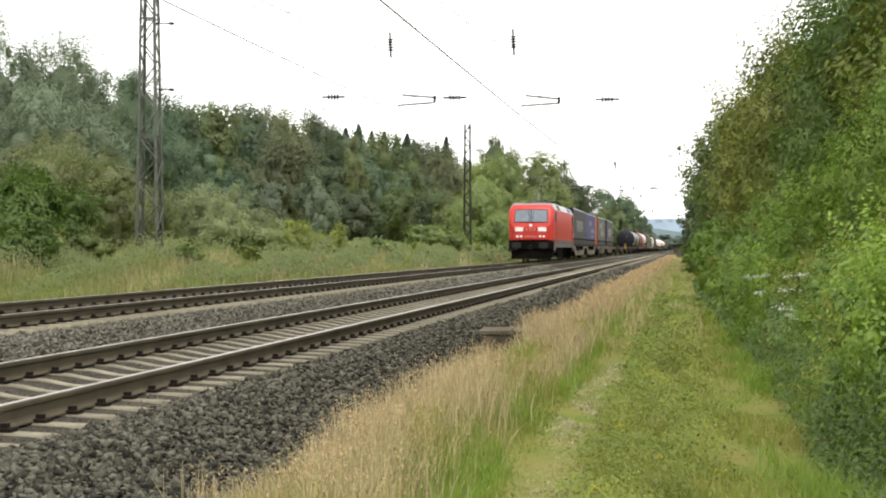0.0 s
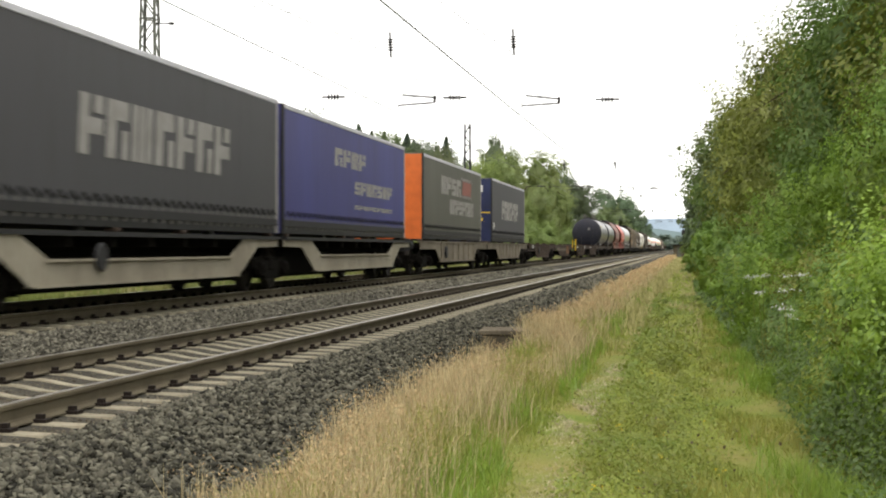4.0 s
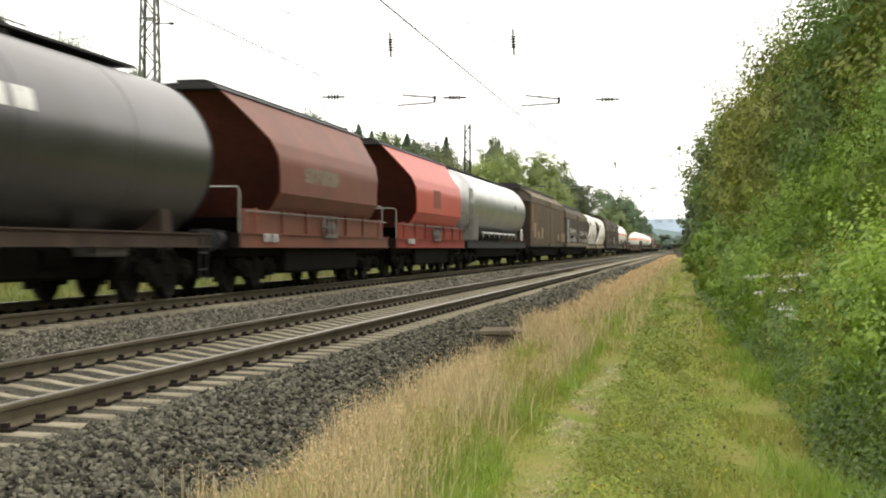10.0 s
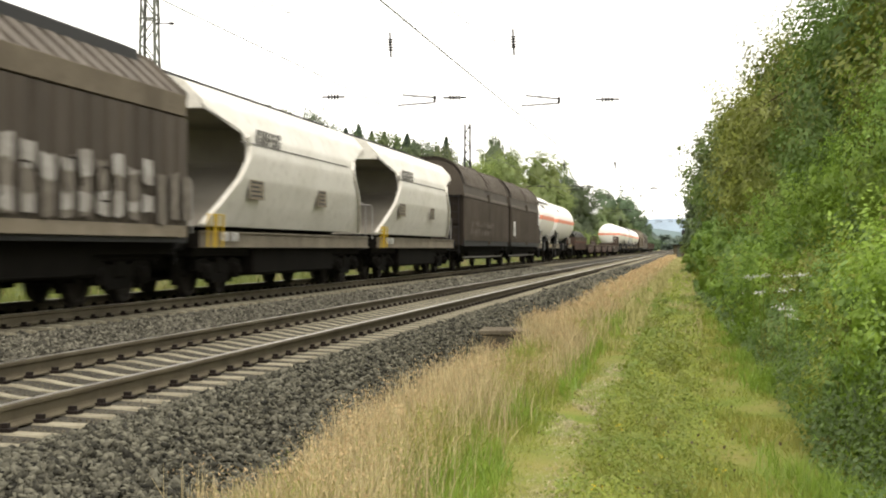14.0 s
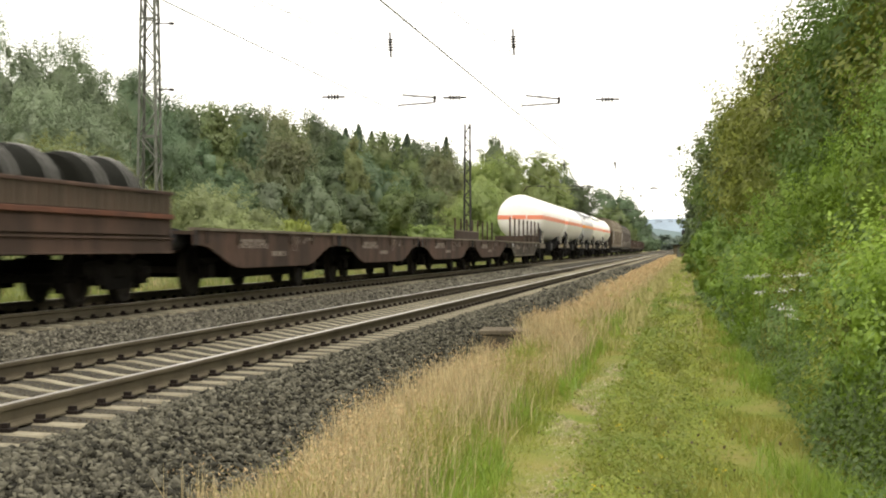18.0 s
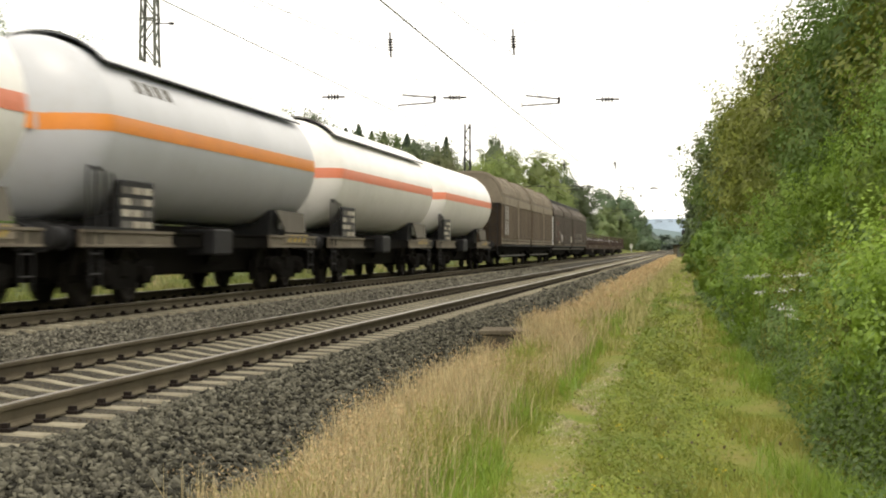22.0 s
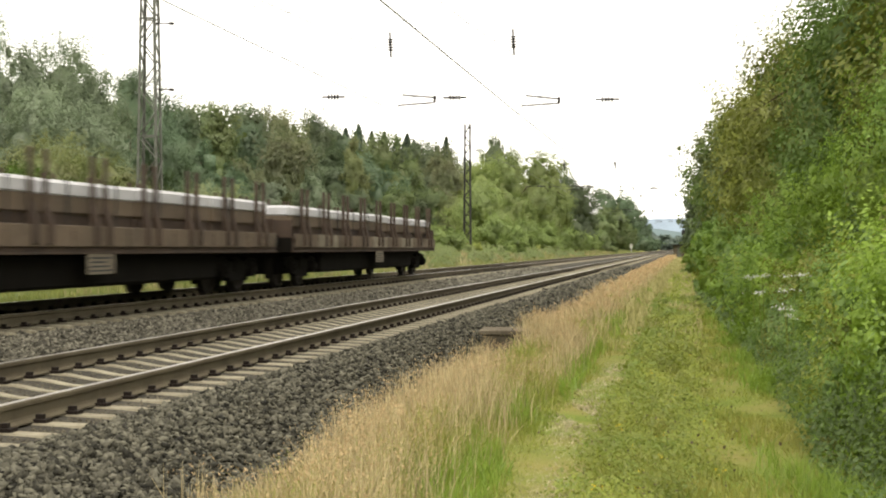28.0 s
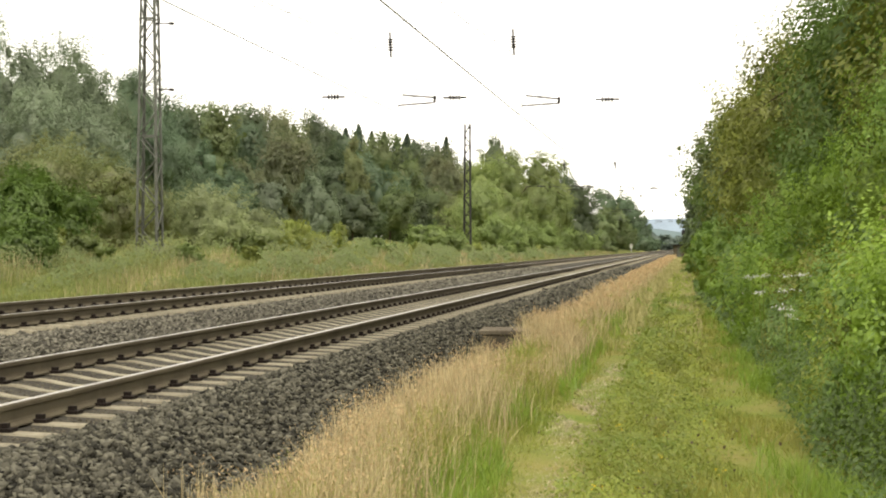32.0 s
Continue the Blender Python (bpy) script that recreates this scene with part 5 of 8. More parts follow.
M_RIBDARK = mat("lit_dark_brown_ribs", (0.08, 0.067, 0.054), 0.75, col2=(0.054, 0.045, 0.036), scale=0.8, grime=(0.1, 0.085, 0.066), grime_amount=0.4, stretch=(1, 1, 0.3))
M_RIBROOF = mat("lit_pale_roof_ribs", (0.26, 0.226, 0.175), 0.7, col2=(0.2, 0.172, 0.132), scale=1.2, grime=(0.12, 0.1, 0.075), grime_amount=0.4)
M_RIBROOF2 = mat("lit_grey_roof_ribs", (0.135, 0.117, 0.097), 0.7, col2=(0.1, 0.086, 0.072), scale=1.2, grime=(0.06, 0.05, 0.04), grime_amount=0.4)
M_BAND = mat("beige_side_band", (0.25, 0.215, 0.165), 0.7, col2=(0.2, 0.17, 0.125), scale=1, grime=(0.07, 0.05, 0.036), grime_amount=0.5)
M_BANDBROWN = mat("worn_beige_brown_rail", (0.15, 0.125, 0.092), 0.75, col2=(0.1, 0.082, 0.06), scale=1, grime=(0.05, 0.038, 0.028), grime_amount=0.5)
M_CREAM = mat("worn_cream_paint", (0.5, 0.47, 0.39), 0.6, col2=(0.36, 0.32, 0.25), scale=1.4, grime=(0.14, 0.1, 0.07), grime_amount=0.7)
M_PLATE = mat("faded_pale_orange_panel", (0.34, 0.25, 0.15), 0.7, col2=(0.25, 0.18, 0.11), scale=2, grime=(0.1, 0.075, 0.05), grime_amount=0.5)
M_RUSTY = mat("fresh_rust", (0.30, 0.16, 0.075), 0.85, col2=(0.2, 0.1, 0.05), scale=2)
M_SILO = mat("dusty_white_silo", (0.68, 0.66, 0.61), 0.5, col2=(0.6, 0.58, 0.52), scale=0.7, grime=(0.27, 0.245, 0.2), grime_amount=0.5)
# silo white darkened to grey for shade in the ends; also dirty skirts
M_SILOEND = mat("shade_and_dirt_grey_end", (0.2, 0.185, 0.155), 0.7, col2=(0.145, 0.132, 0.11), scale=0.8, grime=(0.15, 0.135, 0.11), grime_amount=0.5)
M_GASWHITE = mat("white_gas_tank", (0.80, 0.79, 0.75), 0.32, col2=(0.74, 0.73, 0.69), scale=0.6, grime=(0.5, 0.47, 0.42), grime_amount=0.35)
M_GASGREY = mat("bluish_white_gas_tank", (0.50, 0.515, 0.54), 0.34, col2=(0.45, 0.465, 0.49), scale=0.6, grime=(0.38, 0.37, 0.35), grime_amount=0.35)
M_STRIPE = mat("orange_red_stripe", (0.78, 0.235, 0.13), 0.4, col2=(0.74, 0.25, 0.15), scale=2)
M_STRIPE2 = mat("orange_stripe", (0.78, 0.27, 0.04), 0.4, col2=(0.72, 0.25, 0.05), scale=2)
M_COIL = mat("dark_wire_coil", (0.013, 0.0135, 0.011), 0.9, 0.0, bump=0.6, bump_scale=60)
M_STRAP = mat("pale_steel_strap", (0.16, 0.16, 0.15), 0.5, 0.2)
M_LOADBROWN = mat("brown_wrapped_load", (0.125, 0.094, 0.067), 0.7, col2=(0.085, 0.067, 0.05), scale=1.2, grime=(0.2, 0.165, 0.12), grime_amount=0.4)
M_COVER = mat("pale_top_sheet", (0.5, 0.51, 0.54), 0.5, col2=(0.4, 0.4, 0.41), scale=1.5)
M_GRAFFITI = mat("pale_graffiti", (0.4, 0.385, 0.36), 0.6, col2=(0.24, 0.22, 0.195), scale=2.2, grime=(0.1, 0.085, 0.07), grime_amount=0.7)

CARS = []
SHARED = {}


def shared(key, make, material, smooth=None):
    if key not in SHARED:
        me = make().mesh(key, smooth)
        me.materials.append(material)
        SHARED[key] = me
    return SHARED[key]


def wheelset_geo(r):
    g = Geo()
    for s in (-1, 1):
        a = s * 0.68
        prof = [(a, 0.09), (a, r * 0.82), (a - s * 0.02, r * 0.86), (a - s * 0.02, r + 0.028), (a + s * 0.012, r + 0.028), (a + s * 0.03, r), (a + s * 0.115, r - 0.006), (a + s * 0.115, r * 0.86), (a + s * 0.07, r * 0.8), (a + s * 0.055, 0.2), (a + s * 0.1, 0.12), (a + s * 0.1, 0.09)]
        g.turn(prof, 0, 0, 18, "x")
    g.turn([(-1.02, 0.065), (1.02, 0.065)], 0, 0, 10, "x")
    return g


def bogie_geo(base, r):
    """A cast side-frame bogie: two side frames with axle boxes and springs, a bolster, brake beams."""
    g = Geo()
    h = base / 2
    for s in (-1, 1):
        x0, x1 = s * 0.93, s * 1.07
        a, b = min(x0, x1), max(x0, x1)
        prof = [(-h - 0.42, r + 0.02), (-h - 0.42, r + 0.2), (-h + 0.1, r + 0.26), (-0.45, r + 0.16), (0.45, r + 0.16), (h - 0.1, r + 0.26), (h + 0.42, r + 0.2), (h + 0.42, r + 0.02), (h + 0.2, r + 0.06), (h - 0.3, r + 0.02), (0.5, r - 0.22), (-0.5, r - 0.22), (-h + 0.3, r + 0.02), (-h - 0.2, r + 0.06)]
        g.sidewise(prof, a, b)
        for y in (-h, h):
            g.box(min(s * 0.98, s * 1.16), max(s * 0.98, s * 1.16), y - 0.14, y + 0.14, r - 0.15, r + 0.13, 0.03)
            g.turn([(s * 1.16, 0.1), (s * 1.2, 0.08)], 0, r, 12, "x", y)
            for d in (-0.24, 0.24):
                g.turn([(r - 0.02, 0.07), (r + 0.14, 0.07)], s * 1.05, 0, 10, "z", y + d)
    g.box(-1.1, 1.1, -0.22, 0.22, r - 0.05, r + 0.24, 0.03)
    g.box(-0.9, 0.9, -h - 0.5, -h - 0.42, r - 0.1, r + 0.02)
    g.box(-0.9, 0.9, h + 0.42, h + 0.5, r - 0.1, r + 0.02)
    for y in (-h - 0.62, h + 0.62):
        g.box(-0.82, -0.66, y - 0.05, y + 0.05, r - 0.25, r + 0.2)
        g.box(0.66, 0.82, y - 0.05, y + 0.05, r - 0.25, r + 0.2)
    return g


def add_bogie(ob, y, base=1.8, r=0.46, label="dark oily bogie"):
    b = part("bogie", shared(f"bogie_{base}_{r}", lambda: bogie_geo(base, r), M_RUNGEAR), M_RUNGEAR, ob, label, at=pose(0, y, 0))
    for d in (-base / 2, base / 2):
        part("wheelset", shared(f"wheelset_{r}", lambda: wheelset_geo(r), M_WHEEL, 40), M_WHEEL, b, at=pose(0, d, r))
    return b


def add_axle(ob, y, r=0.48):
    """A single axle with leaf springs and W-guards."""
    for s in (-1, 1):
        b = part("axle_guard", shared(f"axle_guard_{s}", lambda: Geo().sidewise([(-0.42, r + 0.42), (-0.2, r - 0.16), (0.2, r - 0.16), (0.42, r + 0.42)], s * 1.0 - 0.02, s * 1.0 + 0.02), M_RUNGEAR), M_RUNGEAR, ob, "dark axle guard", at=pose(0, y, 0))
        spring = [(-0.62, r + 0.22), (0.62, r + 0.22), (0.6, r + 0.2), (0.42, r + 0.17), (0.24, r + 0.125), (-0.24, r + 0.125), (-0.42, r + 0.17), (-0.6, r + 0.2)]
        part("leaf_spring", shared(f"leaf_spring_{s}", lambda: Geo().sidewise(spring, s * 1.08 - 0.055, s * 1.08 + 0.055), M_RUNGEAR), M_RUNGEAR, b)
        part("axle_box", shared(f"axle_box_{s}", lambda: Geo().box(s * 1.1 - 0.07, s * 1.1 + 0.07, -0.13, 0.13, r - 0.14, r + 0.12, 0.03), M_RUNGEAR), M_RUNGEAR, b)
    part("wheelset", shared(f"wheelset_{r}", lambda: wheelset_geo(r), M_WHEEL, 40), M_WHEEL, b, at=pose(0, 0, r))


def buffer_geo():
    return Geo().turn([(0.0, 0.22), (0.03, 0.22), (0.05, 0.11), (0.3, 0.11), (0.3, 0.15), (0.62, 0.16), (0.62, 0.2), (0.66, 0.2)], 0, 0, 16, "y")


def add_ends(ob, length, z=1.04):
    """Buffers and draw hooks at both ends."""
    for y, rz in ((0, 0), (length, 180)):
        for x in (-0.875, 0.875):
            part("buffer", shared("buffer", buffer_geo, M_DARKSTEEL, 40), M_DARKSTEEL, ob, "round steel buffer", at=pose(x, y, z, 0, 0, rz))

        def hook():
            g = Geo().box(-0.04, 0.04, 0.1, 0.62, -0.06, 0.06, 0.015)
            g.tube([(0.1, 0.25, -0.05), (0.1, -0.05, -0.2), (0.07, -0.1, -0.22), (-0.07, -0.1, -0.22), (-0.1, -0.05, -0.2), (-0.1, 0.25, -0.05)], 0.02, 6)
            return g
        part("coupling", shared("coupling", hook, M_DARKSTEEL), M_DARKSTEEL, ob, at=pose(0, y, z, 0, 0, rz))


def underframe(ob, y0, y1, z0, z1, material, wx=1.3, depth=0.0):
    """Two side sills with flanges, end beams and a centre sill; depth: how far the sills belly down between the bogies."""
    L = y1 - y0
    for s in (-1, 1):
        g = Geo()
        if not depth:
            q = [(wx + 0.035, z1), (wx + 0.035, z1 - 0.03), (wx, z1 - 0.034), (wx, z0 + 0.004), (wx + 0.035, z0), (wx + 0.035, z0 - 0.022), (wx - 0.02, z0 - 0.022), (wx - 0.02, z1)]
            part("side_sill", g.prism([(s * x, z) for x, z in q], y0, y1), material, ob)
            continue
        a, b = sorted((s * wx, s * (wx - 0.02)))
        k = min(3.4, L * 0.22)
        prof = [(y0, z1), (y0, z0), (y0 + k, z0), (y0 + k + 0.8, z0 - depth), (y1 - k - 0.8, z0 - depth), (y1 - k, z0), (y1, z0), (y1, z1)] if depth else [(y0, z1), (y0, z0), (y1, z0), (y1, z1)]
        g.sidewise(prof, a, b)
        a, b = sorted((s * (wx + 0.035), s * (wx - 0.09)))
        g.box(a, b, y0, y1, z1 - 0.03, z1)
        lo = y0 + k + 0.8 if depth else y0
        g.box(a, b, lo, y1 - (lo - y0), z0 - depth - 0.022, z0 - depth)
        part("side_sill", g, material, ob)
    g = Geo()
    g.box(-0.28, 0.28, y0 + 0.1, y1 - 0.1, z0 - 0.05, z1 - 0.02)
    for y in (y0, y1 - 0.12):
        g.box(-wx + 0.03, wx - 0.03, y, y + 0.12, z0 - 0.02, z1 - 0.01)
    n = max(3, int(L / 2.4))
    for i in range(1, n):
        y = y0 + L * i / n
        g.box(-wx + 0.03, wx - 0.03, y - 0.05, y + 0.05, z0 + 0.02, z1 - 0.02)
    part("underframe", g, M_RUNGEAR, ob, "dark steel underframe")
    m = (y0 + y1) / 2
    part("air_reservoir", Geo().turn([(m - 2.2, 0.05), (m - 2.15, 0.19), (m - 1.0, 0.19), (m - 0.95, 0.05)], -0.55, 0.62, 14), M_RUNGEAR, ob, "dark air reservoir")
    part("brake_rod", Geo().tube([(0.1, y0 + 3, 0.48), (0.1, y1 - 3, 0.48)], 0.03, 6), M_RUNGEAR, ob)


def letters(y0, y1, z0, z1, x, n, seed, slant=0.08):
    """Lettering as a row of plain block shapes with slots on the near side."""
    r = random.Random(seed)
    g = Geo()
    w = (y1 - y0) / n
    h = z1 - z0

    def slab(a, b, c, d):
        e0, e1 = slant * (c - z0), slant * (d - z0)
        g.sidewise([(a + e0, c), (b + e0, c), (b + e1, d), (a + e1, d)], x, x + 0.006)

    last = -1
    for i in range(n):
        a, b = y0 + i * w + 0.05 * w, y0 + (i + 1) * w - 0.1 * w
        k = r.choice([q for q in range(4) if q != last])
        last = k
        if k == 0:
            for q in range(3):
                slab(a, b, z0 + h * (0.02 + 0.36 * q), z0 + h * (0.25 + 0.36 * q))
            slab(a, a + (b - a) * 0.34, z0 + h * 0.61, z0 + h * 0.74)
            slab(b - (b - a) * 0.34, b, z0 + h * 0.25, z0 + h * 0.38)
        elif k == 1:
            slab(a, a + (b - a) * 0.28, z0, z1)
            slab(a + (b - a) * 0.36, a + (b - a) * 0.64, z0, z1)
            slab(b - (b - a) * 0.28, b, z0, z1)
        elif k == 2:
            slab(a, a + (b - a) * 0.4, z0, z1)
            slab(a + (b - a) * 0.4, b, z0 + h * 0.35, z0 + h * 0.62)
            slab(b - (b - a) * 0.4, b, z0 + h * 0.7, z1)
        else:
            slab(a, b, z0 + h * 0.66, z1)
            slab(a, a + (b - a) * 0.42, z0, z0 + h * 0.66)
            slab(b - (b - a) * 0.3, b, z0, z0 + h * 0.5)
    return g


def plates(ob, rows, x, material=None, ink=None):
    """Small data panels with lines of print on the near side."""
    for y0, y1, z0, z1 in rows:
        p = part("data_panel", Geo().box(x, x + 0.012, y0, y1, z0, z1, 0.003), material or M_WHITE, ob, "pale data panel")
        k = 4 if z1 - z0 < 0.6 else 7
        for i in range(k):
            z = z0 + (z1 - z0) * (0.12 + 0.78 * i / k)
            part("print_line", Geo().box(x + 0.0125, x + 0.015, y0 + 0.08 * (y1 - y0), y1 - (0.1 + 0.12 * (i % 3)) * (y1 - y0), z, z + (z1 - z0) * (0.08 if k == 4 else 0.05)), ink or M_DARKSTEEL, p)


def ladder(g, x, y, z0, z1, w=0.38, along_x=True, r=0.016):
    for d in (-w / 2, w / 2):
        q = (x + d, y) if along_x else (x, y + d)
        g.tube([(*q, z0), (*q, z1)], r, 5)
    n = int((z1 - z0) / 0.3)
    for i in range(n):
        z = z0 + 0.2 + 0.3 * i
        a, b = ((x - w / 2, y), (x + w / 2, y)) if along_x else ((x, y - w / 2), (x, y + w / 2))
        g.tube([(*a, z), (*b, z)], r * 0.8, 5)
    return g


def hoop(g, x0, x1, y, z0, z1, r=0.018):
    g.tube([(x0, y, z0), (x0, y, z1 - 0.1), (x0 + 0.05 * (1 if x1 > x0 else -1), y, z1), (x1 - 0.05 * (1 if x1 > x0 else -1), y, z1), (x1, y, z1 - 0.1), (x1, y, z0)], r, 5)
    return g


def car(name, label, s0, category="freight wagon", group="wagons of the train"):
    ob = thing(name, label, category, pose(FAR, s0, 0), group)
    CARS.append((ob, s0, 0.0))
    return ob


# ---------------------------------------------------------------- the locomotive
def locomotive(s0, L):
    ob = thing("electric_locomotive", "red electric locomotive with lit headlamps and a raised pantograph", "locomotive", pose(FAR, s0, 0))
    CARS.append((ob, s0, 0.0))

    def ring(y, w, zs, top, zb=1.42):
        k = 0.8
        return [(w, y, zb), (w, y, (zb + zs) / 2), (w, y, zs - 0.06), (w - 0.03, y, zs + 0.03), (w * k + 0.06, y, top - 0.03), (w * k - 0.06, y, top), (-w * k + 0.06, y, top), (-w * k - 0.06, y, top - 0.03), (-w + 0.03, y, zs + 0.03), (-w, y, zs - 0.06), (-w, y, (zb + zs) / 2), (-w, y, zb)]

    half = [(0.62, 1.18, 2.36, 2.46), (0.66, 1.3, 2.42, 2.52), (0.86, 1.42, 2.9, 3.05), (1.08, 1.475, 3.3, 3.55), (1.24, 1.49, 3.4, 3.7), (1.5, 1.49, 3.42, 3.74)]
    rings = [ring(*q) for q in half] + [ring(L - q[0], *q[1:]) for q in reversed(half)]
    body = part("body", Geo().loft(rings), M_RED, ob, "red painted engine body", 30)
    # nose below the windows
    for y0, y1 in ((0.5, 0.68), (L - 0.68, L - 0.5)):
        part("nose_panel", Geo().box(-1.16, 1.16, y0, y1, 1.42, 2.36, 0.05), M_RED, ob)
    for s in (-1, 1):
        a, b = sorted((s * 1.47, s * 1.5))
        g = Geo().sidewise([(0.95, 1.44), (0.95, 0.72), (1.9, 0.72), (2.1, 0.95), (L - 2.1, 0.95), (L - 1.9, 0.72), (L - 0.95, 0.72), (L - 0.95, 1.44)], a, b)
        sill = part("side_sill", g, M_SILL, ob, "dusty grey sill")
        a, b = sorted((s * 1.5, s * 1.508))
        for y in (3.0, 7.2, 10.8, 14.6):
            part("sill_marking", Geo().box(a, b, y, y + 0.35, 1.2, 1.34), M_DARKSTEEL, sill)
    roof = Geo().prism([(1.5, 3.42), (1.27, 3.8), (1.2, 3.85), (-1.2, 3.85), (-1.27, 3.8), (-1.5, 3.42)], 1.5, L - 1.5)
    roof_ob = part("roof", roof, M_ROOFSILVER, ob, "silver-grey sloping roof panels")
    for s in (-1, 1):
        for y in (3.6, 12.6):
            g = Geo()
            n = Vector((s * 0.76, 0, 0.65))
            for k in range(6):
                t = 0.12 + 0.13 * k
                x, z = 1.5 - 0.23 * t + 0.014, 3.42 + 0.38 * t + 0.012
                a, b = sorted((s * (x - 0.02), s * x))
                g.box(a, b, y, y + 2.3, z, z + 0.03)
            part("vent", g, M_VENT, roof_ob, "grey roof vent grille")
    # windscreens at both ends
    for end in (0, 1):
        def at(x, t, out=0.0):
            y = 0.645 + 0.455 * t - out
            z = 2.5 + 1.06 * t + out * 0.4
            return (x, y if not end else L - y, z)
        for s in (-1, 1):
            fr = Geo()
            q = [(s * 0.0, 0.06), (s * 1.1, 0.06), (s * 1.04, 0.86), (s * 0.0, 0.86)]
            fr.loft([[at(x, t, 0.012) for x, t in q], [at(x, t, 0.03) for x, t in q]])
            f_ob = part("window_frame", fr, M_RUBBER, ob, "black windscreen rubber")
            q = [(s * 0.025, 0.1), (s * 1.06, 0.1), (s * 1.0, 0.82), (s * 0.025, 0.82)]
            part("windscreen", Geo().loft([[at(x, t, 0.03) for x, t in q], [at(x, t, 0.036) for x, t in q]]), M_GLASS, f_ob, "windscreen glass toned pale as if reflecting sky")
            part("wiper", Geo().tube([at(s * 0.1, 0.05, 0.05), at(s * 0.16, 0.7, 0.05)], 0.014, 5), M_RUBBER, f_ob)
        y0, y1 = ((0.47, 0.502) if not end else (L - 0.502, L - 0.47))
        lit = M_LAMP if not end else M_WHITE
        for s in (-1, 1):
            a, b = sorted((s * 0.48, s * 1.02))
            part("headlamp_panel", Geo().box(a, b, y0, y1, 1.98, 2.26, 0.01), M_PANEL, ob, "white headlamp panel with a weak added glow")
            for x in (0.62, 0.86):
                part("headlamp", Geo().turn([(y0 - 0.03, 0.06), (y0 - 0.02, 0.075), (y1, 0.075)], s * x, 1.66, 16), lit, ob, "round headlamp")
        part("top_lamp", Geo().turn([(y0 - 0.01, 0.07), (y1, 0.085)], 0, 2.38, 14), lit, ob, "round top headlamp")
        em = part("emblem", Geo().box(-0.3, 0.3, y0, y1, 2.02, 2.22, 0.01), M_EMBLEM, ob, "pinkish worn emblem panel with red shapes")
        g = Geo()
        e0, e1 = (y0 - 0.006, y0) if not end else (y1, y1 + 0.006)
        for k in range(2):
            g.box(-0.24 + 0.26 * k, -0.04 + 0.26 * k, e0, e1, 2.05, 2.19)
        part("emblem_shape", g, M_RED, em)
        for k in range(9):
            part("number_bar", Geo().box(-0.42 + 0.095 * k, -0.36 + 0.095 * k, y0 - 0.004, y1, 1.6, 1.7), M_EMBLEM, ob, "plain pale bar")
        # buffer beam, plough, buffers
        yb = 0.62 if not end else L - 0.62
        g = Geo().box(-1.42, 1.42, min(yb, yb + (0.35 if not end else -0.35)), max(yb, yb + (0.35 if not end else -0.35)), 0.82, 1.4, 0.03)
        part("buffer_beam", g, M_RUNGEAR, ob, "dark buffer beam")
        s = 1 if not end else -1
        g = Geo().loft([[(-1.3, yb + s * 0.3, 0.18), (0, yb - s * 0.05, 0.18), (1.3, yb + s * 0.3, 0.18), (1.3, yb + s * 0.36, 0.18), (-1.3, yb + s * 0.36, 0.18)], [(-1.3, yb + s * 0.25, 0.8), (0, yb + s * 0.1, 0.8), (1.3, yb + s * 0.25, 0.8), (1.3, yb + s * 0.36, 0.8), (-1.3, yb + s * 0.36, 0.8)]])
        part("plough", g, M_RUNGEAR, ob, "black rail guard plough")
    add_ends(ob, L, 1.06)
    for x in (-0.875, 0.875):
        part("buffer_plate", Geo().box(x - 0.3, x + 0.3, -0.03, 0.03, 0.9, 1.24, 0.02), M_DARKSTEEL, ob, "rectangular buffer plate")
    # cab doors, side windows, hand rails
    for s in (-1, 1):
        for y in (2.0, L - 2.75):
            a, b = sorted((s * 1.488, s * 1.496))
            door = part("cab_door", Geo().box(a, b, y, y + 0.72, 1.46, 3.36), M_RED, ob, "red cab door")
            a, b = sorted((s * 1.49, s * 1.5))
            part("gap", Geo().box(a, b, y - 0.02, y, 1.46, 3.36).box(a, b, y + 0.72, y + 0.74, 1.46, 3.36), M_RUBBER, door)
            a, b = sorted((s * 1.49, s * 1.5))
            part("door_window", Geo().box(a, b, y + 0.14, y + 0.58, 2.5, 3.2, 0.004), M_DARKGLASS, door, "dark door window")
            for yy in (y - 0.08, y + 0.8):
                part("hand_rail", Geo().tube([(s * 1.5, yy, 1.2), (s * 1.54, yy, 1.25), (s * 1.54, yy, 2.5), (s * 1.5, yy, 2.55)], 0.02, 5), M_HOPRED, door)
        for y in (1.28, L - 1.88):
            a, b = sorted((s * 1.485, s * 1.502))
            part("side_window", Geo().box(a, b, y, y + 0.6, 2.62, 3.28, 0.02), M_GLASS, ob, "dark cab side window")
        a, b = sorted((s * 1.49, s * 1.496))
        part("side_emblem", Geo().box(a, b, 11.95, 12.4, 2.4, 2.8), M_EMBLEMRED, ob, "faded square emblem")
        for y in (1.9, 2.4):
            for z in (0.35, 0.62, 0.9):
                part("step", Geo().box(min(s * 1.3, s * 1.48), max(s * 1.3, s * 1.48), y - 0.02, y + 0.42, z, z + 0.03), M_SILL, ob, "grey cab step")
    # equipment between the bogies
    part("transformer", Geo().box(-1.15, 1.15, 7.2, 11.7, 0.3, 1.1, 0.06), M_RUNGEAR, ob, "dark transformer case")
    for y in (4.2, L - 4.2):
        b = add_bogie(ob, y, 2.6, 0.62, "heavy dark motor bogie")
    # roof gear
    g = Geo()
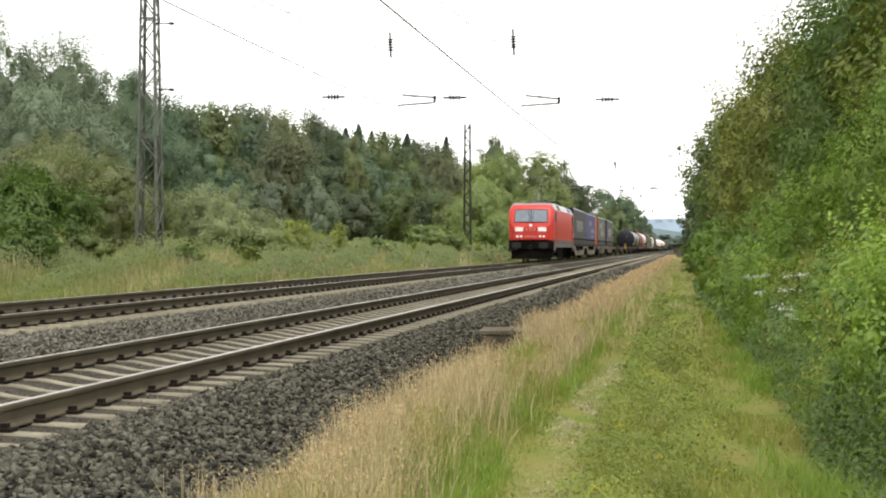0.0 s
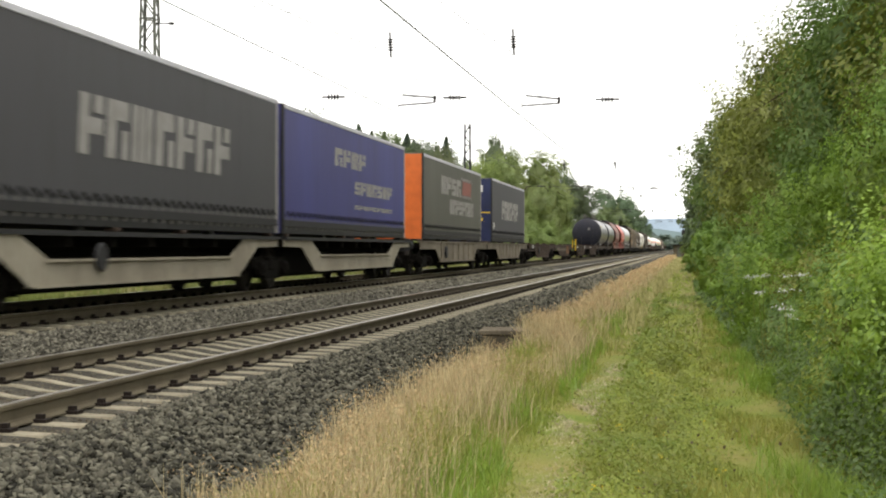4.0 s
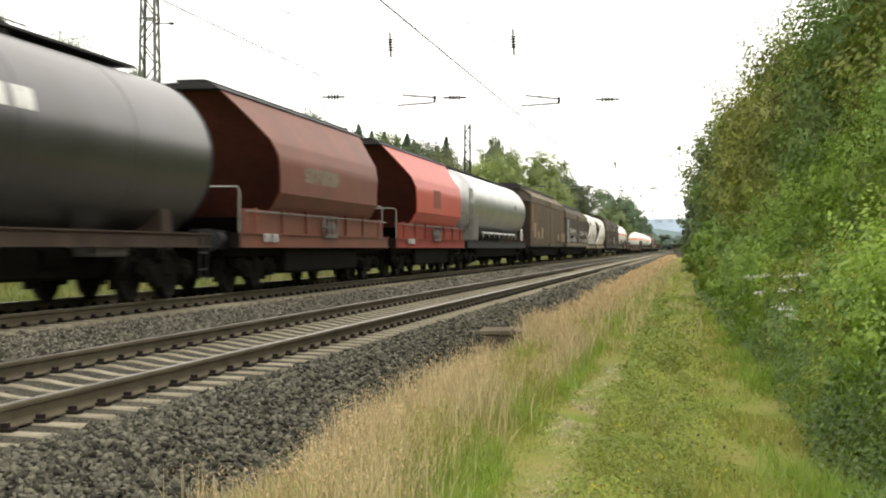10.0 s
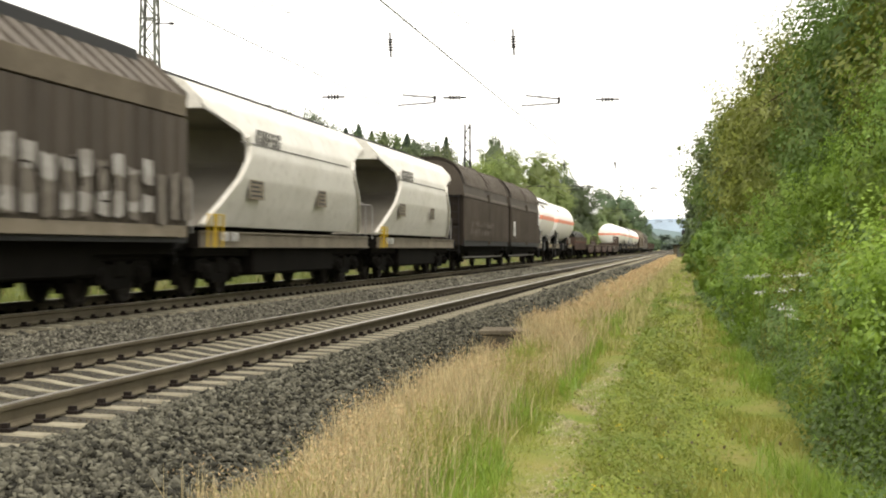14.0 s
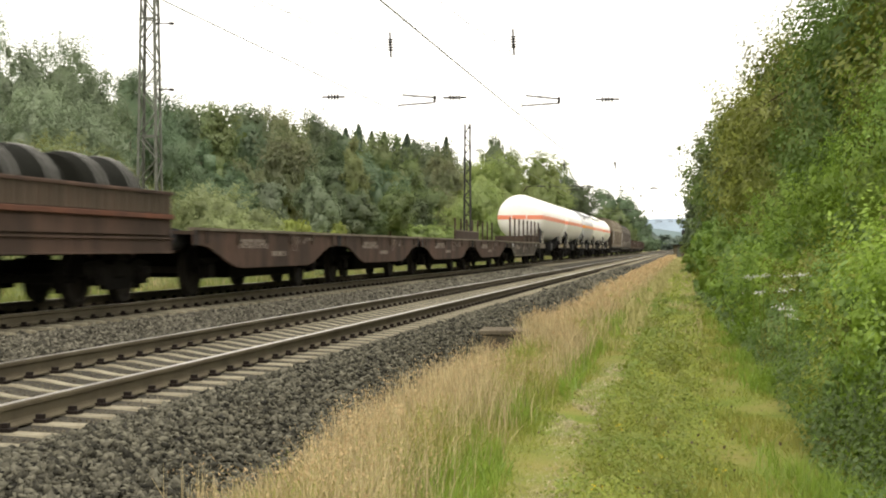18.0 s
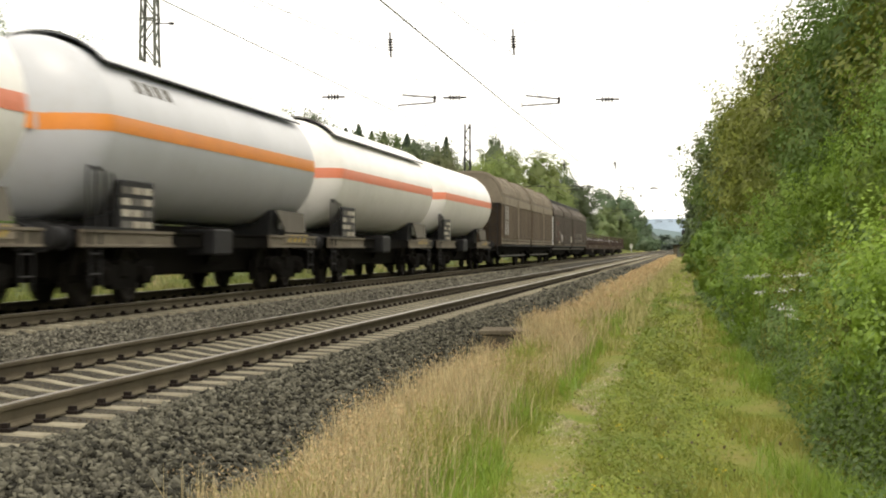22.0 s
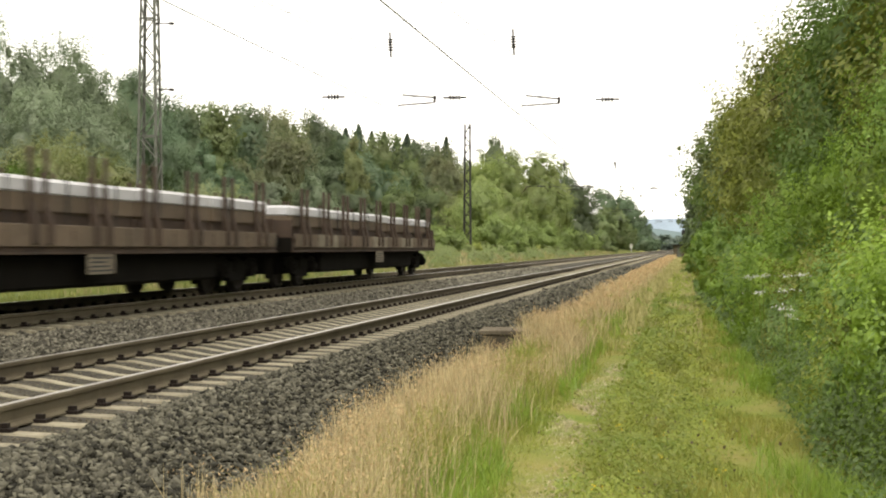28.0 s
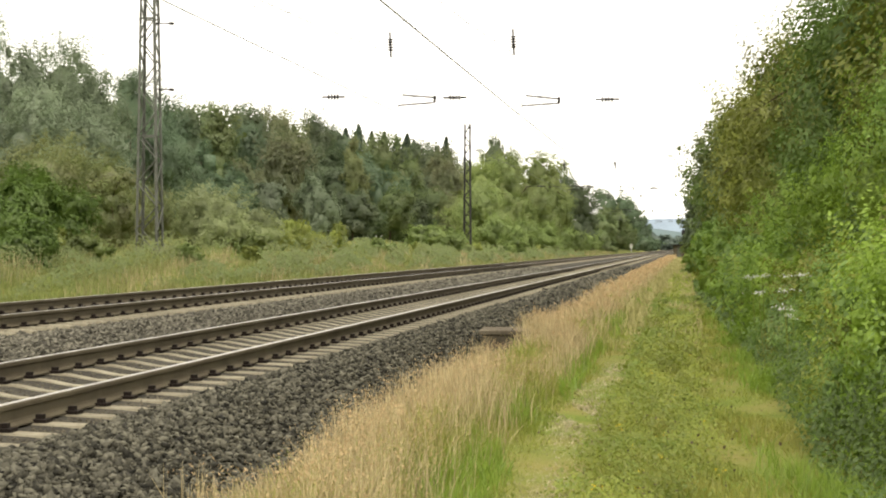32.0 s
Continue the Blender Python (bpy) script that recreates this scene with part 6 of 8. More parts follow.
    for y in (7.4, 8.6, 10.3, 11.4):
        g.turn([(3.86, 0.09), (4.0, 0.05), (4.06, 0.09), (4.2, 0.05)], 0.3, 0, 8, "z", y)
    g.tube([(0.3, 6.6, 4.2), (0.3, 12.2, 4.2)], 0.025, 6)
    g.box(-0.7, 0.2, 8.2, 9.6, 3.86, 4.06, 0.04)
    part("roof_gear", g, M_DARKSTEEL, ob, "dark roof insulators and bar")

    def panto(yb, raised):
        g = Geo()
        for x in (-0.45, 0.45):
            g.box(x - 0.04, x + 0.04, yb - 0.7, yb + 0.9, 3.98, 4.06)
            for y in (yb - 0.6, yb + 0.8):
                g.turn([(3.86, 0.07), (3.98, 0.05)], x, 0, 8, "z", y)
        g.box(-0.5, 0.5, yb + 0.75, yb + 0.9, 3.98, 4.08)
        if raised:
            knee, head = (0, yb + 1.3, 4.78), (0, yb + 0.1, 5.62)
            g.tube([(0, yb - 0.5, 4.08), knee], 0.05, 7)
            g.tube([(0.1, yb - 0.3, 4.02), (0.06, knee[1], 4.7)], 0.02, 5)
            for s in (-1, 1):
                g.tube([(s * 0.06, knee[1], knee[2]), (s * 0.42, head[1], head[2])], 0.035, 5)
            z = 5.7
        else:
            g.tube([(0, yb - 0.5, 4.1), (0, yb + 1.0, 4.16)], 0.05, 7)
            for s in (-1, 1):
                g.tube([(s * 0.1, yb + 1.0, 4.16), (s * 0.42, yb - 0.4, 4.22)], 0.025, 5)
            head = (0, yb - 0.4, 4.2)
            z = 4.26
        for d in (-0.16, 0.16):
            g.tube([(-0.95, head[1] + d, z - 0.22), (-0.78, head[1] + d, z - 0.05), (-0.6, head[1] + d, z), (0.6, head[1] + d, z), (0.78, head[1] + d, z - 0.05), (0.95, head[1] + d, z - 0.22)], 0.032, 5)
        g.tube([(-0.42, head[1] - 0.16, z), (-0.42, head[1] + 0.16, z)], 0.018, 5)
        g.tube([(0.42, head[1] - 0.16, z), (0.42, head[1] + 0.16, z)], 0.018, 5)
        return g
    part("pantograph", panto(5.4, True), M_SILL, ob, "raised grey pantograph")
    part("pantograph", panto(L - 5.6, False), M_DARKSTEEL, ob, "folded grey pantograph")
    return ob


locomotive(93.55, 18.5)


# ---------------------------------------------------------------- container wagons
def container_wagon(s0, L, joint, material, deep, label, tub=False):
    """Two flat sections that share a middle bogie; deep girders between the bogies, or low pale troughs with slanted ends."""
    ob = car("container_wagon", label, s0)
    for y0, y1 in ((0.62, joint - 0.25), (joint + 0.25, L - 0.62)):
        for s in (-1, 1):
            a, b = sorted((s * 1.28, s * 1.25))
            k = 3.0
            prof = [(y0, 1.12), (y0, 0.86), (y0 + k, 0.86), (y0 + k + 0.9, 0.86 - deep), (y1 - k - 0.9, 0.86 - deep), (y1 - k, 0.86), (y1, 0.86), (y1, 1.12)]
            if tub:
                prof = [(y0, 1.12), (y0, 0.92), (y0 + 1.5, 0.9), (y0 + 2.7, 0.36), (y1 - 2.7, 0.36), (y1 - 1.5, 0.9), (y1, 0.92), (y1, 1.12), (y1 - 2.2, 1.12), (y1 - 3.3, 0.72), (y0 + 3.3, 0.72), (y0 + 2.2, 1.12)]
            g = Geo().sidewise(prof, a, b)
            a, b = sorted((s * 1.33, s * 1.17))
            if tub:
                part("top_rail", Geo().box(a, b, y0, y1, 1.06, 1.13), M_DARKSTEEL, ob, "dark top rail")
                g.box(a, b, y0 + 3.2, y1 - 3.2, 0.69, 0.73)
                g.box(a, b, y0 + 2.8, y1 - 2.8, 0.34, 0.37)
            else:
                g.box(a, b, y0, y1, 1.085, 1.13)
                g.box(a, b, y0 + k + 0.9, y1 - k - 0.9, 0.84 - deep, 0.87 - deep)
            gird = part("girder", g, M_TROUGH if tub else material, ob, "pale dusty trough side" if tub else "")
            n = 0 if tub else 7
            for i in range(n):
                y = y0 + k + 1.1 + (y1 - y0 - 2 * k - 2.2) * i / (n - 1)
                a, b = sorted((s * 1.28, s * 1.315))
                part("rib", Geo().box(a, b, y - 0.03, y + 0.03, 0.88 - deep, 1.08), material, gird)
        g = Geo().box(-0.5, 0.5, y0, y1, 0.8, 1.08)
        for i in range(9):
            y = y0 + (y1 - y0) * (i + 0.5) / 9
            g.box(-1.24, 1.24, y - 0.07, y + 0.07, 0.9, 1.08)
        part("underframe", g, M_RUNGEAR, ob, "dark steel underframe")
        if material is M_FRAME_GREY:
            # plain black block added to darken the space below the deck
            part("brake_gear_filler", Geo().box(-0.6, 0.6, y0 + 0.5, y1 - 0.5, 0.22, 0.8, 0.04), M_RUNGEAR, ob, "black brake gear under the floor, bulked out to darken the gap")
        for y in (y0 + 0.4, y0 + 5.8, y1 - 5.8, y1 - 0.4):
            for s in (-1, 1):
                part("container_spigot", Geo().box(s * 1.15 - 0.11, s * 1.15 + 0.11, y - 0.12, y + 0.12, 1.13, 1.2, 0.02), M_FRAME_BROWN, ob, "folding container spigot")
    for y in (2.4, joint, L - 2.4):
        add_bogie(ob, y)
    add_ends(ob, L, 1.0)
    part("brake_wheel", Geo().turn([(1.3, 0.2), (1.33, 0.22), (1.36, 0.2)], 0, 0.75, 16, "x", 2.6 + 3), M_DARKSTEEL, ob, "dark hand wheel")
    return ob


container_wagon(112.75, 30.9, 15.5, M_FRAME_GREY, 0.45, "long pale trough-sided container wagon in two joined sections, loaded", True)
container_wagon(144.4, 33.9, 17.0, M_FRAME_GREY, 0.45, "long dirty beige container wagon in two joined sections, loaded")
fl = container_wagon(178.5, 33.0, 16.4, M_FRAME_BROWN, 0.5, "empty dark brown two-section container wagon with rust marks")
for y in (31.2, 31.6):
    part("yellow_post", Geo().tube([(1.34, y, 0.9), (1.36, y, 1.5)], 0.03, 6), M_YELLOW, fl, "yellow hand post")
part("rust_patch", Geo().box(1.283, 1.288, 26.3, 28.2, 0.5, 1.07), M_RUSTY, fl, "orange rust patch")
plates(fl, [(2.0, 2.9, 0.9, 1.06)], 1.284)
g = letters(18.5, 25.8, 0.72, 0.92, 1.284, 9, 4)
part("print_line", g, M_FRAME_GREY, fl, "row of pale print bars")
fl2 = container_wagon(211.9, 33.2, 16.2, M_FRAME_BROWN, 0.52, "empty dark brown two-section container wagon with pale marks")
for y in (0.9, 1.3):
    part("yellow_post", Geo().tube([(1.34, y, 0.7), (1.36, y, 1.62)], 0.03, 6), M_YELLOW, fl2, "yellow hand post")
plates(fl2, [(3.5, 4.3, 0.92, 1.06), (12.0, 12.8, 0.92, 1.06), (20.0, 21, 0.92, 1.06)], 1.284)


def container(name, label, s0, L, z0, z1, side, front, mark, w=1.26, seed=1):
    """A curtain-sided box: frame, curtain, buckle fringe, front wall, roof, lettering as bars."""
    ob = thing(name, label, "container", pose(FAR, s0, 1.132), "containers on the train")
    CARS.append((ob, s0, 1.132))
    z0, z1 = 0.068, z1 - 1.132
    part("floor", Geo().box(-w + 0.02, w - 0.02, 0.05, L - 0.05, z0, z0 + 0.16, 0.01), M_DARKSTEEL, ob, "dark floor frame")
    for y in (0.3, L / 2 - 3, L / 2 + 3, L - 0.3):
        for s in (-1, 1):
            part("corner_casting", Geo().box(s * (w - 0.16) - 0.09, s * (w - 0.16) + 0.09, y - 0.1, y + 0.1, 0.0, z0 + 0.05, 0.01), M_DARKSTEEL, ob)
    for s in (-1, 1):
        a, b = sorted((s * (w - 0.03), s * w))
        cur = part("curtain", Geo().box(a, b, 0.12, L - 0.12, z0 + 0.3, z1 - 0.1), side, ob, "taut tarpaulin side curtain")
        a, b = sorted((s * (w - 0.01), s * (w + 0.012)))
        for i in range(34):
            y = 0.3 + (L - 0.6) * i / 33
            part("buckle_strap", shared(f"buckle_strap_{s}", lambda: Geo().box(a, b, -0.03, 0.03, z0 + 0.1, z0 + 0.36), M_SILL), M_SILL, cur, at=pose(0, y, 0))
        part("lashing_rope", Geo().tube([(s * (w + 0.014), 0.2 + (L - 0.4) * k / 68, z0 + (0.5 if k % 2 else 0.38)) for k in range(69)], 0.016, 4), M_RUBBER, cur, "dark lashing rope")
        a, b = sorted((s * (w - 0.06), s * (w + 0.015)))
        part("bottom_rail", Geo().box(a, b, 0.05, L - 0.05, z0 + 0.16, z0 + 0.3), M_DARKSTEEL, ob)
        part("top_rail", Geo().box(a, b, 0.02, L - 0.02, z1 - 0.1, z1, 0.012), M_ROOFSILVER, ob, "pale top rail")
        for y in (0.0, L - 0.12):
            part("corner_post", Geo().box(a, b, y, y + 0.12, z0, z1, 0.012), M_DARKSTEEL if y == 0 else M_PALE, ob)
    part("roof", Geo().box(-w + 0.03, w - 0.03, 0.05, L - 0.05, z1 - 0.04, z1 + 0.015), M_SILL, ob, "grey roof sheet")
    fw = part("front_wall", Geo().box(-w + 0.05, w - 0.05, 0.0, 0.06, z0, z1 - 0.02), front, ob, "painted front wall")
    part("back_door", Geo().box(-w + 0.05, w - 0.05, L - 0.06, L, z0, z1 - 0.02), M_SILL, ob, "pale back door")
    if mark == "blue":
        g = Geo()
        for k in range(5):
            g.box(-0.85 + 0.36 * k, -0.6 + 0.36 * k, -0.006, 0.0, z1 - 0.62, z1 - 0.32)
        part("lettering", g, M_WHITE, fw, "white block lettering as bars")
        part("yellow_line", Geo().box(-w + 0.08, w - 0.08, -0.006, 0, z0 + 1.28, z0 + 1.33), M_YELLOW, fw)
        part("yellow_plate", Geo().box(0.1, 0.85, -0.006, 0, z0 + 0.92, z0 + 1.06), M_YELLOW, fw)
        part("print_block", Geo().box(0.15, 0.75, -0.006, 0, z0 + 1.55, z0 + 2.1).box(-0.6, -0.1, -0.006, 0, z0 + 1.55, z0 + 2.0), M_BAND, fw)
        part("lettering", letters(L * 0.27, L * 0.77, z0 + 1.05, z0 + 1.95, w + 0.002, 7, seed), M_PALE, ob, "large pale block letters as plain bars")
        plates(ob, [(0.5, 0.9, z0 + 0.6, z0 + 0.85)], w + 0.003)
    elif mark == "violet":
        part("lettering", letters(L * 0.34, L * 0.6, z0 + 1.75, z0 + 2.2, w + 0.002, 4, seed), M_PALE, ob, "white block letters as plain bars")
        part("lettering", letters(L * 0.5, L * 0.86, z0 + 1.1, z0 + 1.45, w + 0.002, 7, seed + 1), M_PALE, ob)
        part("lettering", letters(L * 0.5, L * 0.86, z0 + 0.7, z0 + 0.82, w + 0.002, 9, seed + 2), M_PALE, ob)
    else:
        part("lettering", letters(L * 0.4, L * 0.84, z0 + 0.95, z0 + 1.5, w + 0.002, 8, seed), M_PALE, ob, "large pale block letters as plain bars")
        part("lettering", letters(L * 0.26, L * 0.6, z0 + 1.65, z0 + 2.3, w + 0.002, 4, seed + 1), M_PALE, ob)
        em = part("emblem", Geo().sidewise([(L * 0.62 + 0.25 * i, z0 + 1.75 + 0.05 * math.sin(i * 2)) for i in range(10)] + [(L * 0.62 + 0.25 * i + 0.2, z0 + 2.3 + 0.05 * math.sin(i * 2)) for i in range(9, -1, -1)], w + 0.002, w + 0.008), M_PINK, ob, "faded red wavy emblem")
        g = Geo()
        for zz in (1.68, 2.36):
            g.tube([(w + 0.012, L * 0.6 + 0.14 * i, z0 + zz + 0.06 * math.sin(i * 1.2)) for i in range(21)], 0.022, 4)
        part("emblem_line", g, M_PALE, em)
    return ob


container("curtain_container", "grey curtain-sided container with a dark blue front wall and pale letters", 113.75, 14.3, 0, 4.05, M_CURTAIN, M_BLUEDARK, "blue", seed=5)
container("curtain_container", "violet-blue curtain-sided container with white lettering", 128.45, 13.9, 0, 4.02, M_CURTAIN_BLUE, M_CURTAIN_BLUE, "violet", seed=9)
container("curtain_container", "grey-olive curtain-sided trailer box with an orange front wall", 145.6, 13.9, 0, 4.05, M_CURTAIN_OLIVE, M_ORANGE, "olive", seed=3)
container("curtain_container", "grey curtain-sided container with a dark blue front wall and pale letters", 163.1, 13.5, 0, 4.05, M_CURTAIN, M_BLUEDARK, "blue", seed=5)


# ---------------------------------------------------------------- tank wagons
def dome(y, r, d, n=7, back=False):
    """Profile of a domed tank end of depth d."""
    p = [(y + d - d * math.sin(i / n * math.pi / 2), r * math.cos(i / n * math.pi / 2) if i < n else 0.01) for i in range(n, -1, -1)]
    return p if not back else [(2 * y - a, b) for a, b in reversed(p)]


def strip(cx, cz, r, a0, a1, y0, y1, n=6, t=0.005):
    """A band laid on a cylinder along y between two angles (degrees over the near side's horizontal)."""
    g = Geo()
    rings = []
    for y in (y0, y1):
        o = [(cx + (r + t) * math.cos(radians(a0 + (a1 - a0) * i / n)), y, cz + (r + t) * math.sin(radians(a0 + (a1 - a0) * i / n))) for i in range(n + 1)]
        i_ = [(cx + (r - 0.01) * math.cos(radians(a0 + (a1 - a0) * i / n)), y, cz + (r - 0.01) * math.sin(radians(a0 + (a1 - a0) * i / n))) for i in range(n, -1, -1)]
        rings.append(o + i_)
    return g.loft(rings)


def tank_base(ob, L, frame=M_FRAME_BROWN, bogies=True, open_middle=False):
    if open_middle:
        underframe(ob, 0.62, L - 0.62, 0.92, 1.16, M_RUNGEAR, 0.9)
        k = min(4.6, L * 0.3)
        for y0, y1 in ((0.6, k), (L - k, L - 0.6)):
            for s in (-1, 1):
                part("end_sill", Geo().prism([(s * x, z) for x, z in ((1.24, 1.16), (1.24, 1.12), (1.2, 1.11), (1.2, 0.94), (1.24, 0.93), (1.24, 0.9), (1.17, 0.9), (1.17, 1.16))], y0, y1), M_FRAME_GREY, ob, "worn grey-brown end sill")
        # black block that makes the space under the tank a dark void
        part("belly_gear_filler", Geo().box(-0.5, 0.5, k + 0.2, L - k - 0.2, 0.6, 1.3, 0.08), M_RUNGEAR, ob, "black gear under the tank, bulked out as a dark void")
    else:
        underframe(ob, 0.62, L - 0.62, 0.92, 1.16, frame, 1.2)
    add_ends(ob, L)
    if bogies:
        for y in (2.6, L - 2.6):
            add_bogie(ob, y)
        # the long box is filler that darkens the gap between the wheels
        part("brake_gear_filler", Geo().box(-0.6, 0.6, 1.0, L - 1.0, 0.4, 0.92, 0.05).turn([(L / 2 + 0.5, 0.2), (L / 2 + 1.5, 0.2)], 0.5, 0.72, 14), M_RUNGEAR, ob, "dark brake cylinder and tank with a darkening filler block")
    else:
        for y in (2.3, L - 2.3):
            add_axle(ob, y)
    for y in (1.1, L - 1.1):
        g = Geo()
        ladder(g, 1.22, y, 0.3, 1.1, 0.4, False)
        part("step", g, M_DARKSTEEL, ob)


def end_rails(ob, y, L):
    g = Geo()
    s = 1 if y < L / 2 else -1
    for z in (1.62, 2.1):
        g.tube([(-1.3, y, z), (1.3, y, z)], 0.02, 5)
    for x in (-1.3, -0.5, 0.5, 1.3):
        g.tube([(x, y, 1.1), (x, y, 2.1)], 0.022, 5)
    ladder(g, 0.9, y + s * 0.05, 1.1, 3.2, 0.4)
    part("end_railing", g, M_DARKSTEEL, ob, "thin end platform railing")


def oil_tank(s0, L, y0, y1, label, first=False):
    ob = car("tank_wagon", label, s0, "tank wagon")
    tank_base(ob, L)
    r, cz = 1.48, 2.47
    tank = part("tank", Geo().turn([(y0 + 0.42, r), (y0 + 0.5, r + 0.0), (y1 - 0.45, r), (y1 - 0.4, r)], 0, cz, 40), M_TANKGREY, ob, "dull grey tank barrel", 40)
    part("tank_end", Geo().turn(dome(y0, r - 0.02, 0.42) + [(y0 + 0.43, r + 0.012), (y0 + 0.53, r + 0.012)], 0, cz, 40), M_TANKEND, ob, "blue-black domed tank end", 40)
    part("tank_end", Geo().turn([(y1 - 0.75 if first else y1 - 0.5, r + 0.012), (y1 - 0.42, r + 0.012)] + dome(y1, r - 0.02, 0.42, back=True), 0, cz, 40), M_TANKEND, ob, "blue-black domed tank end", 40)
    for y in (y0 + (y1 - y0) * 0.36, y0 + (y1 - y0) * 0.68):
        part("weld_band", Geo().turn([(y - 0.04, r + 0.004), (y, r + 0.008), (y + 0.04, r + 0.004)], 0, cz, 40), M_TANKGREY, tank, smooth=40)
    walk_ = part("roof_walkway", Geo().box(-0.42, 0.42, y0 + 1.2, y1 - 1.5, cz + r + 0.06, cz + r + 0.1), M_DARKSTEEL, ob, "dark roof walkway")
    g = Geo()
    for s in (-1, 1):
        if first or s < 0:
            g.tube([(s * 0.42, y0 + 1.2, cz + r + 0.44), (s * 0.42, y0 + 8.6, cz + r + 0.44)], 0.016, 5)
            for i in range(8):
                y = y0 + 1.2 + 7.4 * i / 7
                g.tube([(s * 0.42, y, cz + r), (s * 0.42, y, cz + r + 0.44)], 0.022, 5)
    part("railing", g, M_SILL, walk_, "thin folding hand rail")
    part("manhole", Geo().turn([(cz + r - 0.05, 0.36), (cz + r + 0.14, 0.36), (cz + r + 0.2, 0.3)], 0, 0, 16, "z", (y0 + y1) / 2), M_DARKSTEEL, ob, "round manhole cover")
    for y in (y0 + 2.0, y1 - 2.0):
        part("saddle", Geo().prism([(-1.2, 1.1), (1.2, 1.1), (1.15, 1.6), (0.6, 1.25), (-0.6, 1.25), (-1.15, 1.6)], y - 0.25, y + 0.25), M_FRAME_BROWN, ob, "tank saddle")
    plates(ob, [(y0 + 1.3, y0 + 2.5, 1.12, 1.85)], 1.25, M_SILL, M_WHITE)
    end_rails(ob, 0.75, L)
    if first:
        part("yellow_label", strip(0, cz, r, 22, 30, y0 + 1.3, y0 + 4.2), M_FADEDYELLOW, tank, "faded yellow lettering band")
        g = Geo()
        for k in range(3):
            g.box(0.14, 0.32, y0 + 0.012, y0 + 0.03, cz + 0.15 + 0.14 * k, cz + 0.21 + 0.14 * k)
        part("end_print", g, M_PALE, ob, "white print on the tank end")
    else:
        part("lettering", strip(0, cz, r, 8, 20, y0 + 2.7, y0 + 3.2).add(*((lambda q: (q.v, q.f))(strip(0, cz, r, 8, 20, y0 + 3.4, y0 + 4.1)))), M_WHITE, tank, "white letters as plain bars")
        part("lettering", strip(0, cz, r, 8, 20, y0 + 4.3, y0 + 4.9), M_WHITE, tank)
    part("belly_valve", Geo().box(-1.1, 1.1, (y0 + y1) / 2 + 1.6, (y0 + y1) / 2 + 2.8, 0.75, 1.1, 0.04), M_SILL, ob, "grey valve box")
    return ob


oil_tank(245.2, 15.9, 1.1, 15.0, "dark-ended grey oil tank wagon with a yellow label", True)
oil_tank(261.1, 14.2, 0.75, 13.3, "grey oil tank wagon with dark ends and white marks")


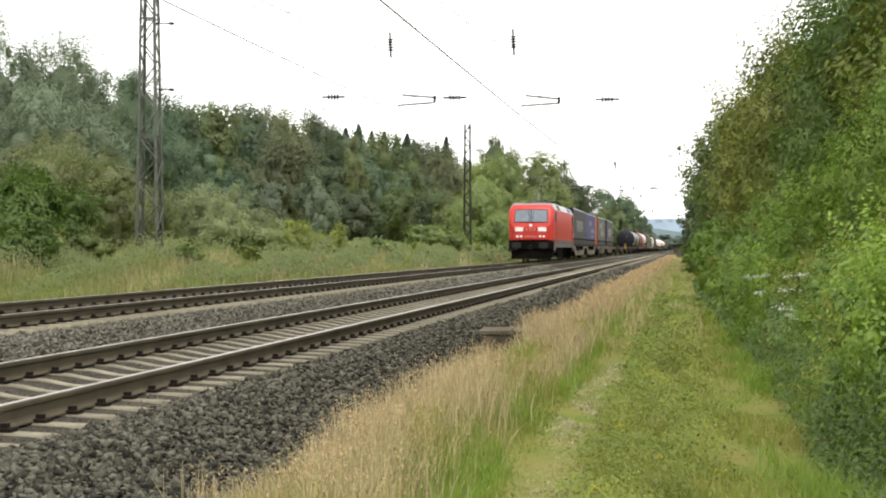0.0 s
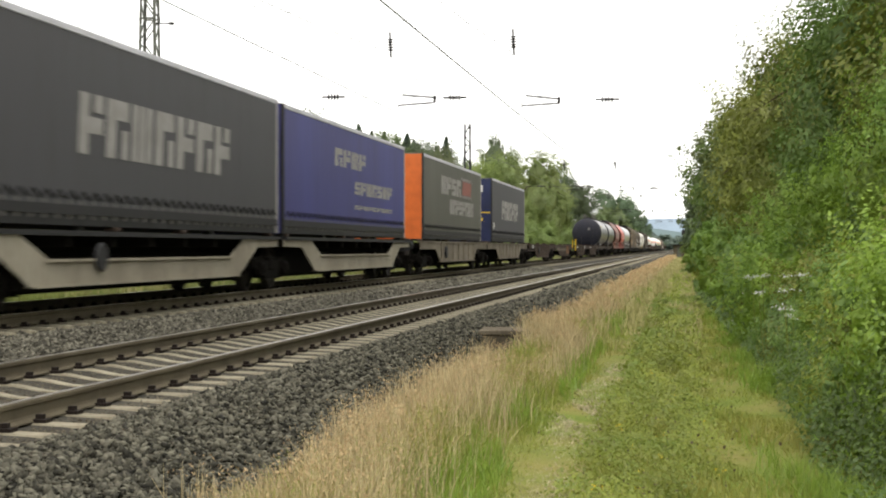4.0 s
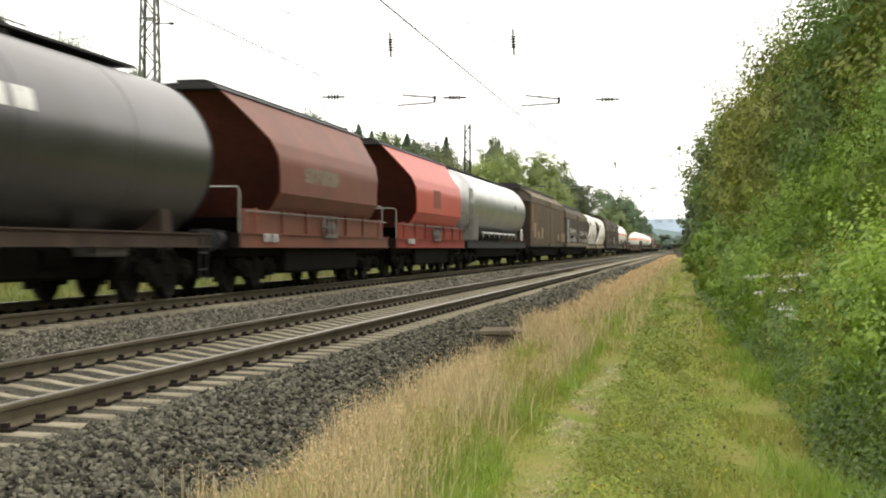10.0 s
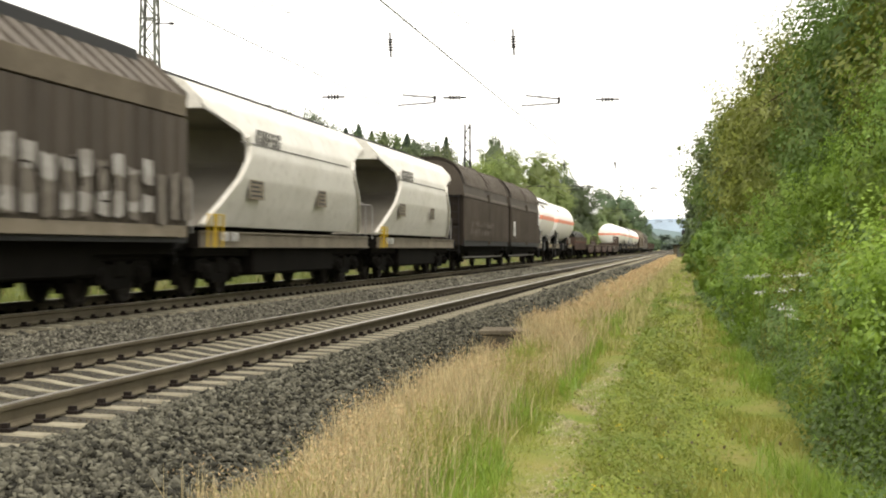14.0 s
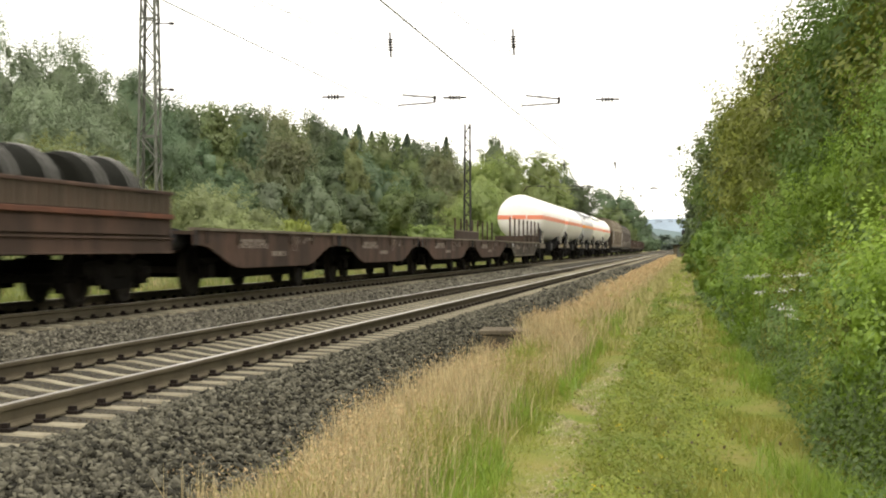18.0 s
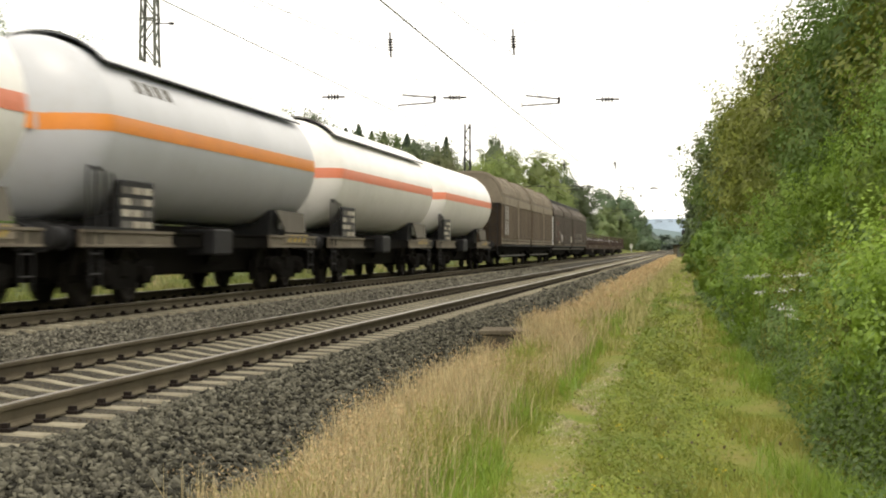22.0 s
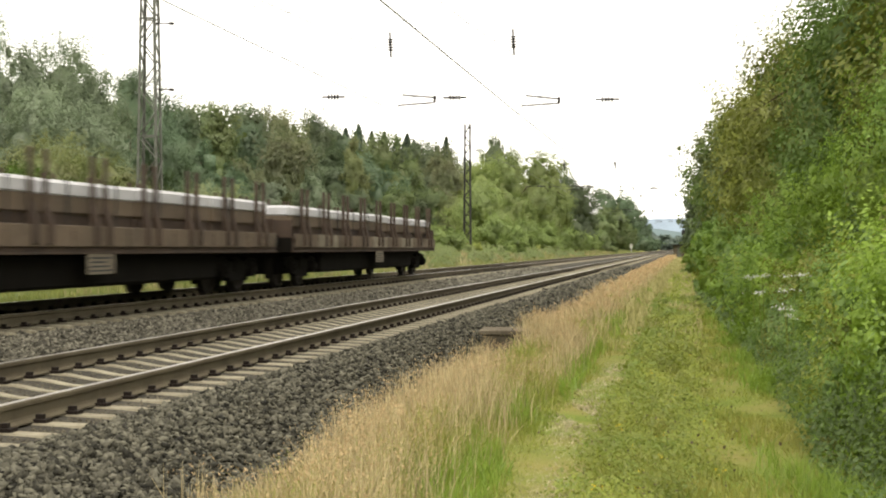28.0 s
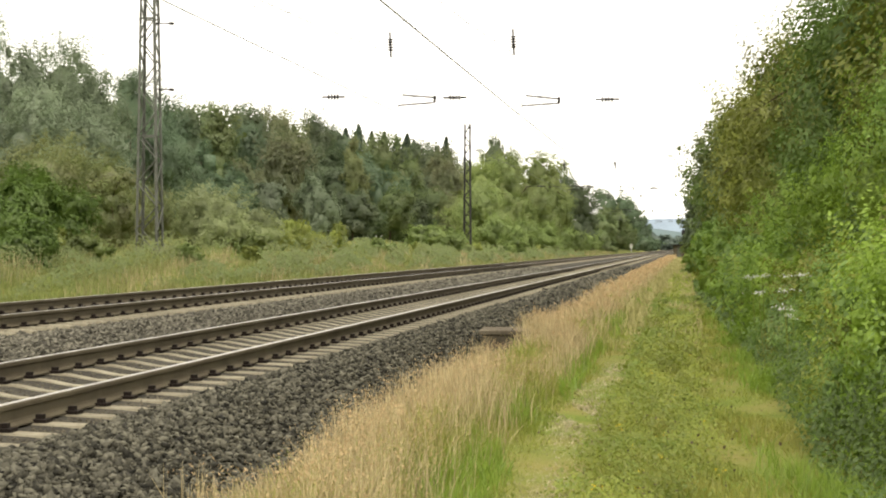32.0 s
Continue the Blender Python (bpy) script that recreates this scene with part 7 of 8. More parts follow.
def gas_tank(s0, L, y0, y1, label, body, stripe, shield=False, bogies=True, marks=0):
    """A pressure tank with deeply domed ends, a coloured belt line and, where it has one, a sun shield."""
    ob = car("gas_tank_wagon", label, s0, "tank wagon")
    tank_base(ob, L, bogies=bogies, open_middle=True)
    r, cz, d = 1.40, 2.74, 0.75
    prof = dome(y0, r, d, 9) + [(y0 + d + 0.01, r), (y1 - d - 0.01, r)] + dome(y1, r, d, 9, True)
    tank = part("tank", Geo().turn(prof, 0, cz, 48), body, ob, "smooth white pressure tank", 50)
    # belt line over barrel and domes
    g = Geo()
    for side in (0, 180):
        prof2 = [(a, b) for a, b in prof if b > 0.3]
        rings = []
        for y, rr in prof2:
            ha = math.degrees(math.asin(0.125 / max(rr, 0.3)))
            o = []
            for k in range(5):
                a = radians(side + 1 - ha + 2 * ha * k / 4) if side == 0 else radians(180 - 1 + ha - 2 * ha * k / 4)
                o.append(((rr + 0.006) * math.cos(a), y, cz + (rr + 0.006) * math.sin(a)))
            for k in range(4, -1, -1):
                a = radians(side + 1 - ha + 2 * ha * k / 4) if side == 0 else radians(180 - 1 + ha - 2 * ha * k / 4)
                o.append(((rr - 0.01) * math.cos(a), y, cz + (rr - 0.01) * math.sin(a)))
            rings.append(o)
        g.loft(rings)
    part("belt_stripe", g, stripe, tank, "orange belt stripe round the tank")
    part("end_stripe", Geo().box(-0.42, 0.42, y0 - 0.006, y0 + 0.05, cz - 0.1, cz + 0.15), stripe, tank)
    if shield:
        part("sun_shield", strip(0, cz, r + 0.09, 42, 138, y0 + 1.0, y1 - 1.0, 20, 0.006), body, ob, "raised sun shield over the tank")
        g = Geo()
        for s in (42, 138):
            g.add(*((lambda q: (q.v, q.f))(strip(0, cz, r + 0.1, s - 1.2, s + 0.6, y0 + 1.0, y1 - 1.0, 2, 0.01))))
        part("shield_edge", g, M_DARKSTEEL, ob, "dark edge of the sun shield")
        part("shield_edge", strip(0, cz, r + 0.1, 42, 138, y0 + 0.97, y0 + 1.01, 20, 0.01), M_DARKSTEEL, ob)
    for y in (y0 + 2.6, y1 - 2.6):
        part("saddle", Geo().prism([(-0.95, 1.12), (0.95, 1.12), (0.98, 1.72), (0.6, 1.42), (-0.6, 1.42), (-0.98, 1.72)], y - 0.35, y + 0.35), M_DARKSTEEL, ob, "dark tank saddle")
    for s in (-1, 1):
        xa, xb = sorted((s * 1.1, s * 1.13))
        part("end_skirt", Geo().sidewise([(y1 - 2.2, 1.24), (y1 - 0.5, 1.24), (y1 - 0.7, 1.68), (y1 - 3.0, 1.72), (y1 - 2.6, 1.5)], xa, xb), M_SILOEND, ob, "dirty skirt plate over the bogie")
        xa, xb = sorted((s * 1.2, s * 1.225))
        plate = part("hazard_plate", Geo().box(xa, xb, y1 - 2.6, y1 - 0.6, 1.0, 1.2), M_BAND, ob, "pale plate with slanted yellow stripes")
        xa, xb = sorted((s * 1.226, s * 1.23))
        for k in range(4):
            q = y1 - 2.3 + 0.4 * k
            part("hazard_stripe", Geo().sidewise([(q, 1.02), (q + 0.1, 1.02), (q + 0.28, 1.18), (q + 0.18, 1.18)], xa, xb), M_YELLOW, plate)
    # hoops and the panelled cabinet at the front end
    for y in (0.8, 1.12, 1.44):
        g = Geo()
        g.tube([(1.22, y, 1.1), (1.22, y, 2.0), (1.2, y + 0.08, 2.1), (1.2, y + 0.3, 2.06), (1.22, y + 0.36, 1.98), (1.22, y + 0.36, 1.1)], 0.02, 5)
        part("hoop", g, M_DARKSTEEL, ob, "dark grab hoop")
    part("end_platform", Geo().box(-1.25, 1.25, 0.65, 2.0, 1.16, 1.2), M_DARKSTEEL, ob, "dark end platform")
    case = part("document_board", Geo().box(1.12, 1.2, y0 + 1.4, y0 + 2.9, 1.15, 1.95, 0.02), M_DARKSTEEL, ob, "dark board with rows of pale data panels")
    for i in range(3):
        for k in range(4):
            part("data_panel", Geo().box(1.2, 1.206, y0 + 1.48 + 0.46 * i, y0 + 1.86 + 0.46 * i, 1.2 + 0.18 * k, 1.31 + 0.18 * k), M_CREAM if (i + k) % 3 else M_SILL, case)
    part("valve_box", Geo().box(-1.15, 1.15, L / 2 - 0.5, L / 2 + 0.6, 0.75, 1.25, 0.04), M_DARKSTEEL, ob, "dark valve cabinet")
    if marks:
        for k in range(marks):
            part("lettering", strip(0, cz, r, 26, 36, y0 + 2.0 + 0.45 * k, y0 + 2.28 + 0.45 * k), M_DARKSTEEL if not shield else M_SILL, tank, "grey letter as a plain bar")
    return ob


gas_tank(437.9, 11.4, 0.75, 10.6, "short white gas tank wagon with an orange stripe and sun shield", M_GASWHITE, M_STRIPE, True, False, 5)
gas_tank(449.4, 16.9, 0.8, 16.0, "white gas tank wagon with an orange-red belt stripe", M_GASWHITE, M_STRIPE, False, True, 3)
gas_tank(543.1, 19.4, 0.75, 18.6, "large white gas tank wagon with an orange-red belt stripe", M_GASWHITE, M_STRIPE)
gas_tank(562.6, 17.6, 0.75, 16.8, "white gas tank wagon with an orange-red belt stripe and dusty belly", M_GASWHITE, M_STRIPE)
gas_tank(580.3, 14.8, 0.7, 14.1, "bluish-white gas tank wagon with a bright orange stripe and sun shield", M_GASGREY, M_STRIPE2, True, True, 4)
gas_tank(595.2, 15.9, 0.7, 15.2, "white gas tank wagon with an orange stripe and sun shield", M_GASWHITE, M_STRIPE, True)
gas_tank(611.2, 15.3, 0.7, 14.4, "white gas tank wagon with a red belt stripe", M_GASWHITE, M_STRIPE)


# ---------------------------------------------------------------- hopper and silo wagons
def hopper(s0, L, y0, y1, label, material, prof, roof_z, roof_mat, cut, mark=0, low=None, wheels=True, ends=([0, 1], [2.9, 0.0])):
    """A bulk wagon: bulging side sheets cut back at the ends, sloping end walls set in between, a roof strip, chutes below."""
    ob = car("hopper_wagon", label, s0, "hopper wagon")
    outer = prof
    t = 0.03
    zmin, zmax = outer[0][1], outer[-1][1]

    def inset(z):
        q = (z - zmin) / (zmax - zmin)
        return float(np.interp(q, *cut))

    def slope(z):
        return float(np.interp((z - zmin) / (zmax - zmin), *ends))

    fine = []
    for (xa, za), (xb, zb) in zip(outer[:-1], outer[1:]):
        fine += [(xa + (xb - xa) * k / 5, za + (zb - za) * k / 5) for k in range(5)]
    fine.append(outer[-1])
    for s in (-1, 1):
        rings = []
        for back in (False, True):
            o = [(s * x, (y1 - inset(z)) if back else (y0 + inset(z)), z) for x, z in fine]
            n = [(s * (x - t), (y1 - inset(z)) if back else (y0 + inset(z)), z) for x, z in reversed(fine)]
            rings.append(o + n)
        sheet = part("side_sheet", Geo().loft(rings), material, ob, "bulging side sheet", 25)
        if not wheels:
            for back in (False, True):
                part("edge_flange", Geo().tube([(s * (x + 0.02), (y1 - inset(z)) if back else (y0 + inset(z)), z) for x, z in fine if z < zmin + 0.66 * (zmax - zmin)], 0.055, 6), material, sheet, "raised pale flange along the cut edge")
    inner = [(x - t - 0.002, z) for x, z in fine]
    full = inner + [(-x, z) for x, z in reversed(inner)]
    rings = []
    for back in (False, True):
        rings.append([(x, (y1 - 0.5 - slope(z)) if back else (y0 + 0.5 + slope(z)), z) for x, z in full])
    g = Geo().loft(rings, caps=False)
    m = len(inner)
    for back in (0, 1):
        k = back * 2 * m
        g.f += [(k + i, k + i + 1, k + 2 * m - 2 - i, k + 2 * m - 1 - i) for i in range(m - 1)]
    # the recess's shade is put into the colour of these walls
    part("body", g, M_HOPEND if wheels else M_SILOEND, ob, "sloping end walls painted dark as if in shade" if wheels else "dirty grey sloping end walls, darkened as if in shade")
    if not wheels:
        cap = [(x - t - 0.004, z) for x, z in fine if z > zmin + 0.76 * (zmax - zmin)]
        cap += [(-x, z) for x, z in reversed(cap)]
        for q in (y0 + 0.01, y1 - 0.05):
            part("end_cap", Geo().prism(cap, q, q + 0.04), material, ob, "white upper end plate")
    w = outer[-1][0] + 0.06
    g = Geo().prism([(w, zmax - 0.02), (w * 0.75, roof_z - 0.05), (0, roof_z), (-w * 0.75, roof_z - 0.05), (-w, zmax - 0.02)], y0 - 0.05, y1 + 0.05)
    part("roof", g, roof_mat, ob, "weathered roof")
    part("roof_walkway", Geo().box(-0.3, 0.3, y0 + 0.2, y1 - 0.2, roof_z + 0.02, roof_z + 0.06), M_DARKSTEEL, ob)
    # chutes and low sides
    part("chute", Geo().loft([[(-1.0, y0 + 2.2, zmin + 0.1), (1.0, y0 + 2.2, zmin + 0.1), (1.0, y1 - 2.2, zmin + 0.1), (-1.0, y1 - 2.2, zmin + 0.1)], [(-0.5, y0 + 3.4, 0.5), (0.5, y0 + 3.4, 0.5), (0.5, y1 - 3.4, 0.5), (-0.5, y1 - 3.4, 0.5)]]), M_RUNGEAR, ob, "dark discharge chute")
    underframe(ob, 0.62, L - 0.62, 0.92, 1.2, low or material, 1.3)
    # brake gear bulked out with plain boxes to black out the underside
    part("brake_gear_filler", Geo().box(-1.2, 1.2, 4.2, L - 4.2, 0.34, 0.92, 0.05).box(-1.1, 1.1, 0.8, L - 0.8, 0.72, 0.92, 0.03).box(-0.6, 0.6, 1.0, L - 1.0, 0.3, 0.8, 0.03), M_RUNGEAR, ob, "black brake gear under the floor, bulked out to darken the gap")
    add_ends(ob, L)
    for y in (2.4, L - 2.4):
        add_bogie(ob, y)
    for s in (-1, 1):
        for y in np.linspace(y0 + 0.5, y1 - 0.5, 7) if wheels else ():
            a, b = sorted((s * 1.22, s * 1.3))
            part("side_post", Geo().box(a, b, float(y) - 0.05, float(y) + 0.05, 1.2, zmin + 0.25), low or material, ob)
        a, b = sorted((s * 1.2, s * 1.25))
        if wheels:
            part("lower_side", Geo().box(a, b, y0 - 0.2, y1 + 0.2, 1.18, zmin + 0.22), low or material, ob, "plain lower side plate")
    if wheels:
        m = (y0 + y1) / 2
        for k in range(3):
            g = Geo()
            y = m - 0.45 + 0.42 * k
            g.tube([(1.36, y + 0.26 * math.cos(a * math.pi / 7), 1.38 + 0.26 * math.sin(a * math.pi / 7)) for a in range(15)], 0.032, 5)
            g.tube([(1.36, y - 0.26, 1.38), (1.36, y + 0.26, 1.38)], 0.014, 4)
            g.tube([(1.2, y, 1.38), (1.38, y, 1.38)], 0.03, 6)
            part("hand_wheel", g, M_SILL, ob, "pale hand wheel")
        a = Geo().tube([(1.33, y0 - 0.3, 1.62), (1.33, y1 + 0.3, 1.62)], 0.018, 5)
        part("side_rail", a, M_SILL, ob, "thin side hand rail")
    for y in (y0 - 0.35, y1 + 0.35):
        g = Geo()
        hoop(g, -1.2, 1.2, y, 1.15, 2.1)
        part("end_railing", g, M_PALE, ob, "pale end railing")
    plates(ob, [(y0 + 0.9, y0 + 1.3, 1.02, 1.18), (y0 + 1.5, y0 + 1.9, 1.02, 1.18)], 1.34)
    if mark:
        part("lettering", letters(y0 + 3.6, y0 + 7.0, 2.35, 2.7, 1.478, mark, int(s0)), M_BAND, ob, "faded yellowish letters as plain bars")
    return ob


HOP_CUT = ([0, 0.35, 0.55, 0.75, 0.9, 1.0], [1.6, 1.65, 1.5, 1.0, 0.5, 0.1])
HOP = [(1.02, 1.45), (1.3, 1.75), (1.47, 2.05), (1.475, 2.8), (1.36, 3.15), (0.62, 4.1)]
hopper(275.6, 15.5, 1.2, 14.2, "red-brown bulk hopper wagon with faded letters and hand wheels", M_HOPBROWN, HOP, 4.24, M_DARKSTEEL, HOP_CUT, 7)
h2 = hopper(291.2, 14.9, 1.4, 13.8, "bright red bulk hopper wagon with a grey panel", M_HOPRED, HOP, 4.24, M_DARKSTEEL, HOP_CUT, 0, M_HOPDULL)
part("patch", Geo().box(1.476, 1.482, 6.2, 7.6, 2.25, 2.85), M_PINK, h2, "greyish repair patch")

SILO_CUT = ([0, 0.05, 0.3, 0.48, 0.56, 0.63, 0.68, 0.72, 0.75, 1.0], [0.35, 0.5, 1.55, 2.2, 2.32, 2.2, 1.85, 1.1, 0.12, 0.0])
SILO_END = ([0, 0.1, 0.45, 0.72, 0.77, 1.0], [0.3, 0.8, 2.5, 2.3, -0.38, -0.45])
SILO = [(1.12, 1.3), (1.28, 1.7), (1.43, 2.2), (1.46, 2.7), (1.40, 3.15), (1.22, 3.6), (0.92, 3.92), (0.5, 4.08)]
hopper(376.5, 15.2, 0.8, 14.4, "dusty white silo wagon with rounded sides and yellow step rails", M_SILO, SILO, 4.14, M_VANROOF2, SILO_CUT, 0, M_FRAME_GREY, False, SILO_END)
hopper(391.7, 14.9, 0.8, 14.0, "dusty white silo wagon with open sloping ends", M_SILO, SILO, 4.14, M_VANROOF2, SILO_CUT, 0, M_FRAME_GREY, False, SILO_END)
for ob, s0, _ in CARS[-2:]:
    g = Geo()
    for y in (0.9, 1.4):
        g.tube([(1.34, y, 0.9), (1.36, y, 1.5), (1.36, y + 0.35, 1.5), (1.34, y + 0.35, 0.9)], 0.022, 5)
    part("step_rail", g, M_YELLOW, ob, "yellow step rail")
    part("lettering", letters(3.6, 5.4, 2.95, 3.25, 1.435, 5, int(s0)), M_SILL, ob, "grey unreadable letters as plain bars")
    part("seam", strip(0, 2.7, 1.44, 9, 10.0, 2.6, 11.6, 2, 0.02), M_SILL, ob, "dark seam along the side")
    plates(ob, [(3.2, 4.2, 1.85, 2.3), (8.6, 9.4, 1.85, 2.3)], 1.42, M_BAND)


def powder_tank(s0, L):
    """A silver powder tank: cylinder on two funnels, grey cab-like end box, walkway and railings."""
    ob = car("powder_tank_wagon", "silver powder tank wagon with a grey end box and railings", s0, "tank wagon")
    underframe(ob, 0.62, L - 0.62, 0.92, 1.2, M_DARKSTEEL, 1.28)
    part("brake_gear_filler", Geo().box(-1.1, 1.1, 4.4, L - 4.4, 0.5, 0.92, 0.05), M_RUNGEAR, ob, "black brake gear under the floor, bulked out to darken the gap")
    add_ends(ob, L)
    for y in (2.6, L - 2.6):
        add_bogie(ob, y)
    r, cz = 1.40, 2.76
    y0, y1 = 1.3, L - 1.1
    tank = part("tank", Geo().turn(dome(y0, r, 0.6, 8) + [(y0 + 0.61, r), (y1 - 0.61, r)] + dome(y1, r, 0.6, 8, True), 0, cz, 44), M_SILVER, ob, "bare silver tank", 45)
    for i in range(4):
        m = y0 + (y1 - y0) * (i + 0.5) / 4
        g = Geo()
        rings = []
        for z, k in ((2.0, 2.1), (1.5, 1.2), (0.75, 0.25)):
            rings.append([(0.55 * k * math.cos(a * math.pi / 8), m + 0.85 * k * math.sin(a * math.pi / 8), z) for a in range(16)])
        part("funnel", g.loft(rings), M_SILVER, ob, "silver discharge funnel", 40)
    part("roof_walkway", Geo().box(-0.35, 0.35, y0 + 0.6, y1 - 0.6, cz + r + 0.04, cz + r + 0.08), M_DARKSTEEL, ob)
    part("side_pipe", Geo().tube([(1.2, y0 + 4, 1.55), (1.2, y1 - 4, 1.55)], 0.06, 8), M_SILVER, ob, "bright side pipe")
    for y in np.linspace(y0 + 4, y1 - 4, 8):
        g = Geo().tube([(1.2, float(y), 1.2), (1.2, float(y), 1.55)], 0.025, 5)
        v = part("valve", g, M_DARKSTEEL, ob, "dark hand valve")
        part("hand_wheel", Geo().turn([(1.22, 0.12), (1.29, 0.12)], 0, 1.45, 10, "x", float(y) + 0.02), M_SILL, v)
    part("end_box", Geo().box(-1.3, 1.3, 2.0, 3.6, 1.2, 2.9, 0.05), M_SILL, ob, "grey end box")
    g = Geo()
    hoop(g, -1.2, 1.2, 0.8, 1.15, 2.3)
    for y in (0.9, 1.3, 1.7):
        g.tube([(1.3, y, 1.2), (1.3, y, 3.3)], 0.018, 5)
    for z in (1.7, 2.2, 2.7, 3.3):
        g.tube([(1.3, 0.8, z), (1.3, 1.8, z)], 0.018, 5)
    part("end_railing", g, M_SILL, ob, "grey end railing and ladder")
    plates(ob, [(L - 3.2, L - 2.2, 1.3, 1.9)], 1.29)
    g = Geo()
    for k in (0, 1):
        q = strip(0, cz, r, 2, 11, L - 6.6 + 0.4 * k, L - 6.45 + 0.4 * k)
        g.add(q.v, q.f)
    part("lettering", g, M_SILL, tank, "grey strokes on the tank")


powder_tank(305.9, 22.6)


# ---------------------------------------------------------------- sliding-wall vans
RIBS = {}


def rib_paint(ob, ya, yb, za, zb, material, label, seed, gaps=0.1, rows=1, ragged=0.12, lift=0.0):
    """Paint along a van's wall, lying on the flat crests of its ribs: a ragged patch or several on each."""
    r = random.Random(seed)
    h = (zb - za) / rows
    for y, hw in RIBS[ob.name]:
        if not ya <= y <= yb:
            continue
        for k in range(rows):
            if r.random() < gaps:
                continue
            z0, z1 = za + h * k + h * r.uniform(0, ragged), za + h * (k + 1) - h * r.uniform(0, ragged)
            a, b = y - hw * r.uniform(0.85, 1.0), y + hw * r.uniform(0.85, 1.0)
            j = [r.uniform(-0.3, 0.3) * ragged * h for _ in range(4)]
            m = y + hw * r.uniform(-0.3, 0.3)
            part("painted_patch", Geo().sidewise([(a, z0), (m, z0 + j[0]), (b, z0 + j[1]), (b + 0.01, (z0 + z1) / 2), (b, z1 + j[2]), (m, z1 + j[3]), (a, z1), (a + 0.012, (z0 + z1) / 2)], 1.5715, 1.5745 + lift), material, ob, label)


def van(s0, L, label, side, roof_mat, arched, panels, ridge=True, top=4.62, bands=False, axles=False, gutter=3.42, tall=False):
    """A covered van: sliding side walls with upright ribs, bent or arched roof with cross ribs, dark ridge, recessed ends."""
    ob = car("sliding_wall_van", label, s0, "covered wagon")
    w = 1.43
    y0, y1 = 0.65, L - 0.65
    if arched:
        prof = [(w, gutter)] + [(w * math.cos(a) ** 0.75 if a < 1.5 else 0.0, gutter + (top - gutter) * math.sin(a)) for a in (0.3, 0.6, 0.9, 1.15, 1.35)] + [(0, top)]
    else:
        prof = [(w, gutter), (w * 0.96, gutter + 0.28), (w * 0.5, top - 0.18), (w * 0.22, top - 0.03), (0, top)]
    full = prof + [(-x, z) for x, z in reversed(prof[:-1])]
    # bent roofs take the darker base so gaps between ribs look shaded
    part("roof", Geo().prism(full, y0 - 0.03, y1 + 0.03), roof_mat if arched else M_VANROOF2, ob, "dusty ribbed roof", 25)
    # light crests over dark valleys paint in the relief's light and shade
    rib = {M_VANBROWN: M_RIBBROWN, M_VANDARK: M_RIBDARK}[side]
    roof_rib = {M_VANROOF: M_RIBROOF, M_VANROOF2: M_RIBROOF2}[roof_mat]

    def arch(g, ya, yb, lift, low=1):
        o = [(x + (lift if x > 0 else -lift if x < 0 else 0), z + lift) for x, z in full[low:len(full) - low]]
        g.loft([[(x, q, z) for x, z in o] + [(x, q, z - lift - 0.03) for x, z in reversed(o)] for q in (ya, yb)])

    pitch = 0.27 if arched else 0.63
    n = int((y1 - y0) / pitch)
    g = Geo()
    for i in range(n):
        y = y0 + (y1 - y0) * (i + 0.5) / n
        arch(g, y - pitch * (0.2 if arched else 0.31), y + pitch * (0.2 if arched else 0.31), 0.04, 1 if arched or tall else 0)
    tagged(part("roof_ribs", g, roof_rib, ob, "cross ribs of the roof in a lit copy of its paint"), kind="stuff")
    for y in np.linspace(y0, y1, panels + 1):
        for d in (-0.13, 0.05):
            g = Geo()
            arch(g, max(y0 - 0.05, float(y) + d), min(y1 + 0.05, float(y) + d + 0.08), 0.08)
            part("roof_joint", g, roof_rib, ob, "raised arch at the roof joint")
    if ridge:
        part("ridge", Geo().prism([(0.86, top - 0.24), (0.86, top - 0.06), (0.6, top + 0.05), (-0.6, top + 0.05), (-0.86, top - 0.06), (-0.86, top - 0.24)], y0 - 0.25, y1 - 0.7 if tall else y1 + 0.3), M_DARKSTEEL, ob, "dark ridge cover")
    edges = np.linspace(y0, y1, panels + 1)
    for s in (-1, 1):
        for k in range(panels):
            p0, p1 = float(edges[k]) + 0.03, float(edges[k + 1]) - 0.03
            a, b = sorted((s * (w - 0.06), s * (w - 0.02)))
            wall = part("sliding_wall", Geo().box(a, b, p0, p1, 1.12, gutter - 0.02), side, ob, "ribbed brown sliding wall")
            if s > 0:
                m = int((p1 - p0) / (0.56 if bands else 0.4 if arched else 0.63))
                hw = 0.17 if bands else 0.062 if arched else 0.215
                gg = Geo()
                zt = gutter - 0.1
                for i in range(m + 1):
                    y = p0 + hw + 0.06 + (p1 - p0 - 2 * hw - 0.12) * i / m
                    q = [(w - 0.021, y - hw - 0.05), (w + 0.07, y - hw), (w + 0.07, y + hw), (w - 0.021, y + hw + 0.05)]
                    RIBS.setdefault(ob.name, []).append((y, hw))
                    gg.add([(x, yy, 1.36 if bands else 1.19) for x, yy in q] + [(x, yy, zt) for x, yy in q], [(0, 1, 5, 4), (1, 2, 6, 5), (2, 3, 7, 6), (0, 3, 2, 1), (4, 5, 6, 7)])
                tagged(part("wall_ribs", gg, rib, wall, "upright ribs of the wall"), kind="stuff")
            if bands:
                a, b = sorted((s * (w - 0.03), s * (w + 0.016)))
                part("lower_band", Geo().box(a, b, p0, p1, 1.25, 1.46), M_BAND, wall, "pale beige lower band")
                part("lower_band", Geo().box(a, b, p0, p1, 1.1, 1.21), M_BAND, wall, "pale beige lower band")
            else:
                a, b = sorted((s * (w - 0.03), s * (w + 0.01)))
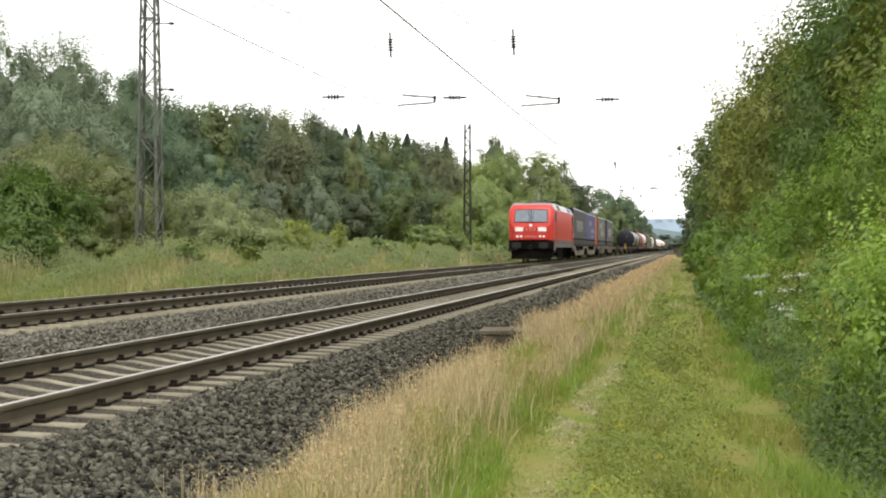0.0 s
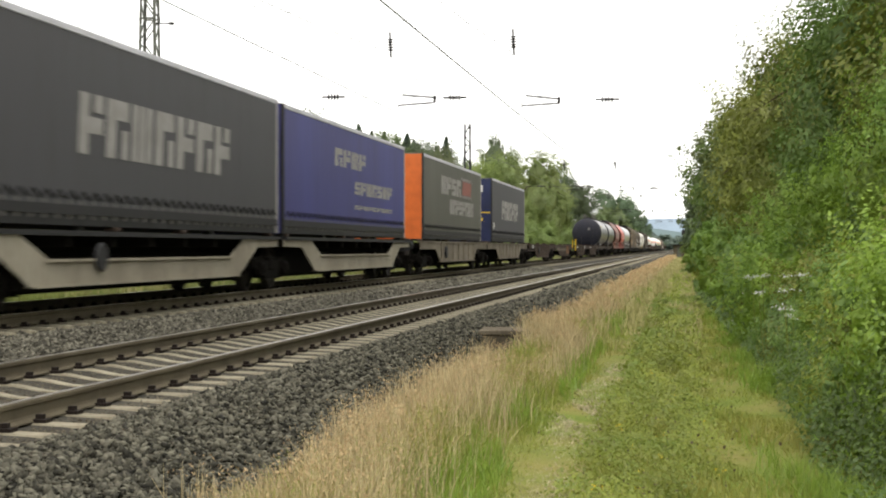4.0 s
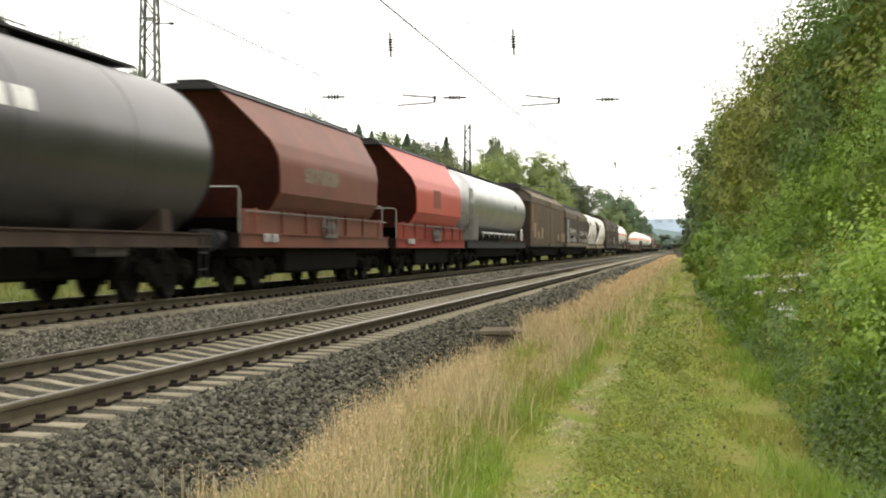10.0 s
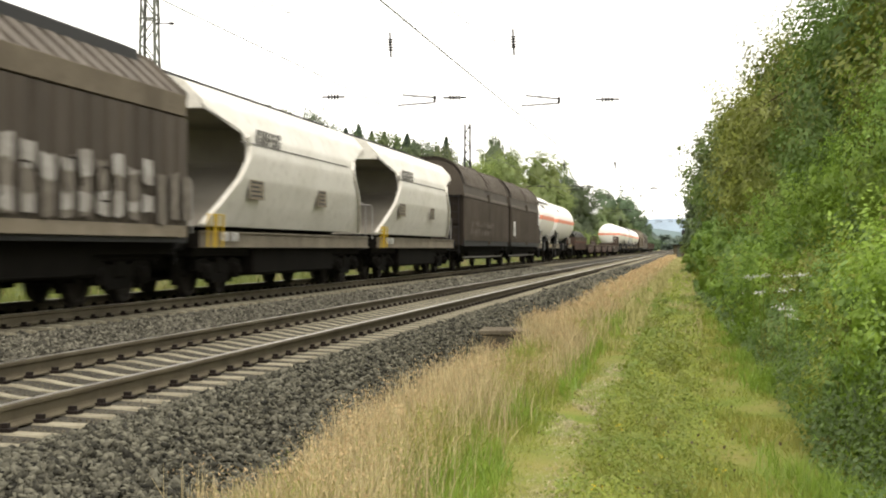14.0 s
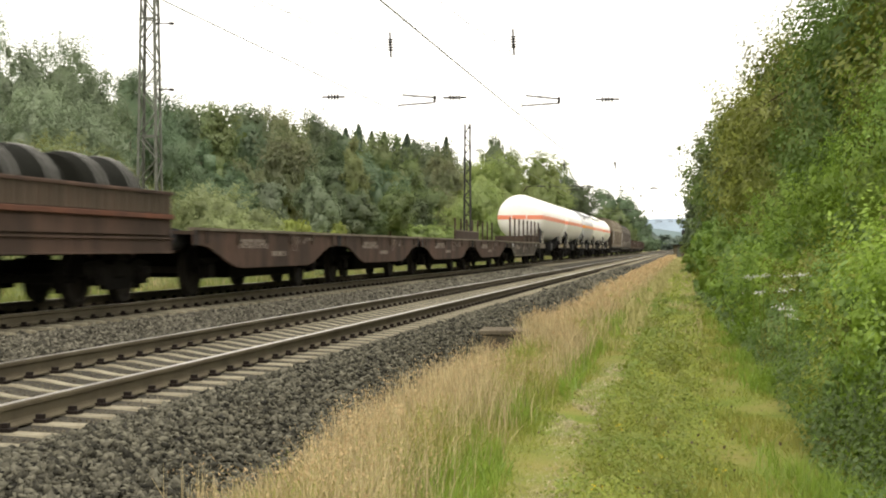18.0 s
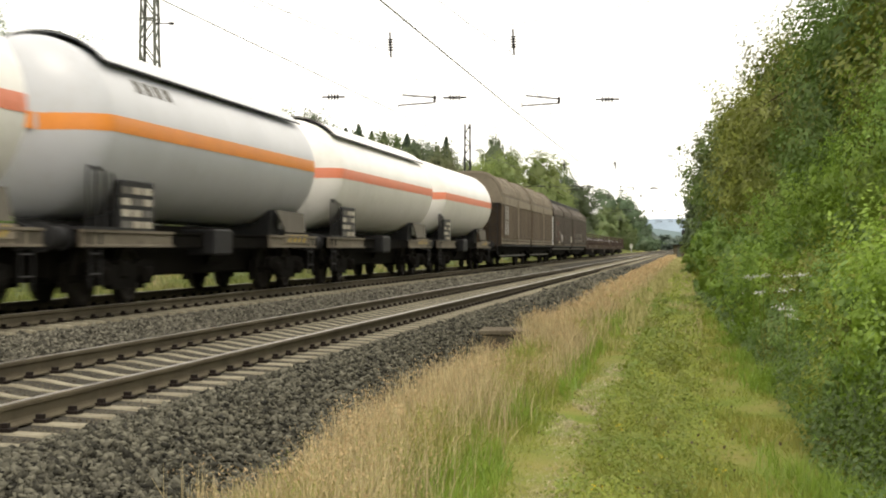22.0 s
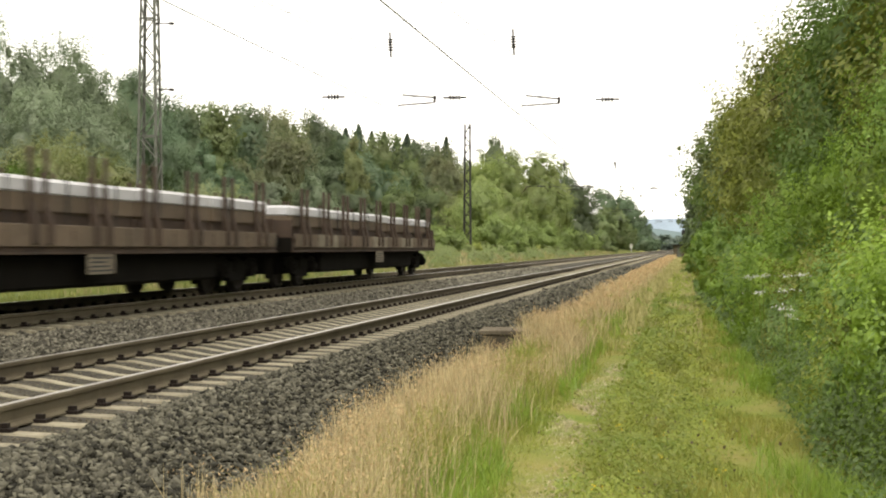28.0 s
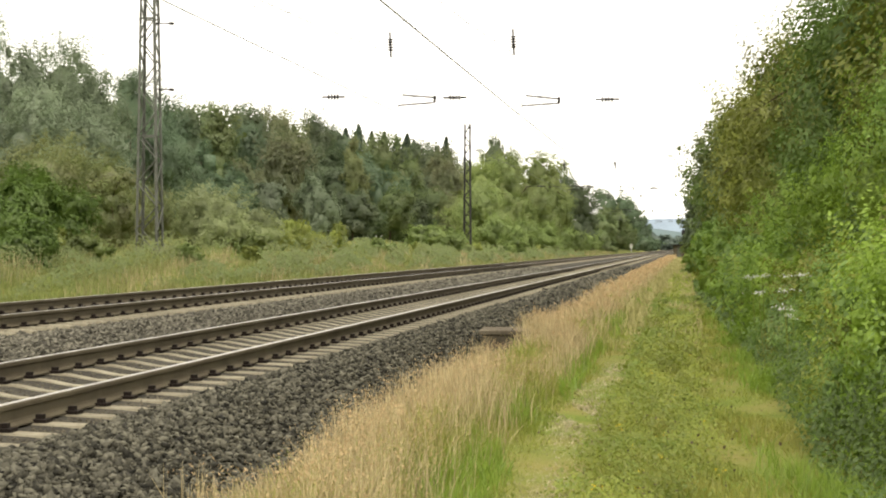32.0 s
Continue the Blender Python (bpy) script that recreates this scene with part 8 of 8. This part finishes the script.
                part("lower_band", Geo().box(a, b, p0, p1, 1.06, 1.27), M_BANDBROWN if not arched else M_DARKSTEEL, wall, "worn beige-brown lower rail" if not arched else "dark lower rail")
        a, b = sorted((s * (w - 0.05), s * (w + 0.03)))
        part("gutter_rail", Geo().box(a, b, y0, y1, gutter - 0.06, gutter + (0.3 if bands or tall else 0.08), 0.01), M_BAND if bands else M_BANDBROWN if tall else roof_rib, ob, "pale gutter rail" if bands or tall else "worn gutter rail")
        a, b = sorted((s * (w - 0.1), s * (w + 0.03)))
        part("floor_rail", Geo().box(a, b, y0, y1, 0.98, 1.06), M_DARKSTEEL, ob, "dark floor rail")
    for k in range(1, panels):
        y = float(edges[k])
        for d in (-0.16, 0.06):
            part("panel_joint", Geo().box(w - 0.04, w + 0.085, y + d, y + d + 0.1, 1.06, gutter + 0.25), M_BAND if bands else rib, ob, "pale upright at the wall joint")
    for y, s in ((y0, 1), (y1, -1)):
        zz = [(w - 0.06, 1.0), (w - 0.06, gutter), (w * 0.5, top - 0.25), (-w * 0.5, top - 0.25), (-w + 0.06, gutter), (-w + 0.06, 1.0)]
        a, b = sorted((y + s * 0.12, y + s * 0.16))
        part("end_wall", Geo().prism(zz, a, b), side, ob, "dark end wall")
        g = Geo()
        for x in (-w + 0.1, -0.5, 0.5, w - 0.1):
            g.box(x - 0.05, x + 0.05, min(y + s * 0.02, y + s * 0.12), max(y + s * 0.02, y + s * 0.12), 1.0, gutter)
        for z in (1.9, 2.7):
            g.box(-w + 0.08, w - 0.08, min(y + s * 0.05, y + s * 0.12), max(y + s * 0.05, y + s * 0.12), z - 0.05, z + 0.05)
        part("end_ribs", g, side, ob)
        g = Geo()
        ladder(g, 1.05, y - s * 0.05, 0.6, 3.0, 0.36)
        part("end_ladder", g, M_DARKSTEEL, ob)
    underframe(ob, 0.62, L - 0.62, 0.78, 1.0, M_RUNGEAR, 1.2, 0.28 if not axles else 0.0)
    # solid boxes added as gear, for a dark band below the floor
    part("brake_gear_filler", Geo().box(-1.15, 1.15, 3.6, L - 3.6, 0.44, 0.8, 0.05).box(-1.1, 1.1, 0.9, L - 0.9, 0.68, 0.8, 0.03), M_RUNGEAR, ob, "black brake gear under the floor, bulked out to darken the gap")
    add_ends(ob, L)
    if axles:
        part("truss_rod", Geo().box(1.2, 1.24, 1.5, L - 1.5, 0.5, 0.56).box(-1.24, -1.2, 1.5, L - 1.5, 0.5, 0.56), M_SILL, ob, "pale lower truss rail")
        for y in (2.2, L - 2.2):
            add_axle(ob, y)
    else:
        for y in (2.7, L - 2.7):
            add_bogie(ob, y)
    return ob


vA = van(328.6, 23.4, "brown sliding-wall van with a pale ribbed roof and rusty corner", M_VANBROWN, M_VANROOF, False, 2, gutter=3.5, top=4.46, tall=True)
part("rust_patch", Geo().box(1.502, 1.506, 0.7, 1.5, 1.9, 3.4), M_RUSTY, vA, "orange rusty corner")
plates(vA, [(1.7, 2.9, 1.5, 2.3), (3.9, 4.8, 1.45, 1.85), (6.0, 7.1, 1.45, 2.1)], 1.504, M_PLATE, M_BAND)
vB = van(352.3, 24.3, "grey-brown sliding-wall van with faded graffiti along its side", M_VANDARK, M_VANROOF2, False, 2, gutter=3.18, top=4.24, tall=True)
rib_paint(vA, 16.2, 17.9, 1.36, 1.84, M_PLATE, "faded cream panel", 1, 0.0)
rib_paint(vA, 19.3, 21.9, 1.32, 1.92, M_PLATE, "faded cream panel", 2, 0.0, 1, 0.1)
rib_paint(vA, 19.9, 20.7, 1.5, 1.7, M_RUSTY, "rusty brown stain", 3, 0.3)
rib_paint(vA, 13.6, 15.4, 1.9, 2.9, M_RIBROOF, "bleached patch", 4, 0.5, 2, 0.3)
rib_paint(vB, 0.7, 2.4, 1.28, 2.95, M_GRAFFITI, "whitewashed corner", 5, 0.0, 2, 0.04)
rib_paint(vB, 2.4, 23.4, 1.28, 2.2, M_SCRAWL, "faded pale graffiti", 6, 0.04, 1, 0.16)
rib_paint(vB, 2.4, 9.4, 1.3, 2.4, M_GRAFFITI, "faded white graffiti", 7, 0.2, 2, 0.3, 0.003)
rib_paint(vB, 12.4, 22.5, 1.3, 2.3, M_GRAFFITI, "faded white graffiti", 8, 0.25, 2, 0.4, 0.003)
part("lower_band", Geo().box(1.512, 1.516, 0.75, 23.5, 1.07, 1.26), M_BAND, vB, "pale worn lower rail")
r = random.Random(11)
for k in range(16):
    y = 2.6 + 1.15 * k + r.uniform(-0.3, 0.3)
    z = r.uniform(1.45, 1.8)
    part("graffiti_stroke", Geo().tube([(1.58, y + 0.3 * math.cos(0.7 * i) * (1 + 0.2 * (k % 2)), z + 0.33 * math.sin(0.7 * i) + 0.03 * i) for i in range(5 + k % 4)], 0.016, 4), M_VANDARK, vB, "dark spray line")
vX = van(407.2, 15.2, "dark red-brown van with an arched ribbed roof and end platform", M_VANDARK, M_VANROOF2, True, 2, False, 4.38, gutter=2.95, axles=True)
rib_paint(vX, 1.5, 8.5, 1.4, 2.0, M_SCRAWL, "faded pale scrawl", 9, 0.35, 2, 0.3)
vC = van(422.5, 15.0, "dark red-brown van with an arched ribbed roof", M_VANDARK, M_VANROOF2, True, 2, False, 4.38, gutter=2.95, axles=True)
plates(vC, [(13.3, 14.2, 2.2, 2.8), (1.2, 2.0, 1.5, 2.2)], 1.504)
vS = van(627.8, 13.9, "brown van with an arched ribbed roof and beige bands", M_VANBROWN, M_VANROOF, True, 2, False, 4.45, True, gutter=3.02, axles=True)
rib_paint(vS, 0.7, 2.3, 1.5, 2.9, M_GRAFFITI, "faded white panel", 21, 0.0, 2, 0.05)
vT = van(641.3, 13.9, "brown van with arched ribbed roof, beige bands and pale end panel", M_VANBROWN, M_VANROOF, True, 2, False, 4.45, True, gutter=3.02, axles=True)
plates(vT, [(12.5, 13.15, 1.1, 2.9)], 1.504)
vD = van(655.1, 15.8, "dark brown sliding-wall van with a ribbed roof and dark ridge", M_VANDARK, M_VANROOF2, False, 2, gutter=3.15, top=4.24)
plates(vD, [(3.0, 3.32, 1.18, 1.4), (3.46, 3.8, 1.18, 1.4), (12.9, 13.9, 1.28, 1.72)], 1.577, M_CREAM, M_BAND)
rib_paint(vD, 1.5, 3.1, 2.33, 2.7, M_REDFADED, "faded red spray paint", 12, 0.1)
rib_paint(vD, 1.6, 3.2, 1.66, 2.1, M_REDFADED, "faded red spray paint", 13, 0.1)
rib_paint(vD, 1.4, 3.2, 1.22, 1.6, M_REDFADED, "faded red spray paint", 14, 0.3, 1, 0.3)
rib_paint(vD, 0.7, 1.5, 1.6, 2.7, M_SCRAWL, "faded pale graffiti", 15, 0.1, 3, 0.3)
part("scrawl", Geo().tube([(1.577, 4.75 + 0.16 * i, (1.82, 1.34, 1.7, 1.3, 1.84, 1.36, 1.74, 1.4)[i]) for i in range(8)], 0.024, 4), M_GRAFFITI, vD, "pale zigzag scrawl")
part("scrawl", Geo().tube([(1.577, 3.15 + 0.1 * i, 1.9 + 0.14 * math.sin(1.6 * i)) for i in range(6)], 0.03, 4), M_SCRAWL, vD, "pale looping scrawl")
vE = van(670.6, 16.6, "dark brown sliding-wall van with pale scrawls on its wall", M_VANDARK, M_VANROOF2, False, 1, gutter=3.15, top=4.24)
rib_paint(vE, 0.6, 1.6, 1.6, 2.3, M_REDFADED, "faded red spray paint", 16, 0.2, 2, 0.3)
rib_paint(vE, 1.2, 9.8, 1.25, 2.1, M_SCRAWL, "faded pale graffiti", 17, 0.3, 2, 0.35)
for v_ in (vD, vE):
    part("sole_bar", Geo().box(1.3, 1.34, 1.0, 14.9, 0.8, 0.9), M_SILL, v_, "dusty grey sole bar")


# ---------------------------------------------------------------- low wagons with coils
def low_wagon(s0, L):
    ob = car("low_sided_wagon", "red-brown low-sided wagon with ribbed sides carrying wire coils", s0)
    underframe(ob, 0.62, L - 0.62, 0.82, 1.06, M_RUST_FLAT, 1.33)
    part("floor", Geo().box(-1.3, 1.3, 0.62, L - 0.62, 1.06, 1.1), M_FRAME_BROWN, ob)
    for s in (-1, 1):
        a, b = sorted((s * 1.3, s * 1.34))
        board = part("side_board", Geo().box(a, b, 0.7, L - 0.7, 1.1, 1.78), M_RUST_FLAT, ob, "red-brown ribbed side board")
        a, b = sorted((s * 1.28, s * 1.4))
        part("top_rail", Geo().box(a, b, 0.7, L - 0.7, 1.76, 1.82, 0.01), M_RUST_FLAT, board)
        part("rubbing_rail", Geo().box(a, b, 0.7, L - 0.7, 1.36, 1.44, 0.01), M_RUST_RED, board, "rusty red rail")
        a, b = sorted((s * 1.34, s * 1.385))
        for i in range(40):
            y = 0.9 + (L - 1.8) * i / 39
            part("rib", shared(f"board_rib_{s}", lambda: Geo().box(a, b, -0.05, 0.05, 1.46, 1.76), M_BANDBROWN), M_BANDBROWN, board, at=pose(0, y, 0))
    for y in (0.66, L - 0.7):
        part("end_board", Geo().box(-1.3, 1.3, y, y + 0.04, 1.1, 1.78), M_RUST_FLAT, ob)
    add_ends(ob, L)
    for y in (2.3, L - 2.3):
        add_bogie(ob, y)
    for i in range(4):
        for j in range(1):
            y = 1.3 + i * 3.0
            c = thing("wire_coil", "black steel wire coil with pale straps on a low wagon", "wire coil", pose(FAR, s0 + y, 1.1), "wire coils")
            CARS.append((c, s0 + y, 1.1))
            prof = [(0.0, 0.38), (0.03, 0.58), (0.3, 0.63), (1.1, 0.62), (1.9, 0.63), (2.4, 0.57), (2.45, 0.38)]
            part("winding", Geo().turn(prof, -0.55, 0.6, 24).turn(prof, 0.62, 0.6, 24), M_COIL, c, "tightly wound dark wire", 40)
            for q in (0.5, 0.75, 1.75, 2.0):
                part("strap", Geo().turn([(q, 0.64), (q + 0.03, 0.65), (q + 0.06, 0.64)], 0.62, 0.6, 24), M_STRAP, c, "pale steel strap")


low_wagon(466.3, 14.3)


def chalk_marks(ob, y, z, x, seed):
    """Two big chalked rings and a few short strokes beside them."""
    r = random.Random(seed)
    for k in range(2):
        ring = [(x, y + 0.34 * k + 0.13 * math.cos(0.6 * i) * (1 + 0.15 * math.sin(i)), z + 0.16 * math.sin(0.6 * i)) for i in range(10 - k)]
        part("chalk_mark", Geo().tube(ring, 0.011, 4), M_CHALK, ob, "chalked ring")
    for k in range(5):
        a, b = y + 0.8 + 0.2 * k, z + r.uniform(-0.06, 0.1)
        part("chalk_mark", Geo().box(x - 0.001, x + 0.002, a, a + r.uniform(0.06, 0.15), b, b + r.uniform(0.05, 0.12)), M_CHALK, ob)


def wavy_flat(s0, L, label):
    """A flat wagon of two joined halves whose side sills belly down between the wheels and arch up at the ends and the joint."""
    ob = car("flat_wagon", label, s0)
    y0, y1 = 0.3, L - 0.3
    rise = (0.0, L / 2, L)
    for s in (-1, 1):
        for half in (0, 1):
            ya, yb = (y0, L / 2 - 0.05) if half == 0 else (L / 2 + 0.05, y1)
            prof = [(ya, 1.2)]
            for i in range(31):
                y = ya + (yb - ya) * i / 30
                d = min(abs(y - q) for q in rise)
                k = min(1.0, max(0.0, (d - 0.6) / 2.5))
                prof.append((y, 0.94 - 0.44 * (k * k * (3 - 2 * k))))
            prof.append((yb, 1.2))
            a, b = sorted((s * 1.36, s * 1.33))
            sill = part("side_sill", Geo().sidewise(prof, a, b), M_RUST_FLAT, ob, "rusty wavy side sill")
            a, b = sorted((s * 1.4, s * 1.25))
            part("top_flange", Geo().box(a, b, ya, yb, 1.2, 1.25), M_FRAME_GREY, sill, "pale worn top flange")
            a, b = sorted((s * 1.36, s * 1.395))
            for i in range(6):
                y = ya + 0.7 + (yb - ya - 1.4) * i / 5
                part("stake_pocket", Geo().box(a, b, y - 0.07, y + 0.07, 0.97, 1.19), M_FRAME_BROWN, sill)
            for y in (ya + 0.06, yb - 0.06):
                part("end_post", Geo().box(a, b, y - 0.05, y + 0.05, 0.93, 1.2), M_DARKSTEEL, sill, "dark post at the end of the sill")
            if s > 0:
                part("print_line", letters(ya + 2.6, ya + 4.6, 0.88, 1.06, 1.362, 7, int(s0) + half), M_CHALK, sill, "faded unreadable print bars")
                part("print_line", letters(ya + 4.9, ya + 6.0, 0.72, 0.82, 1.362, 5, int(s0) + half + 9), M_CHALK, sill)
                chalk_marks(sill, ya + 6.6, 0.98, 1.366, int(s0) + half)
    part("deck", Geo().box(-1.33, 1.33, y0, y1, 1.13, 1.19), M_FRAME_BROWN, ob, "worn deck boards")
    part("underframe", Geo().box(-0.4, 0.4, y0, y1, 0.85, 1.13), M_RUNGEAR, ob)
    part("brake_gear_filler", Geo().box(-1.0, 1.0, y0 + 3.2, L / 2 - 3.2, 0.3, 0.8, 0.03).box(-1.0, 1.0, L / 2 + 3.2, y1 - 3.2, 0.3, 0.8, 0.03), M_RUNGEAR, ob, "black brake gear under the floor, bulked out to darken the gap")
    for y in (1.9, L / 2 - 1.7, L / 2 + 1.7, L - 1.9):
        add_axle(ob, y)
    add_ends(ob, L)
    return ob


def board_flat(s0, L):
    """A grey-brown flat wagon with trapezium side sills, rows of upright stakes and loose side boards."""
    ob = car("flat_wagon", "grey-brown flat wagon with upright stakes and upright side boards", s0)
    y0, y1 = 0.55, L - 0.45
    for s in (-1, 1):
        prof = [(y0, 1.18), (y0, 0.93), (y0 + 1.2, 0.9), (y0 + 2.6, 0.54), (y1 - 2.8, 0.54), (y1 - 1.3, 0.9), (y1, 0.93), (y1, 1.18)]
        a, b = sorted((s * 1.36, s * 1.33))
        sill = part("side_sill", Geo().sidewise(prof, a, b), M_GREYFLAT, ob, "worn grey-brown side sill")
        a, b = sorted((s * 1.41, s * 1.25))
        part("top_flange", Geo().box(a, b, y0, y1, 1.18, 1.24), M_FRAME_GREY, sill, "pale worn top flange")
        a, b = sorted((s * 1.33, s * 1.4))
        part("bottom_flange", Geo().box(a, b, y0 + 2.6, y1 - 2.8, 0.5, 0.54), M_FRAME_GREY, sill, "worn lower flange")
        a, b = sorted((s * 1.36, s * 1.4))
        for i in range(8):
            y = y0 + 0.5 + (y1 - y0 - 1.0) * i / 7
            part("stake", Geo().box(s * 1.37 - 0.04, s * 1.37 + 0.04, y - 0.055, y + 0.055, 1.24, 2.4, 0.012), M_FRAME_BROWN, ob, "upright steel stake")
            part("stake_pocket", Geo().box(a, b, y - 0.09, y + 0.09, 0.96, 1.17), M_FRAME_BROWN, sill)
        for i in range(5):
            y = y0 + 3.2 + (y1 - y0 - 6.6) * i / 4
            part("sill_rib", Geo().box(a, b - 0.01, y - 0.03, y + 0.03, 0.55, 0.95), M_GREYFLAT, sill)
    part("side_board", Geo().box(1.24, 1.29, L - 8.0, L - 0.5, 1.24, 1.62, 0.01), M_FRAME_BROWN, ob, "brown upright side board")
    part("end_board", Geo().box(-1.24, 1.235, L - 0.55, L - 0.5, 1.24, 1.62, 0.01), M_FRAME_BROWN, ob, "brown upright end board")
    far = part("side_board", Geo().box(-1.29, -1.24, 0.6, 8.6, 1.24, 1.74, 0.01), M_FRAME_BROWN, ob, "brown upright side board")
    part("board_cap", Geo().box(-1.31, -1.22, 0.6, 8.6, 1.74, 1.79, 0.01), M_FRAME_GREY, far, "pale worn top edge")
    part("deck", Geo().box(-1.33, 1.33, y0, y1, 1.11, 1.17), M_FRAME_BROWN, ob, "worn deck boards")
    part("underframe", Geo().box(-0.5, 0.5, y0, y1, 0.8, 1.11), M_RUNGEAR, ob)
    part("brake_gear_filler", Geo().box(-1.1, 1.1, y0 + 3.0, y1 - 3.0, 0.4, 0.8, 0.03), M_RUNGEAR, ob, "black brake gear under the floor, bulked out to darken the gap")
    part("print_line", letters(3.6, 5.6, 0.85, 1.05, 1.365, 7, 5), M_CHALK, ob, "faded unreadable print bars")
    chalk_marks(ob, 7.2, 0.86, 1.366, 4)
    plates(ob, [(2.2, 2.6, 0.97, 1.12), (L - 2.6, L - 2.2, 0.97, 1.12)], 1.362)
    for y in (2.0, L - 2.0):
        add_bogie(ob, y)
    add_ends(ob, L)


wavy_flat(480.7, 22.3, "empty rusty flat wagon in two halves with wavy fish-bellied sills")
wavy_flat(503.1, 23.5, "empty rusty flat wagon with pale print on wavy sills")
board_flat(526.7, 16.0)


def stake_wagon(s0, L, seed):
    ob = car("stake_wagon", "brown stake wagon loaded with wrapped stacks under pale sheets", s0)
    underframe(ob, 0.62, L - 0.62, 0.82, 1.12, M_FRAME_BROWN, 1.36)
    part("floor", Geo().box(-1.33, 1.33, 0.62, L - 0.62, 1.12, 1.16), M_FRAME_BROWN, ob)
    n = 9
    for s in (-1, 1):
        for i in range(n):
            y = 0.7 + (L - 1.4) * i / n
            a, b = sorted((s * 1.36, s * 1.4))
            part("drop_side", Geo().box(a, b, y + 0.03, y + (L - 1.4) / n - 0.03, 0.9, 1.2, 0.008), M_FRAME_GREY if (i * i + seed) % 5 == 0 else M_LOADBROWN, ob, "worn brown drop side")
        for i in range(n):
            for d in (-0.24, 0.24):
                y = 0.7 + (L - 1.4) * (i + 0.5) / n + d
                part("stake", Geo().box(s * 1.34 - 0.03, s * 1.34 + 0.03, y - 0.04, y + 0.04, 1.0, 2.22, 0.012), M_FRAME_BROWN, ob, "dark brown upright stake")
                part("stake_pocket", Geo().prism([(s * 1.37, 0.9), (s * 1.44, 0.95), (s * 1.44, 1.2), (s * 1.37, 1.5)] if s > 0 else [(s * 1.37, 1.5), (s * 1.44, 1.2), (s * 1.44, 0.95), (s * 1.37, 0.9)], y - 0.07, y + 0.07), M_FRAME_BROWN, ob, "dark brown stake pocket")
    for y in (0.62, L - 0.7):
        part("end_board", Geo().box(-1.33, 1.33, y, y + 0.06, 1.16, 1.5), M_FRAME_BROWN, ob)
    # black boxes fill the underside so that it reads dark
    part("brake_gear_filler", Geo().box(-1.15, 1.15, 3.9, L - 3.9, 0.3, 0.82, 0.05).box(-0.9, 0.9, 1.0, L - 1.0, 0.3, 0.8, 0.03), M_RUNGEAR, ob, "black brake gear under the floor, bulked out to darken the gap")
    add_ends(ob, L)
    for y in (2.4, L - 2.4):
        add_bogie(ob, y)
    plates(ob, [(L / 2 - 0.5, L / 2 + 0.5, 0.5, 0.82)], 1.37, M_FRAME_GREY)
    r = random.Random(seed)
    m = 5
    for i in range(m):
        y0 = 0.75 + (L - 1.55) * i / m + 0.04
        ln = (L - 1.55) / m - 0.08
        c = thing("wrapped_stack", "brown wrapped steel stack under a pale top sheet", "load", pose(FAR, s0 + y0, 1.16), "loads on stake wagons")
        CARS.append((c, s0 + y0, 1.16))
        h = r.uniform(0.63, 0.68)
        part("wrapping", Geo().box(-1.22, 1.22, 0, ln, 0.2, h - 0.1, 0.03), M_LOADBROWN, c, "brown wrapping")
        part("bearer", Geo().box(-1.18, 1.18, 0.02, ln - 0.02, 0, 0.2), M_FRAME_BROWN, c, "dark timber bearers")
        part("top_sheet", Geo().box(-1.24, 1.24, -0.02, ln + 0.02, h - 0.22, h + 0.03, 0.05), M_COVER, c, "pale top sheet")
        for q in (0.25, 0.75):
            part("strap", Geo().prism([(1.245, 0.0), (1.25, h), (1.2, h + 0.036), (-1.2, h + 0.036), (-1.25, h), (-1.245, 0.0), (-1.24, 0.0), (-1.24, h - 0.02), (1.24, h - 0.02), (1.24, 0.0)], ln * q, ln * q + 0.05), M_DARKSTEEL, c)


for k, (s0, L) in enumerate(((687.2, 19.9), (707.2, 20.6), (727.9, 19.9), (747.9, 19.6))):
    stake_wagon(s0, L, k + 1)


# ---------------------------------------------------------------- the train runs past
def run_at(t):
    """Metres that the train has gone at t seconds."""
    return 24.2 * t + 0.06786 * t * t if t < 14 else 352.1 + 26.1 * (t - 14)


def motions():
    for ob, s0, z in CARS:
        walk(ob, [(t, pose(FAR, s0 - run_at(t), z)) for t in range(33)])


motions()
